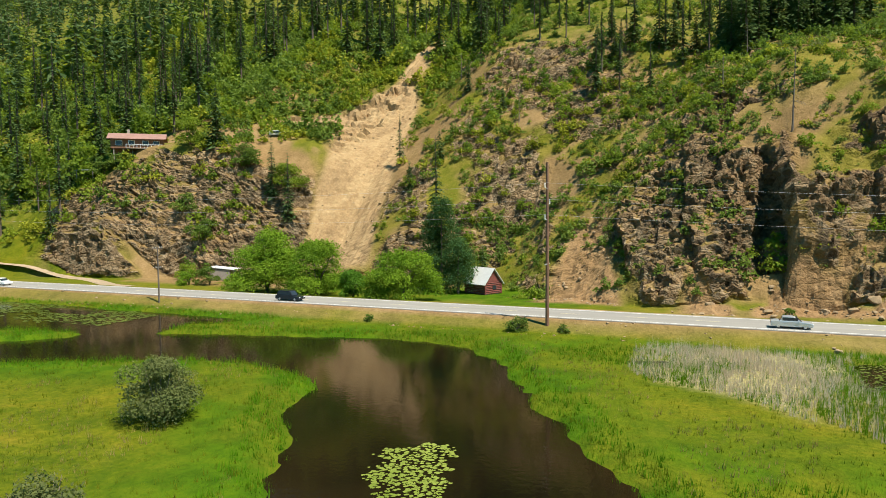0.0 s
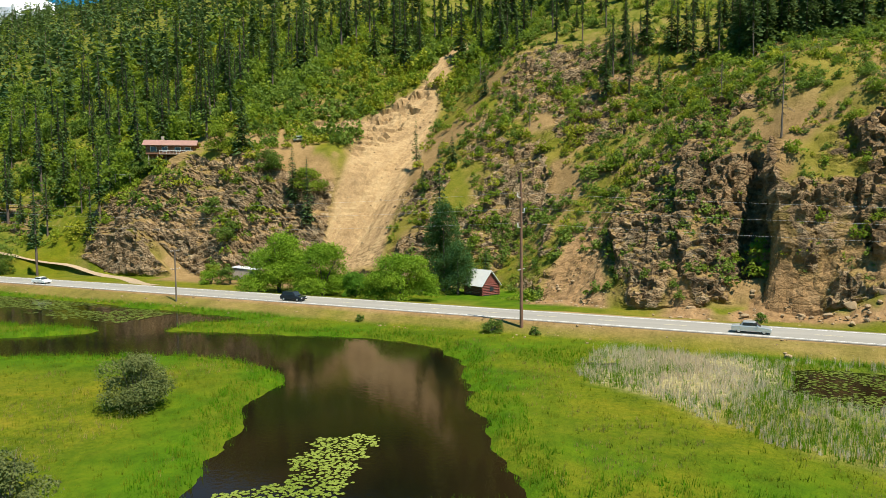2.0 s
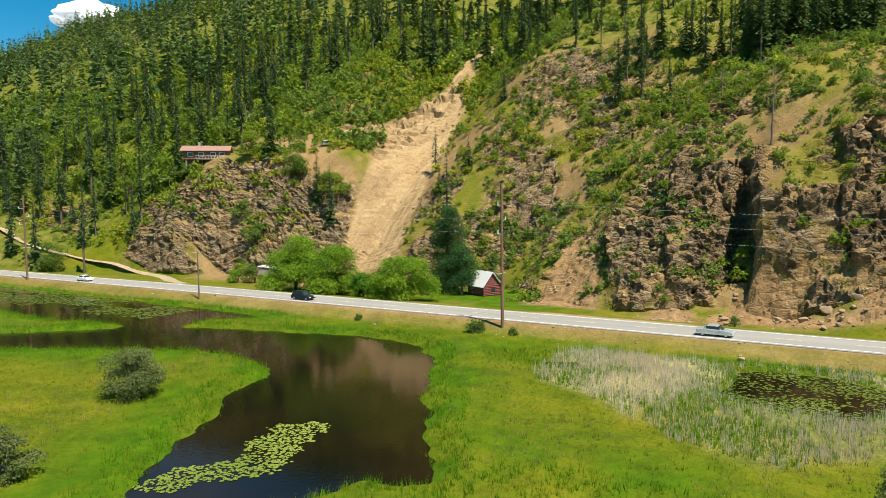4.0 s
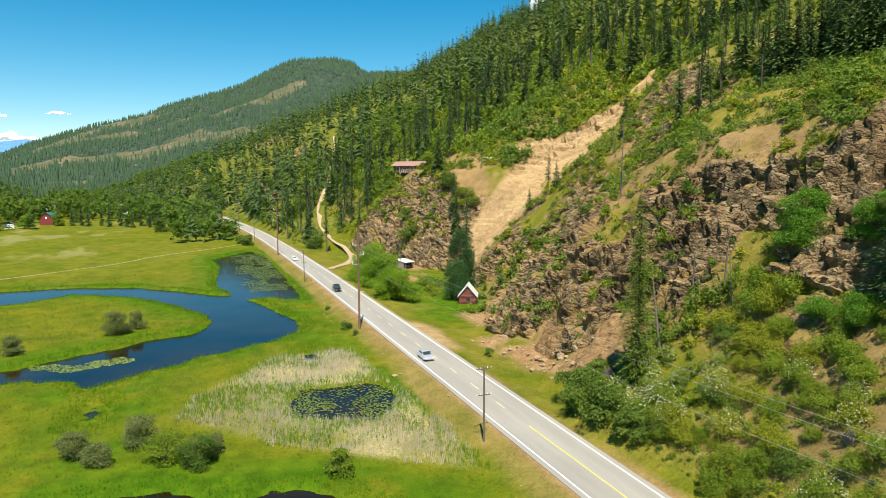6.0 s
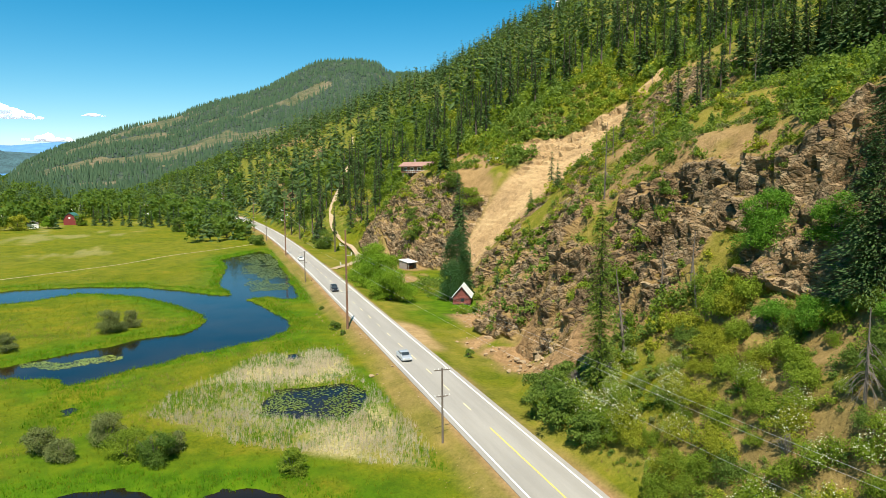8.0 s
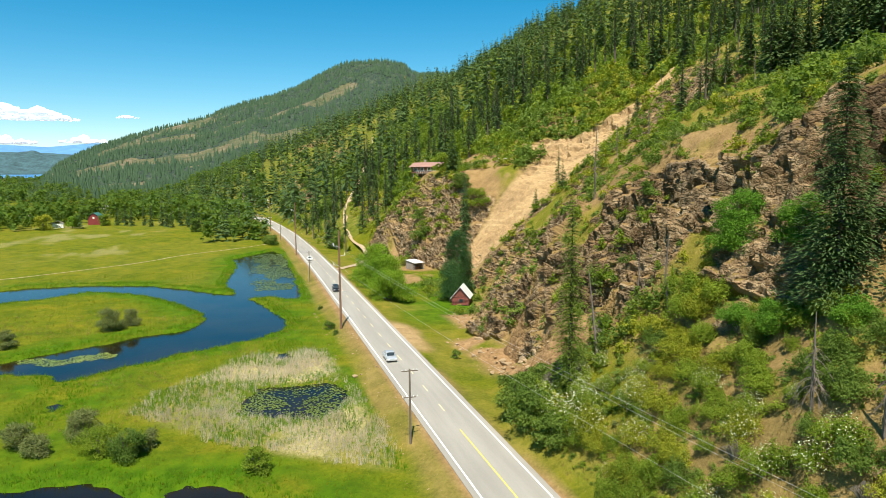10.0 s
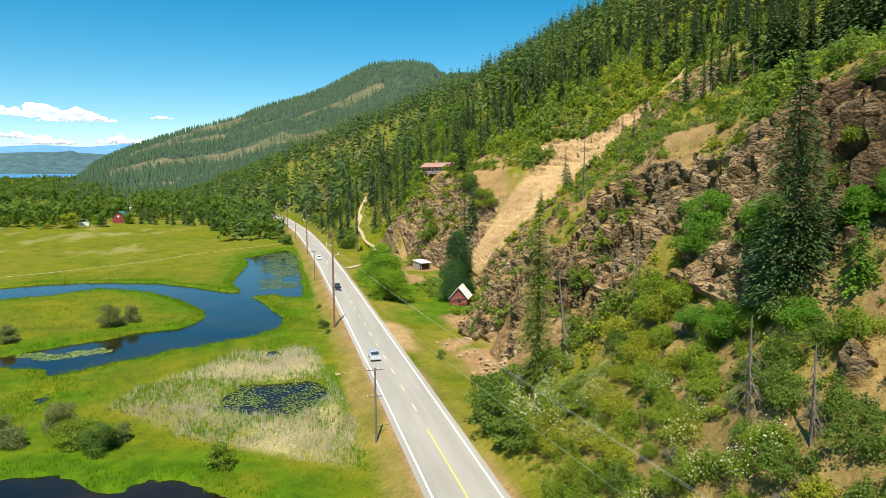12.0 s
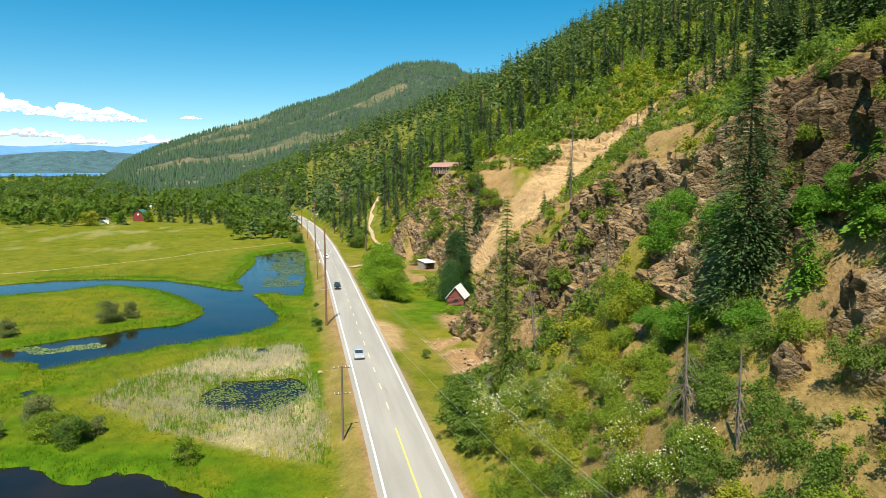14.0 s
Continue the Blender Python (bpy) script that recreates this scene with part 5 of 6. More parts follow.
broad_tree("tree", -116, 57, 9.5, 8.0, 3000, 0.25, M_LEAF, "leafy green tree beside the house", 18)
broad_tree("tree", -141, 50, 8.0, 4.5, 2600, 0.25, M_LEAF_DARK, "dark leafy tree below the house", 18)
broad_tree("bush", -134, 50.2, 9.0, 3.6, 2600, 0.2, M_LEAF_DARK, "dark green bush below the house", 18)
broad_tree("tree", -98, 58, 10.0, 6.0, 2600, 0.25, M_LEAF_DARK, "dark leafy tree on the bank", 18)
broad_tree("tree", -86, 60, 12.0, 6.5, 3000, 0.25, M_LEAF, "leafy green tree beside the slide", 18)
broad_tree("bush", -107, 45, 8.0, 5.0, 1900, 0.22, M_LEAF_DARK, "dark green bush on the outcrop", 14)
broad_tree("bush", -100, 43, 9.0, 5.0, 1900, 0.22, M_LEAF_DARK, "dark green bush on the outcrop", 14)

for x, y, w, h in ((58.5, 17.0, 6.0, 4.6), (63.5, 15.6, 7.0, 5.2), (69.0, 14.8, 6.5, 4.6), (75.5, 14.6, 5.5, 3.6), (60, 19.5, 5.0, 4.0)):
    broad_tree("bush", x, y, w, h, 3000, 0.17, M_LEAF_DARK, "dense dark green bush at the roadside", 20)

# young bright scrub at the foot of the upper crag
for x, y, w, h in ((101.0, 38.6, 5.0, 4.2), (105.5, 38.0, 4.6, 3.8), (97.6, 38.0, 4.4, 3.6), (109.5, 38.6, 4.8, 4.4), (90.5, 31.0, 5.0, 3.4), (86.0, 30.5, 4.6, 3.0), (98.5, 31.8, 4.2, 2.8)):
    broad_tree("bush", x, y, w, h, 6000, 0.09, M_LEAF_FRESH, "bright green leafy bush below the upper crag", 26)

# meadow bushes
for x, y, w, h, leaf, label in (
    (-17.4, -48.4, 6.6, 5.4, M_LEAF_GREY, "round grey-green bush on the marsh meadow"),
    (-21.0, -44.8, 4.6, 4.2, M_LEAF_GREY, "small grey-green bush on the marsh meadow"),
    (-6.5, -65.5, 5.0, 3.8, M_LEAF_GREY, "grey-green bush on the marsh meadow"),
    (49.5, -47.5, 5.6, 3.2, M_LEAF_GREY, "grey-green willow bush in the meadow"),
    (53.0, -44.5, 4.4, 2.6, M_LEAF_GREY, "low grey-green bush in the meadow"),
    (49.0, -40.0, 5.2, 4.2, M_LEAF_GREY, "grey-green willow bush in the meadow"),
    (55.0, -37.0, 5.6, 3.6, M_LEAF, "green willow bush in the meadow"),
    (57.5, -33.5, 5.4, 4.0, M_LEAF_DARK, "dark green willow bush in the meadow"),
    (54.5, -31.5, 3.6, 2.4, M_LEAF_GREY, "low grey-green bush in the meadow"),
    (66.0, -18.2, 4.0, 3.2, M_LEAF, "round green bush in the meadow"),
    (-3.5, -1.9, 3.6, 2.0, M_LEAF_DARK, "low green bush on the road bank"),
    (2.5, -1.4, 1.8, 1.1, M_LEAF_DARK, "small green bush on the road bank"),
    (29.5, 17.0, 2.0, 1.6, M_LEAF_DARK, "small dark bush on the verge"),
    (-26.0, -1.7, 1.6, 1.0, M_LEAF_DARK, "small green bush on the road bank"),
):
    root = thing("bush", None, (x, y, ground_at(x, y) - 0.1), rng.uniform(0, 360), label, "bush")
    twigs = [tube(np.c_[np.cos(a) * w * 0.36 * q * np.linspace(0, 1, 4), np.sin(a) * w * 0.36 * q * np.linspace(0, 1, 4), h * 0.85 * np.linspace(0, 1, 4)], [0.05, 0.04, 0.03, 0.01], 4) for a, q in zip(rng.uniform(0, 6.28, 9), rng.uniform(0.2, 1.1, 9))]
    for twig in twigs:
        part("stem", mesh_of("stem", *twig, M_TWIG), None, root)
    part("crown", mesh_of("crown", *crown_leaves(lumpy(w, h, 24, 0.1), int(900 * w * h / 3), 0.085, 0.5, 0.45, coarse=True), leaf), None, root)


# conifers that stand alone
def lone_conifer(x, y, height, radius, leaf, label, whorls=30, branches=9, sprays=4, bare=0.05, power=0.85, name="conifer", wide=0.2, droop=0.45):
    root = thing(name, None, (x, y, ground_at(x, y) - 0.2), rng.uniform(0, 360), label, "tree")
    part("trunk", mesh_of("trunk", *trunk_form(height * 0.98, height * 0.014, 0.003, 8), M_BARK, False), None, root)
    part("crown", mesh_of("crown", *conifer_form(height, radius, whorls, branches, sprays, 0.22, droop, bare, power, wide), leaf), None, root)
    return root


lone_conifer(94.2, 34.4, 22.5, 7.0, M_CONIFER, "large spreading fir on the rocky slope", 60, 27, 17, 0.02, 0.72, wide=0.022, droop=0.32)
lone_conifer(110, 36.5, 13.5, 4.2, M_CONIFER, "dark fir on the rocky slope", 42, 18, 12, 0.03, wide=0.026)
lone_conifer(118, 40.5, 15.0, 4.6, M_CONIFER, "dark fir on the rocky slope", 42, 18, 12, 0.03, wide=0.026)
lone_conifer(104, 38.0, 8.0, 3.2, M_LEAF_FRESH, "young bright green fir on the slope", 30, 11, 10, 0.03, wide=0.08)
lone_conifer(101, 35.0, 6.5, 2.8, M_LEAF_FRESH, "young bright green fir on the slope", 26, 10, 10, 0.03, wide=0.08)
lone_conifer(68.3, 20.2, 24.5, 3.6, M_CONIFER_LIGHT, "slender ragged fir at the foot of the slope", 66, 20, 11, 0.02, 0.5, wide=0.04, droop=0.35)
lone_conifer(-33.5, 39.0, 32.0, 4.3, M_CONIFER, "tall dark spruce behind the log cabin", 36, 11, 5, 0.03, 0.75)
lone_conifer(-108, 58.5, 17.5, 4.2, M_CONIFER, "dark fir standing by the house", 28, 10, 4, 0.04, 0.6)
lone_conifer(-88.6, 57.0, 16.5, 2.9, M_CONIFER, "dark fir on the bank beside the slide", 28, 9, 4, 0.04, 0.7)
lone_conifer(-82.5, 55.5, 18.5, 2.9, M_CONIFER, "dark fir on the bank beside the slide", 28, 9, 4, 0.04, 0.7)
lone_conifer(-64, 82.0, 15.0, 2.3, M_CONIFER, "thin pine at the edge of the slide", 20, 7, 3, 0.2, 0.7)
lone_conifer(-49.6, 76.6, 9.5, 2.9, M_CONIFER, "blue-green fir beside the slide", 22, 9, 4, 0.03)
lone_conifer(-55, 70, 8.0, 2.5, M_CONIFER, "dark fir beside the slide", 22, 9, 4, 0.03)
lone_conifer(-26.2, 46.2, 7.5, 2.0, M_CONIFER, "small dark fir behind the cabin", 20, 8, 3, 0.03)
for x, y, h in ((-13.3, 102.6, 14), (-9, 104, 12), (2.4, 106.6, 16), (6, 108, 15), (-37, 91.7, 9), (-52, 104, 10), (12, 104, 13), (30, 104, 15), (38, 101, 16), (44, 106, 15), (33, 110, 18), (26, 112, 17), (50, 100, 14), (47, 112, 18), (56, 106, 15), (20, 116, 17), (40, 118, 19), (29, 120, 19), (60, 112, 17), (14, 124, 17), (36, 95, 12)):
    lone_conifer(x, y, h, h * 0.24, M_CONIFER, "dark pine on the crags", 24, 9, 4, 0.06, wide=0.2)

r_stand = np.random.default_rng(44)
for k in range(46):
    h = r_stand.uniform(15, 24)
    lone_conifer(r_stand.uniform(17, 46), r_stand.uniform(86, 114), h, h * 0.2, M_CONIFER, "dark fir in the stand above the dry crest", 30, 9, 4, 0.04, wide=0.15)
# the juniper that hides the cabin's side: a thick upright column
for x, y, tall, wide, leaves in ((-31.3, 36.2, 17.2, 2.7, 15000), (-26.2, 32.6, 9.6, 2.0, 7000)):
    root = thing("juniper", None, (x, y, ground_at(x, y)), 0, "dense dark green columnar juniper beside the log cabin", "tree", "junipers")
    part("trunk", mesh_of("trunk", *trunk_form(tall * 0.95, 0.3), M_BARK, False), None, root)
    col = [(np.cos(a) * w, np.sin(a) * w, z, 1.8 * (1 - 0.3 * (z > 0.8 * tall)), 1.9) for z in np.linspace(1.3, tall - 0.6, 12) for a, w in zip(rng.uniform(0, 6.28, 5), np.full(5, wide * (1 - (max(z - 0.5 * tall, 0) / (0.68 * tall)) ** 1.5)))]
    part("crown", mesh_of("crown", *crown_leaves(col, leaves, 0.17, 0.8, 0.55), M_BLUE_CONIFER), None, root)


def snag(x, y, height, r, boughs, label, droop=0.35, tilt=0.0, low=0.25, high=0.97, long=0.17):
    root = thing("dead_tree", None, (x, y, ground_at(x, y) - 0.3), 0, label, "dead tree", "dead trees")
    part("trunk", mesh_of("trunk", *trunk_form(height, r, tilt, 7, 0.25), M_DEADWOOD, False), None, root)
    rows = []
    for k in range(boughs):
        a, h = rng.uniform(0, 6.28), height * rng.uniform(low, high)
        ln = height * rng.uniform(0.03, long) * (1.2 - h / height)
        t = np.linspace(0, 1, 4)
        limb = [tube(np.c_[tilt * h + np.cos(a) * ln * t, np.sin(a) * ln * t, h - droop * ln * t * t * 1.6 + 0.1 * ln * t], r * 0.26 * (1 - 0.8 * t), 3)]
        for b in rng.uniform(-0.9, 0.9, 3):
            q = rng.uniform(0.3, 0.8)
            base_ = np.array([tilt * h + np.cos(a) * ln * q, np.sin(a) * ln * q, h - droop * ln * q * q * 1.6 + 0.1 * ln * q])
            limb.append(tube(base_ + np.outer(np.linspace(0, 0.5 * ln, 3), [np.cos(a + b), np.sin(a + b), -0.5 - droop]), r * 0.13 * np.array([1, 0.7, 0.3]), 3))
        part("bough", mesh_of("bough", *stack(limb), M_DEADWOOD), None, root)


snag(31, 43.6, 14.5, 0.17, 24, "tall bare dead pine on the crag", 0.3, 0.02)
snag(19.5, 62.3, 7.5, 0.16, 20, "small bare dead pine on the ridge")
snag(102.0, 24.2, 8.4, 0.16, 44, "dead fir with drooping bare boughs", 0.7, 0.0, 0.25, 0.7, 0.30)
snag(108.4, 24.2, 7.4, 0.15, 34, "dead fir with drooping bare boughs", 0.8, 0.0, 0.2, 0.95, 0.2)
snag(67.2, 24.6, 11.0, 0.2, 16, "leaning bare dead trunk on the slope", 0.3, -0.12)
snag(69.7, 32.6, 8.0, 0.16, 10, "thin bare dead trunk below the cliff", 0.3, 0.05)
snag(73.0, 31.0, 7.0, 0.14, 10, "thin bare dead trunk below the cliff", 0.3, -0.08)
snag(64.5, 32.0, 6.5, 0.13, 10, "thin bare dead trunk below the cliff", 0.3, 0.03)
snag(-30, 84, 9.0, 0.14, 14, "thin bare dead trunk on the slope")
snag(-60, 118, 9.0, 0.14, 14, "thin bare dead trunk on the slope")
snag(24, 84, 9.0, 0.14, 14, "thin bare dead trunk on the ridge")

# dead grey shrubs and white blossom on the near slope
for x, y, w in ((63.5, 27.0, 3.0), (67.0, 22.0, 3.4), (62.5, 20.0, 2.6), (98, 20.5, 2.4), (110, 21, 2.2)):
    root = thing("dead_shrub", None, (x, y, ground_at(x, y) - 0.1), 0, "dry grey leafless shrub on the slope", "dead shrub", "dead shrubs")
    tw = [tube(np.c_[np.cos(a) * w * 0.5 * q * np.linspace(0, 1, 5) ** 0.7, np.sin(a) * w * 0.5 * q * np.linspace(0, 1, 5) ** 0.7, w * 0.9 * (1 - 0.5 * q) * np.sin(np.linspace(0, 2.0, 5))], [0.04, 0.035, 0.03, 0.02, 0.01], 3) for a, q in zip(rng.uniform(0, 6.28, 70), rng.uniform(0.1, 1, 70))]
    for twig in tw:
        part("twig", mesh_of("twig", *twig, M_TWIG), None, root)
flowering = np.where((sx > 66) & (sx < 108) & (sy > 14) & (sy < 25) & (fbm(sx / 7, sy / 7, 3, 121) + 0.10 * rng.normal(size=len(sx)) > 0.46))[0]
dome = rng.normal(size=(230, 3)) * [1.0, 1.0, 0.6] + [0, -0.3, 0.4]
dome /= np.linalg.norm(dome, axis=1)[:, None]
flower = leaf_quads(dome * [0.50, 0.50, 0.52] * rng.uniform(0.8, 1.05, (230, 1)) + [0, 0, 0.42], dome, 0.019, 0.6, 0.9)
fl = flowering
thing("blossom", mesh_of("blossom", *scatter(flower, sx[fl], sy[fl], ground(sx[fl], sy[fl]) - 0.2, ss[fl]), M_BLOSSOM), label="creamy white blossom on the slope shrubs", category="blossom", kind="stuff")

# ---------------------------------------------------------------- loose rock
def rock_form(seed):
    bm = bmesh.new()
    bmesh.ops.create_icosphere(bm, subdivisions=2, radius=1.0)
    r = np.random.default_rng(seed)
    planes = r.normal(size=(9, 3))
    planes /= np.linalg.norm(planes, axis=1)[:, None]
    cut = r.uniform(0.45, 0.8, 9)
    for v in bm.verts:
        c = np.array(v.co)
        for p, d in zip(planes, cut):
            over = c @ p - d
            if over > 0:
                c = c - p * over
        v.co = c * [1.25, 0.9, 0.75]
    bmesh.ops.dissolve_limit(bm, angle_limit=0.12, verts=bm.verts[:], edges=bm.edges[:])
    bmesh.ops.triangulate(bm, faces=bm.faces[:])
    v = np.array([w.co for w in bm.verts])
    f = np.array([[w.index for w in g.verts] for g in bm.faces])
    bm.free()
    return v, f


ROCKS = [rock_form(k) for k in range(5)]
rx_, ry_ = sown(16000, -150, 130, 16, 118, lambda x, y: 0.28 * rockiness(x, y, local_slope(x, y)), 51, 1.3)
rs_ = 0.2 + 0.8 * rng.uniform(size=len(rx_)) ** 3
pieces = [scatter(ROCKS[k], rx_[k::5], ry_[k::5], ground(rx_[k::5], ry_[k::5]) + 0.1, rs_[k::5]) for k in range(5)]
thing("crag_rocks", mesh_of("crag_rocks", *stack(pieces), M_ROCK), label="angular brown and grey rock blocks on the crags", category="rocks", kind="stuff")
tx_, ty_ = sown(15000, -90, 64, 19, 150, lambda x, y: 0.8 * np.maximum(scree_band(x, y), 0.35 * slide_band(x, y)), 52, 0.55)
ts_ = 0.10 + 0.42 * rng.uniform(size=len(tx_)) ** 4
pieces = [scatter(ROCKS[k], tx_[k::5], ty_[k::5], ground(tx_[k::5], ty_[k::5]) + 0.03, ts_[k::5]) for k in range(5)]
thing("rubble", mesh_of("rubble", *stack(pieces), M_RUBBLE), label="tan loose stones on the slide and scree", category="rubble", kind="stuff")
qx_, qy_ = sown(1300, -160, 110, -4, 2.2, lambda x, y: 0.7 * (vnoise(x / 5, y / 2, 61) > 0.45) + 0 * x, 53, 0.5)
pieces = [scatter(ROCKS[k], qx_[k::5], qy_[k::5], ground(qx_[k::5], qy_[k::5]), 0.06 + 0.25 * rng.uniform(size=len(qx_[k::5])) ** 4) for k in range(5)]
thing("bank_stones", mesh_of("bank_stones", *stack(pieces), M_RUBBLE), label="scattered stones on the road bank", category="stones", kind="stuff")
for x, y, s in ((38.0, 23.5, 0.9), (34.5, 24.2, 0.7), (27.0, 22.6, 0.6), (41.0, 25.5, 1.1), (44.5, 26.0, 0.9), (19.0, 25.0, 0.8), (33.2, -2.0, 0.55)):
    ob = thing("boulder", mesh_of("boulder", *ROCKS[int(abs(x)) % 5], M_RUBBLE), label="pale angular boulder at the foot of the cliff", category="boulder", group="boulders")
    ob.matrix_basis = pose(x, y, ground_at(x, y) + 0.2 * s, 0, 0, x * 40) @ Matrix.Diagonal((s, s, s, 1))

# ---------------------------------------------------------------- marsh plants
blade = (np.array([(-0.05, 0, 0), (0.05, 0, 0), (0.10, 0.05, 0.6), (0.22, 0.10, 1.0)]), np.array([(0, 1, 2), (0, 2, 3)]))


def tuft(n, wide, lean):
    rows = []
    for k in range(n):
        a, b = rng.uniform(0, 6.28), rng.uniform(0, 6.28)
        v = blade[0] * [rng.uniform(0.6, 1.2), lean, rng.uniform(0.6, 1.1)]
        c, s = np.cos(a), np.sin(a)
        v = np.c_[v[:, 0] * c - v[:, 1] * s + wide * np.cos(b) * rng.uniform(0, 1), v[:, 0] * s + v[:, 1] * c + wide * np.sin(b) * rng.uniform(0, 1), v[:, 2]]
        rows.append((v, blade[1]))
    return stack(rows)


def dry_chance(x, y):
    slope_here = smooth(60, 72, x) * smooth(12.5, 14, y) * smooth(56, 48, y)
    ledge = smooth(-60, -40, x) * smooth(27, 31, y) * smooth(95, 70, y) * smooth(0.42, 0.54, fbm(x / 5, y / 5, 3, 171))
    return np.maximum(slope_here, 0.6 * ledge) * free_of(x, y) * (1 - slide_band(x, y))


dx_, dy_ = sown(30000, -60, 128, 12.5, 90, dry_chance, 64, 0.7)
pieces = [scatter(tuft(6, 0.5, 1.6), dx_[k::4], dy_[k::4], ground(dx_[k::4], dy_[k::4]) - 0.05, rng.uniform(0.3, 0.75, len(dx_[k::4]))) for k in range(4)]
thing("dry_grass", mesh_of("dry_grass", *stack(pieces), M_HAY), label="tufts of dry tan grass on the slope", category="grass", kind="stuff")


def meadow_chance(x, y):
    w = wet(x, y)
    return (w < -0.3) * (y - road_y(x) < -8.8) * (0.25 + 0.75 * smooth(-4.5, -0.6, w))


mx_, my_ = sown(90000, -110, 100, -90, 0, lambda x, y: meadow_chance(x, y) * smooth(0.35, 0.55, 0.3 + fbm(x / 7, y / 7, 3, 131)) * (1 - smooth(0, 2, inside(REEDS, x, y))) * 0.6, 61)
pieces = [scatter(tuft(5, 0.5, 1.0), mx_[k::4], my_[k::4], ground(mx_[k::4], my_[k::4]) - 0.03, rng.uniform(0.35, 0.8, len(mx_[k::4]))) for k in range(4)]
thing("meadow_grass", mesh_of("meadow_grass", *stack(pieces), M_GRASS), label="bright yellow-green meadow grass", category="grass", kind="stuff")
wx_, wy_ = sown(9000, -40, 90, -85, -8, lambda x, y: (wet(x, y) < -2) * (y - road_y(x) < -10) * smooth(0.55, 0.68, fbm(x / 8, y / 8, 4, 191)), 65, 0.6)
pieces = [scatter(tuft(5, 0.45, 1.2), wx_[k::3], wy_[k::3], ground(wx_[k::3], wy_[k::3]) - 0.03, rng.uniform(0.4, 0.9, len(wx_[k::3]))) for k in range(3)]
thing("dry_tufts", mesh_of("dry_tufts", *stack(pieces), M_HAY), label="dry straw tufts scattered in the green meadow", category="grass", kind="stuff")
ex_, ey_ = sown(60000, -180, 100, -90, -1, lambda x, y: (wet(x, y) < 0.25) * (wet(x, y) > -3.4) * (y - road_y(x) < -8.5) * 0.8, 62, 0.45)
pieces = [scatter(tuft(6, 0.45, 0.9), ex_[k::4], ey_[k::4], ground(ex_[k::4], ey_[k::4]) - 0.05, rng.uniform(0.5, 1.15, len(ex_[k::4]))) for k in range(4)]
thing("bank_sedge", mesh_of("bank_sedge", *stack(pieces), M_SEDGE), label="lush green sedge along the water's edge", category="sedge", kind="stuff")


def reed_chance(x, y):
    d = inside(REEDS, x, y) + 3.0 * (fbm(x / 5, y / 5, 3, 141) - 0.5)
    return smooth(-0.8, 1.5, d) * (wet(x, y) < 0.1) * (0.2 + 0.65 * smooth(0.38, 0.54, fbm(x / 4, y / 4, 3, 142)))


kx_, ky_ = sown(40000, 8, 78, -40, -1, reed_chance, 63, 0.33)
green_reed = fbm(kx_ / 9, ky_ / 9, 3, 143) + 0.16 * rng.normal(size=len(kx_)) > 0.56 - 0.14 * smooth(-9, -3, ky_)
for name, mask, m, label in (("cattails", ~green_reed, M_CATTAIL, "stand of dry straw-coloured cattails"), ("green_cattails", green_reed, M_SEDGE, "green cattails among the dry ones")):
    x, y = kx_[mask], ky_[mask]
    pieces = [scatter(tuft(7, 0.4, 0.9), x[k::4], y[k::4], ground(x[k::4], y[k::4]) - 0.05, np.full(len(x[k::4]), 0.6), rng.uniform(0.7, 1.45, len(x[k::4]))) for k in range(4)]
    thing(name, mesh_of(name, *stack(pieces), m), label=label, category="cattails", kind="stuff")


def pads(chance, n, x0, x1, y0, y1, seed, size, gap):
    x, y = sown(n, x0, x1, y0, y1, chance, seed, gap)
    a = np.linspace(0.3, 6.0, 8)
    pad = (np.concatenate([[(0, 0, 0)], np.c_[np.cos(a), np.sin(a), 0.04 + 0 * a]]), np.array([(0, i, i + 1) for i in range(1, 8)]))
    r = np.random.default_rng(seed + 1)
    return scatter(pad, x, y, 0.02 + 0.015 * r.uniform(size=len(x)), size * r.uniform(0.6, 1.3, len(x)))


def patch_chance(points, ragged, seed):
    poly = np.array(points, float)
    return lambda x, y: smooth(-0.4, 0.5, inside(poly, x, y) + ragged * (fbm(x / 2.2, y / 2.2, 3, seed) - 0.5))


lily_a = pads(patch_chance([(1.4, -46.6), (3.1, -43.8), (5.2, -44.6), (6.4, -48), (7.8, -51.5), (8.2, -55), (6.0, -58), (4.5, -61), (2.2, -61), (2.2, -58), (3.4, -53.5), (3.0, -51), (1.8, -48.5)], 3.0, 151), 9000, -4, 12, -63, -42, 71, 0.165, 0.32)
thing("lily_pads", mesh_of("lily_pads", *lily_a, M_LILY), label="pale green lily pads floating on the channel", category="lily pads", kind="stuff")
lily_b = pads(lambda x, y: (inside(LILIES, x, y) > -0.5) * (0.08 + 0.42 * smooth(0.40, 0.60, fbm(x / 3, y / 3, 3, 152))), 12000, 30, 53, -22, -3, 72, 0.19, 0.36)
thing("pond_lilies", mesh_of("pond_lilies", *lily_b, M_LILY_DARK), label="dense lily pads covering the small pond", category="lily pads", kind="stuff")
lily_c = pads(lambda x, y: (wet(x, y) > 0.5) * smooth(-4, 4, 6 - np.abs(y + 9) + 4 * (fbm(x / 6, y / 6, 3, 153) - 0.5)) * smooth(0.4, 0.55, fbm(x / 9, y / 5, 3, 154) + 0.1), 14000, -155, -62, -20, -4, 73, 0.34, 0.7)
thing("channel_lilies", mesh_of("channel_lilies", *lily_c, M_LILY_DARK), label="lily pads on the far arm of the channel", category="lily pads", kind="stuff")

# ---------------------------------------------------------------- poles and wires


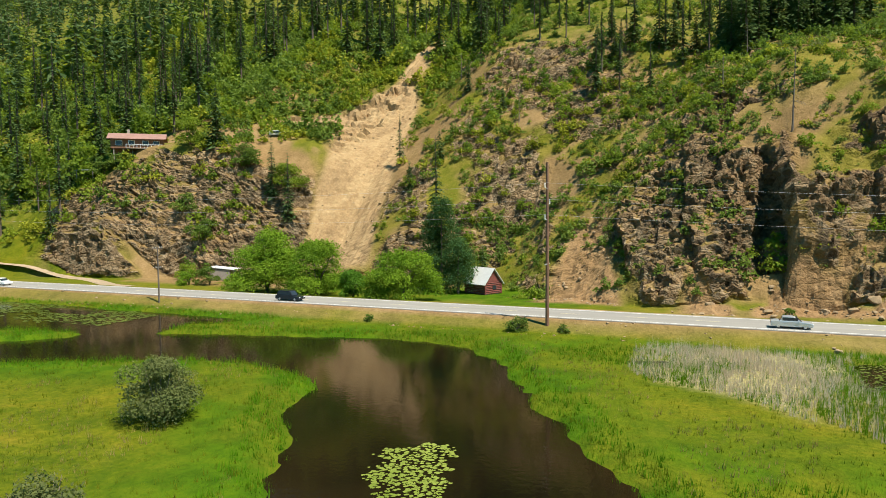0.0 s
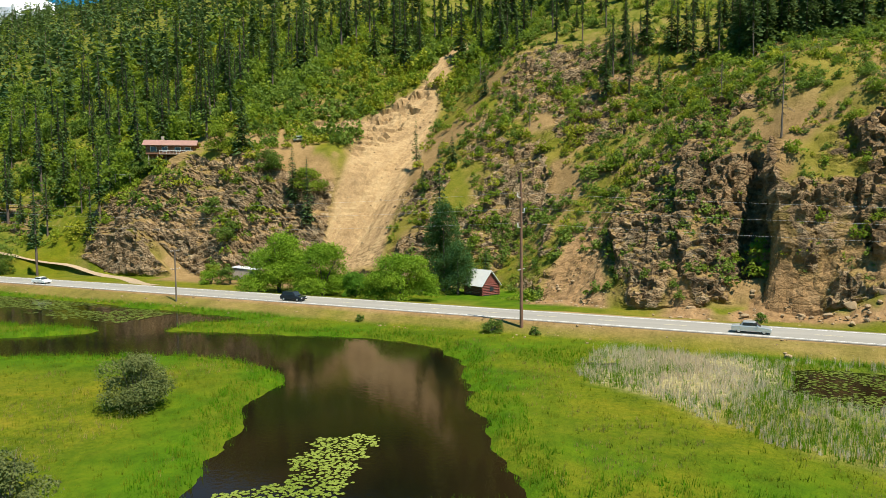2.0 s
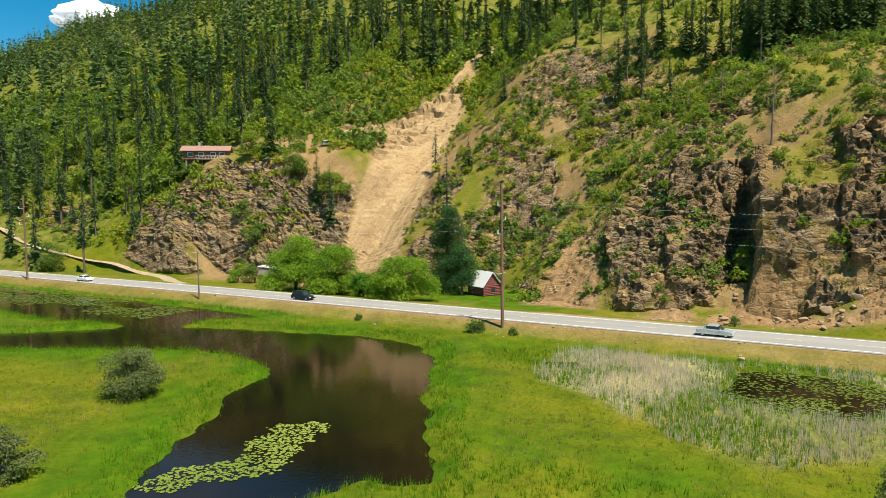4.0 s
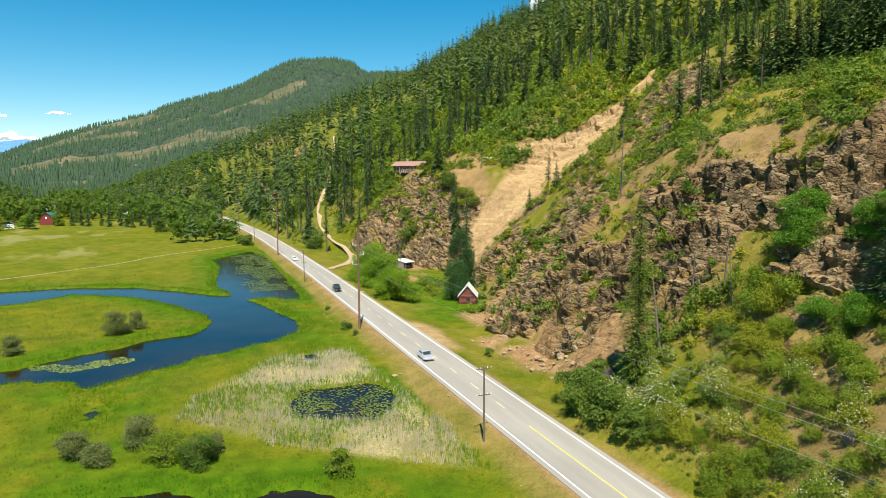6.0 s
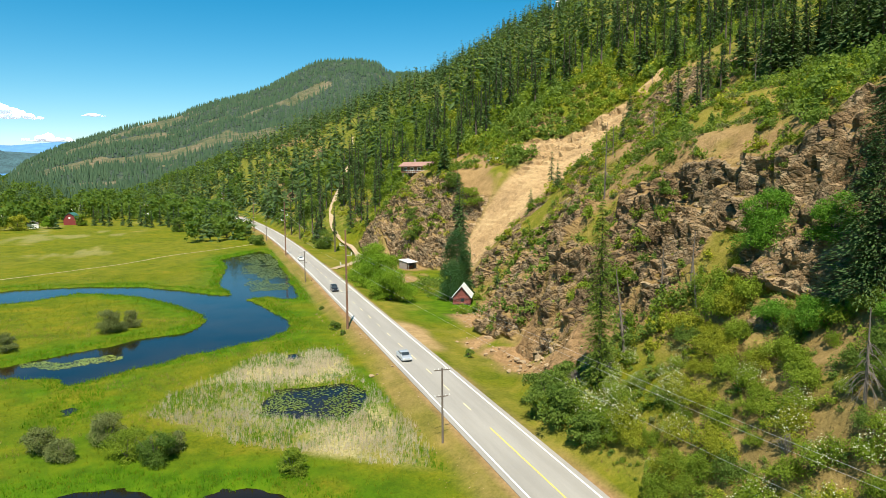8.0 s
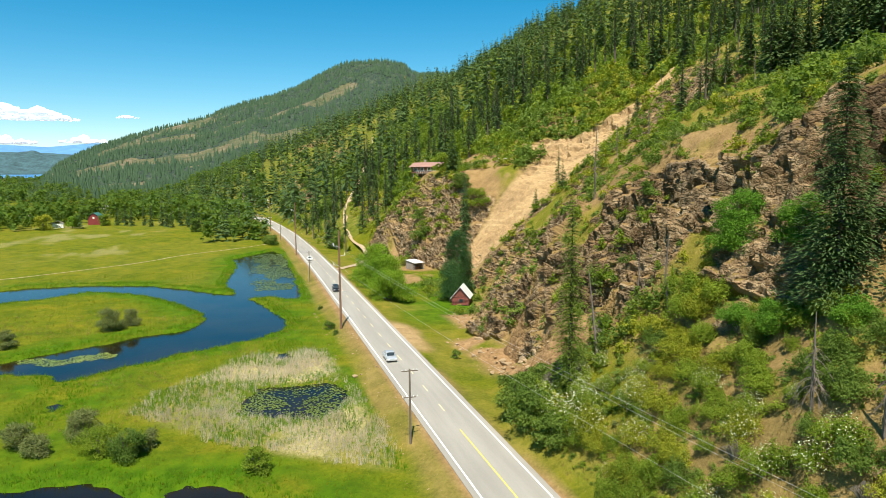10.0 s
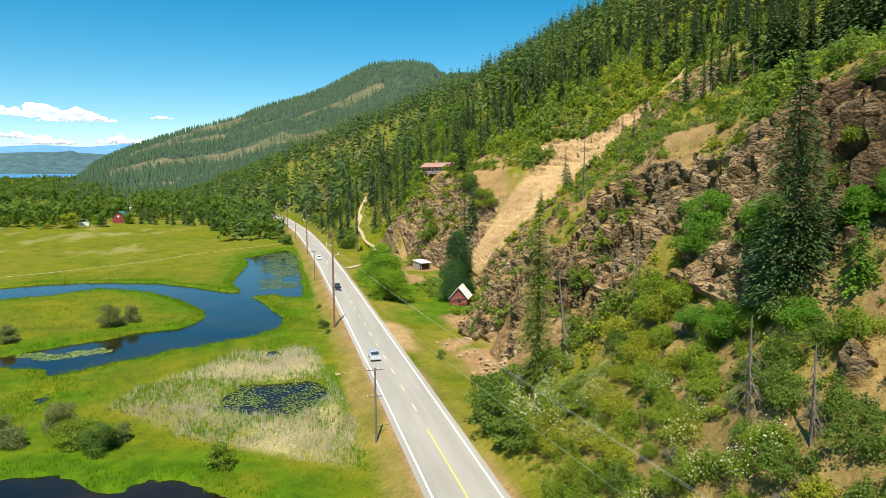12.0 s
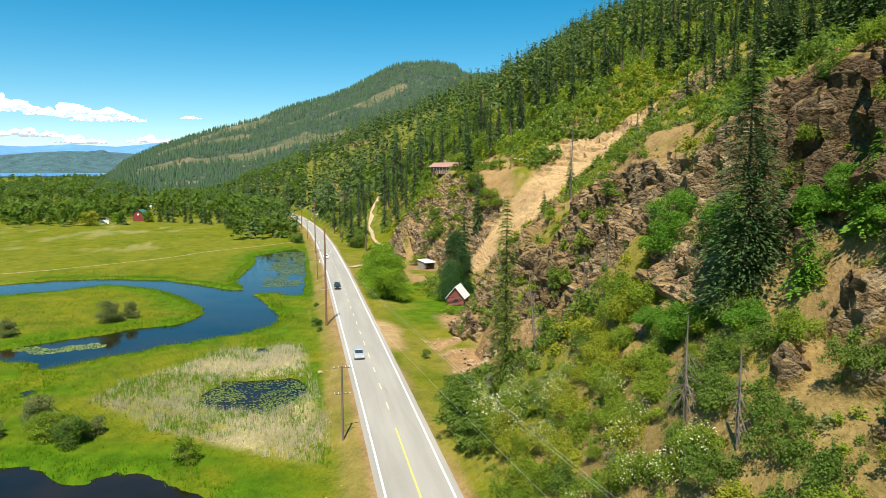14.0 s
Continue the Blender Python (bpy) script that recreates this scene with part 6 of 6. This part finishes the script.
def tall_pole(x, y, height, arms, label):
    root = thing("utility_pole", None, (x, y, ground_at(x, y)), 0, label, "utility pole", "tall poles")
    part("pole", rod((0, 0, -0.8), (0, 0, height), 0.26, 0.17, 12), M_POLE, root)
    for z, side in arms:
        arm = part("bracket", rod((0, 0.1 * side, z), (0, 1.25 * side, z + 0.12), 0.06, 0.05, 6), M_STEEL, root, "pale steel insulator bracket")
        part("insulator", joined(*[rod((0, 1.2 * side, z + 0.12 + 0.12 * k), (0, 1.2 * side, z + 0.2 + 0.12 * k), 0.11, 0.05, 8) for k in range(5)]), M_TRIM, arm)
    if height > 12:
        part("crossarm", box(0, 0, 8.1, 0.14, 2.4, 0.14, 0.02), M_STEEL, root, "pale crossarm")
    return root


ARMS = ((18.0, -1), (15.9, 1), (13.9, -1))
for x, y in ((0, 0.1), (-135.5, -0.3), (-262, -6.5), (-405, -22)):
    tall_pole(x, y, 21.4 if x > -200 else 19.0, ARMS, "tall brown wooden power pole beside the road")


LOW_ARMS = ((5.2, -1), (3.5, 1), (1.8, -1))
tall_pole(150, 19.0, 9.0, LOW_ARMS, "brown wooden power pole on the slope")


def low_pole(x, y, height):
    root = thing("utility_pole", None, (x, y, ground_at(x, y)), 0, "short weathered wooden pole with two crossarms", "utility pole", "short poles")
    part("pole", rod((0, 0, -0.6), (0, 0, height), 0.15, 0.11, 10), M_GREY_POLE, root)
    for z in (height - 0.25, height - 3.6):
        arm = part("crossarm", box(0, 0, z, 0.12, 2.1 if z > height - 1 else 1.5, 0.12, 0.015), M_GREY_POLE, root)
        for k in (-0.95, -0.45, 0.45, 0.95):
            part("insulator", rod((0, k, z + 0.06), (0, k, z + 0.22), 0.05, 0.03, 6), M_TRIM, arm)
    return root


for x, y in ((64.8, 0.2), (-68, -0.7), (-203, -3.4), (-330, -13.5)):
    low_pole(x, y, 9.6)


def wire(a, b, sag, r=0.009):
    t = np.linspace(0, 1, 25)
    p = np.outer(1 - t, a) + np.outer(t, b)
    p[:, 2] -= sag * 4 * t * (1 - t)
    return tube(p, np.full(25, r), 4)


spans = [((150, 19.0), (0, 0.1)), ((0, 0.1), (-135.5, -0.3)), ((-135.5, -0.3), (-262, -6.5)), ((-262, -6.5), (-405, -22))]
for (ax, ay), (bx2, by2) in spans:
    za, zb = ground_at(ax, ay), ground_at(bx2, by2)
    for (z, side), (z0, _) in zip(ARMS, LOW_ARMS if ax > 100 else ARMS):
        thing("power_line", mesh_of("power_line", *wire((ax, ay + 1.2 * side, za + z0 + 0.7), (bx2, by2 + 1.2 * side, zb + z + 0.7), 1.6), M_WIRE, False), label="thin pale power line strung between tall poles", category="power line", group="power lines")

# ---------------------------------------------------------------- buildings


def gable(length, width, eave, ridge, over, thick=0.12):
    """Two roof slopes over a plan along x."""
    out = []
    run, rise = width / 2 + over, (ridge - eave) * (width / 2 + over) / (width / 2)
    ang = math.atan2(rise, run)
    for s in (-1, 1):
        m = Matrix.Translation((0, s * run / 2, ridge - rise / 2 + thick / 2)) @ Matrix.Rotation(-s * ang, 4, "X")
        bm = bmesh.new()
        bmesh.ops.create_cube(bm, size=1.0, matrix=m @ Matrix.Diagonal((length + 2 * over, math.hypot(run, rise) + 0.04, thick, 1)))
        out.append(bm)
    return out


def log_cabin(x, y, turn):
    root = thing("log_cabin", None, (x, y, ground_at(x, y)), turn, "small red-brown log cabin with pale chinking and white metal roof", "cabin")
    L, W, H, R = 5.4, 4.2, 2.35, 4.85
    part("chinking", box(0, 0, H / 2, L - 0.2, W - 0.2, H), M_CHINK, root, "pale chinking between the logs")
    for k in range(7):
        z = 0.17 + k * 0.32
        for s in (-1, 1):
            part("log", rod((-L / 2 - 0.18, s * W / 2, z), (L / 2 + 0.18, s * W / 2, z), 0.145, 0.14, 8), M_LOG, root)
            part("log", rod((s * L / 2, -W / 2 - 0.18, z + 0.08), (s * L / 2, W / 2 + 0.18, z + 0.08), 0.145, 0.14, 8), M_LOG, root)
    for s in (-1, 1):
        bm = bmesh.new()
        v = [bm.verts.new((s * L / 2 + dx, yy, zz)) for dx in (-0.06, 0.06) for yy, zz in ((-W / 2, H), (W / 2, H), (0, R))]
        for f in ((0, 1, 2), (5, 4, 3), (0, 3, 4, 1), (1, 4, 5, 2), (2, 5, 3, 0)):
            bm.faces.new([v[i] for i in f])
        part("gable_wall", bm, M_LOG, root, "dark red board gable")
    for bm in gable(L, W, H, R, 0.45):
        part("roof", bm, M_ROOF_WHITE, root, "white metal roof slope")
    part("window", box(L / 2 + 0.14, 0.2, 1.3, 0.08, 0.9, 0.7), M_GLASS, root)


log_cabin(-21.8, 34.5, -26)


def shed(x, y, turn):
    root = thing("shed", None, (x, y, ground_at(x, y)), turn, "small open-fronted grey board shed with a pale flat roof", "shed")
    part("roof", box(0, 0, 2.75, 6.2, 4.4, 0.14, 0.02, Matrix.Rotation(0.10, 4, "Y")), M_ROOF_WHITE, root, "pale metal roof")
    part("back_wall", box(-2.8, 0, 1.35, 0.12, 4.0, 2.7), M_BOARD_GREY, root)
    for s in (-1, 1):
        part("side_wall", box(-0.4, s * 1.95, 1.25, 4.7, 0.12, 2.5), M_BOARD_GREY, root)
        part("post", box(2.7, s * 1.85, 1.2, 0.16, 0.16, 2.4), M_BOARD_GREY, root)
    part("workbench", box(0.4, 0, 0.45, 1.6, 2.6, 0.9, 0.04), M_BOARD, root)


shed(-88.0, 38.0, 20)


def hill_house(x, y, z, turn):
    root = thing("house", None, (x, y, z), turn, "brown board house on stilts with a rust-red metal roof", "house")
    L, W, H = 13.5, 7.0, 2.9
    part("wall", box(0, 0, 1.8 + H / 2, L, W, H), M_BOARD, root, "brown board walls")
    for bm in gable(L, W, 1.8 + H, 1.8 + H + 1.5, 0.9):
        part("roof", bm, M_ROOF_RED, root, "rust-red metal roof slope")
    part("deck", box(2.0, -W / 2 - 1.1, 1.75, L * 0.7, 2.2, 0.2), M_BOARD_GREY, root)
    part("railing", joined(box(2.0, -W / 2 - 2.15, 2.75, L * 0.7, 0.08, 0.1), *[box(2.0 + k, -W / 2 - 2.15, 2.25, 0.07, 0.07, 1.0) for k in np.linspace(-4.6, 4.6, 11)]), M_TRIM, root)
    for k in np.linspace(-6, 6, 6):
        part("stilt", box(k, -W / 2 + 0.3, 0.2, 0.25, 0.25, 3.4), M_BOARD_GREY, root)
    part("foundation", box(0, 1.6, 0.3, L - 1.6, W - 3.4, 3.0), M_BOARD, root)
    for k in (-4.6, -1.4, 2.2, 5.0):
        w = part("window", box(k, -W / 2 - 0.03, 3.3, 1.5, 0.08, 1.2), M_GLASS, root)
        part("window_frame", joined(box(k, -W / 2 - 0.06, 3.95, 1.7, 0.08, 0.1), box(k, -W / 2 - 0.06, 2.65, 1.7, 0.08, 0.1), box(k - 0.8, -W / 2 - 0.06, 3.3, 0.1, 0.08, 1.2), box(k + 0.8, -W / 2 - 0.06, 3.3, 0.1, 0.08, 1.2)), M_TRIM, w)
    part("chimney", box(-2.5, 1.0, 6.6, 0.7, 0.7, 1.8), M_BOARD_GREY, root)


hill_house(-134.5, 56.0, 32.6, 43)
root = thing("carport", None, (-147, 50, ground_at(-147, 50)), 10, "pale lean-to carport beside the house", "carport")
part("roof", box(0, 0, 2.5, 6.0, 4.5, 0.12), M_ROOF_WHITE, root)
for a in (-2.7, 2.7):
    for b in (-2.0, 2.0):
        part("post", box(a, b, 1.2, 0.15, 0.15, 2.5), M_BOARD_GREY, root)
root = thing("camper", None, (-101, 76, ground_at(-101, 76)), 15, "white camper shell parked above the slide", "camper")
part("body", box(0, 0, 0.9, 4.6, 2.0, 1.3, 0.18), M_TRIM, root)
part("window", box(0, -1.01, 1.1, 2.4, 0.04, 0.5), M_GLASS, root)


def barn(x, y, turn):
    root = thing("barn", None, (x, y, ground_at(x, y)), turn, "red board barn with a green gambrel roof", "barn")
    L, W = 13.0, 9.5
    part("wall", prism([(-W / 2, 0), (W / 2, 0), (W / 2, 4.6), (W / 2 - 1.7, 7.9), (0, 9.8), (-W / 2 + 1.7, 7.9), (-W / 2, 4.6)], L), M_BARN_RED, root, "red board walls")
    prof = [(-W / 2 - 0.5, 4.2), (-W / 2 + 1.7, 8.1), (0, 10.1), (W / 2 - 1.7, 8.1), (W / 2 + 0.5, 4.2)]
    for (x0, z0), (x1, z1) in zip(prof, prof[1:]):
        part("roof", prism([(x0, z0), (x1, z1), (x1, z1 + 0.18), (x0, z0 + 0.18)], L + 1.0), M_ROOF_GREEN, root, "green metal roof panel")
    part("barn_door", box(0, -L / 2 - 0.06, 1.7, 2.8, 0.1, 3.0), M_BARN_RED, root, "red barn door")
    part("loft_door", box(0, -L / 2 - 0.06, 6.0, 1.4, 0.1, 1.5), M_TRIM, root)


barn(-369, -120, 84)
bpy.data.objects["barn"].matrix_basis = bpy.data.objects["barn"].matrix_basis @ Matrix.Scale(0.8, 4)
for x, y, w, label in ((-345, -138, 9, "low pale farm shed beyond the meadow"), (-420, -170, 10, "pale farmhouse among the valley trees"), (-470, -78, 10, "small pale house among the trees"), (-560, -150, 11, "small pale house among the trees")):
    root = thing("farm_building", None, (x, y, ground_at(x, y)), x, label, "building", "farm buildings")
    part("wall", box(0, 0, 1.5, w, 6, 3.0), M_TRIM, root)
    for bm in gable(w, 6, 3.0, 4.6, 0.4):
        part("roof", bm, M_BOARD_GREY, root)

# ---------------------------------------------------------------- cars


def car(x, y, turn, paint, label, tall=1.45, length=4.6, wagon=False):
    root = thing("car", None, (x, y, ROAD_Z + 0.075), turn, label, "car", "cars on the road")
    h, L = length / 2, length
    part("body", prism([(-h, 0.35), (-h + 0.1, 0.28), (h - 0.1, 0.28), (h, 0.38), (h - 0.02, 0.68), (h - 0.3, 0.78), (0.9, 0.92), (-h + 0.7, 0.95), (-h, 0.88)], 1.78, 0.07), paint, root)
    back = -h + 0.15 if wagon else -h + 0.95
    part("cabin", prism([(back, 0.88), (1.05, 0.86), (0.35, tall - 0.06), (0.1, tall), (back + 0.55, tall), (back + 0.35, tall - 0.05)], 1.5, 0.05), paint, root)
    part("windscreen", prism([(0.42, tall - 0.12), (1.02, 0.93), (1.06, 0.95), (0.46, tall - 0.09)], 1.34), M_GLASS, root)
    part("rear_window", prism([(back + 0.02, 0.95), (back + 0.34, tall - 0.12), (back + 0.30, tall - 0.1), (back - 0.02, 0.97)], 1.3), M_GLASS, root)
    for s in (-1, 1):
        part("side_window", box((back + 0.9) / 2 + 0.05, s * 0.755, (tall + 0.9) / 2, (0.75 - back) * 0.8, 0.02, (tall - 0.9) * 0.68), M_GLASS, root)
        part("headlight", box(h - 0.08, s * 0.62, 0.62, 0.16, 0.36, 0.14, 0.03), M_LAMP, root)
        part("tail_light", box(-h + 0.03, s * 0.66, 0.76, 0.1, 0.28, 0.14, 0.02), M_LAMP_RED, root)
        part("mirror", box(0.75, s * 0.98, 0.98, 0.16, 0.2, 0.12, 0.03), paint, root)
        for wx_ in (-h + 0.85, h - 0.85):
            tyre = part("wheel", rod((wx_, s * 0.66, 0.32), (wx_, s * 0.88, 0.32), 0.325, 0.325, 18), M_TYRE, root)
            part("rim", rod((wx_, s * 0.80, 0.32), (wx_, s * 0.892, 0.32), 0.20, 0.19, 12), M_RIM, tyre)


car(29.0, 4.9, 0, M_SILVER, "silver saloon car driving on the road")
car(-44.5, 4.5, 0, M_BLACKCAR, "black estate car driving on the road", 1.65, 4.7, True)
car(-116.0, 3.4, 1, M_WHITECAR, "white saloon car far along the road")

# ---------------------------------------------------------------- valley trees and far woods


def valley_chance(x, y):
    edge = -16 - 0.32 * np.clip(-235 - x, 0, 400)
    n = fbm(x / 45, y / 45, 4, 161)
    rim = smooth(-228, -246, x + 0.55 * (y + 20)) * smooth(0.40, 0.52, n + 0.06)
    side = smooth(-205, -225, x) * smooth(-46, -30, y) * smooth(-9, -12, y - road_y(x))
    far = smooth(-320, -345, x) * smooth(0.44, 0.50, n)
    clear = np.hypot((x + 362) / 30, (y + 118) / 20) > 1
    farm = ~((x > -420) & (x < -240) & (y < -100) & (y > -230) & (n < 0.52))
    return np.clip(np.maximum(0.9 * side, far * 0.9), 0, 1) * clear * farm * (np.abs(y - road_y(x)) > 9)


vx, vy = sown(26000, -1100, -205, -620, -6, valley_chance, 81, 9.5)
ux, uy = sown(15000, -2700, -1000, -1700, -60, lambda x, y: valley_chance(x, y) * (np.hypot(x - HUB[0], y - HUB[1]) < 2200 + 300 * smooth(102, 99, np.degrees(np.arctan2(HUB[0] - x, y - HUB[1])))), 82, 19.0)
vx, vy = np.r_[vx, ux], np.r_[vy, uy]
leafy = vnoise(vx / 60, vy / 60, 83) + 0.3 * rng.normal(size=len(vx)) > 0.48
vh = rng.uniform(7, 19, len(vx)) * np.where(leafy, 0.85, 1.2)
VALLEY_FORMS = [conifer_form(1.0, 0.18 + 0.02 * k, 11, 4, 1, 0.06, 0.45, 0.04, 0.8, 0.36) for k in range(3)]
pieces = [scatter(VALLEY_FORMS[k], vx[~leafy][k::3], vy[~leafy][k::3], ground(vx[~leafy][k::3], vy[~leafy][k::3]) - 0.3, vh[~leafy][k::3] * 1.1) for k in range(3)]
thing("valley_conifers", mesh_of("valley_conifers", *stack(pieces), M_VALLEY_CONIFER), label="dark conifers across the valley floor", category="forest", kind="stuff")
ROUND = [crown_leaves([(0.12 * np.cos(a), 0.12 * np.sin(a), z, 0.2, 0.2) for a, z in zip(rng.uniform(0, 6.28, 6), (0.25, 0.4, 0.5, 0.62, 0.72, 0.8))], 130, 0.078, 0.8, 0.5, coarse=True) for _ in range(3)]
lx, ly, lh = vx[leafy], vy[leafy], vh[leafy]
pieces = [scatter(ROUND[k], lx[k::3], ly[k::3], ground(lx[k::3], ly[k::3]) - 0.8, lh[k::3] * 1.05) for k in range(3)]
thing("valley_woods", mesh_of("valley_woods", *stack(pieces), M_VALLEY_LEAF), label="leafy green woods across the valley floor", category="woods", kind="stuff")
for x, y, w, h, leaf in ((-277, -48, 12, 9, M_LEAF_DARK), (-325, -141, 14, 11, M_LEAF_YELLOW), (-338, -128, 10, 8, M_LEAF_WILLOW), (-190, -7.5, 8, 4.5, M_LEAF_DARK), (-197, -10, 7, 4, M_LEAF_DARK), (-352, -112, 9, 8, M_LEAF), (-380, -105, 12, 12, M_LEAF_DARK), (-232, -22, 9, 8, M_LEAF_DARK), (-244, -28, 10, 10, M_LEAF_DARK)):
    broad_tree("tree", x, y, w, h, 1600, 0.4, leaf, "leafy tree at the edge of the meadow", 16)

spots = [(-352, -104), (-348, -98), (-340, -93), (-345, -86), (-332, -80), (-338, -74), (-325, -70), (-330, -62), (-318, -66), (-316, -56), (-322, -50), (-306, -52), (-300, -44), (-308, -40), (-292, -38), (-284, -33), (-270, -31), (-262, -26), (-250, -24), (-356, -112)]
edge_fir = conifer_form(1.0, 0.19, 22, 7, 2, 0.03, 0.45, 0.03, 0.8, 0.32)
edge_trunk = trunk_form(0.97, 0.013, 0.004, 6)
edge_trunk[0][:, 2] = np.where(edge_trunk[0][:, 2] < 0, edge_trunk[0][:, 2] * 0.1, edge_trunk[0][:, 2])
planted(tree_template("conifer", edge_trunk, edge_fir, M_BARK, M_VALLEY_CONIFER, "tall dark conifer at the edge of the meadow", group="meadow conifers"), [(x, y, 11 + 7 * rng.uniform(), 1.0) for x, y in spots])

# trees on the far hill
r9 = np.random.default_rng(92)
n9 = 17000
ai, fi = r9.uniform(69, 107, n9), r9.uniform(0.02, 1.0, n9) ** 0.8
az9 = np.radians(ai)
top9 = np.interp(ai, FAR_AZ, FAR_TOP)
rr9 = 900 + 1400 * fi
hx, hy = HUB[0] - np.sin(az9) * rr9, HUB[1] + np.cos(az9) * rr9
rough9 = 1 + 0.09 * (fbm(hx / 2300 * 14, hy / 2300 * 14, 5, 7) - 0.5) * 2 * smooth(0, 0.4, fi) * smooth(1.0, 0.75, fi) * 2
hz = 1.0 + (top9 * 2300 + 34) * smooth(-0.02, 1.05, fi) * rough9
wood9 = far_woods(hx, hy) + 0.06 > r9.uniform(size=n9)
ring = [(0.17 * np.cos(a) * s, 0.17 * np.sin(a) * s, 0.08 + 0.06 * s) for a, s in zip(np.arange(5) * 1.257, (1.0, 0.7, 1.1, 0.8, 1.0))]
cone = (np.array(ring + [(0.01, 0, 1.0)] + [(0.65 * b, 0.65 * a, 0.38 + 0.1 * c) for a, b, c in ring] + [(0, 0.01, 1.02)]), np.array([(k, (k + 1) % 5, 5) for k in range(5)] + [(6 + k, 6 + (k + 1) % 5, 11) for k in range(5)]))
thing("far_forest", mesh_of("far_forest", *scatter(cone, hx[wood9], hy[wood9], hz[wood9] - 1, r9.uniform(8, 17, wood9.sum())), M_FARCONIFER), label="distant conifers on the far hill, tinted with haze", category="forest", kind="stuff")

# ---------------------------------------------------------------- clouds low over the valley


def cloud(az, el, wide, tall, dist, seed):
    r = np.random.default_rng(seed)
    bm = bmesh.new()
    for k in range(34):
        q = r.uniform(-1, 1)
        s = tall * (1 - 0.75 * abs(q)) * r.uniform(0.22, 0.62)
        m = Matrix.Translation((q * wide, r.uniform(-0.3, 0.3) * tall, tall * (1 - 0.7 * abs(q)) * r.uniform(0.0, 0.75) ** 1.3)) @ Matrix.Diagonal((s * 1.35, s, s * 0.75, 1))
        bmesh.ops.create_icosphere(bm, subdivisions=2, radius=1.0, matrix=m)
    for v in bm.verts:
        v.co += Vector(noise.noise_vector(v.co / (tall * 0.40))) * tall * 0.16 + Vector(noise.noise_vector(v.co / (tall * 0.13))) * tall * 0.07
        if v.co.z < 0:
            v.co.z *= 0.4
    for f in bm.faces:
        f.smooth = True
    me = bpy.data.meshes.new("cloud")
    bm.to_mesh(me)
    bm.free()
    me.materials.append(M_CLOUD)
    a, e = radians(az), radians(el)
    at = (HUB[0] - math.sin(a) * dist, HUB[1] + math.cos(a) * dist, dist * math.tan(e) + 34)
    thing("cloud", me, at, az, "white fair-weather cloud low over the valley", "cloud", "clouds", "structure")


for az, el, wide, tall, seed in ((104.5, 4.3, 420, 130, 1), (101.6, 2.7, 260, 90, 2), (107, 4.6, 430, 150, 3), (106.5, 2.6, 300, 90, 4), (111, 4.8, 400, 150, 5), (109.5, 3.0, 420, 100, 6), (113.5, 5.6, 380, 170, 7), (98.6, 4.6, 130, 40, 8), (114, 3.0, 400, 110, 9), (59.3, 13.2, 450, 330, 10)):
    cloud(az, el - 0.3, wide * 1.15, tall * 1.25, 10500, seed)

# ---------------------------------------------------------------- everything at the model's scale
for ob in list(scene.objects):
    if ob.parent is None and ob.type in {"MESH", "EMPTY"}:
        ob.matrix_basis = Matrix.Scale(S, 4) @ ob.matrix_basis
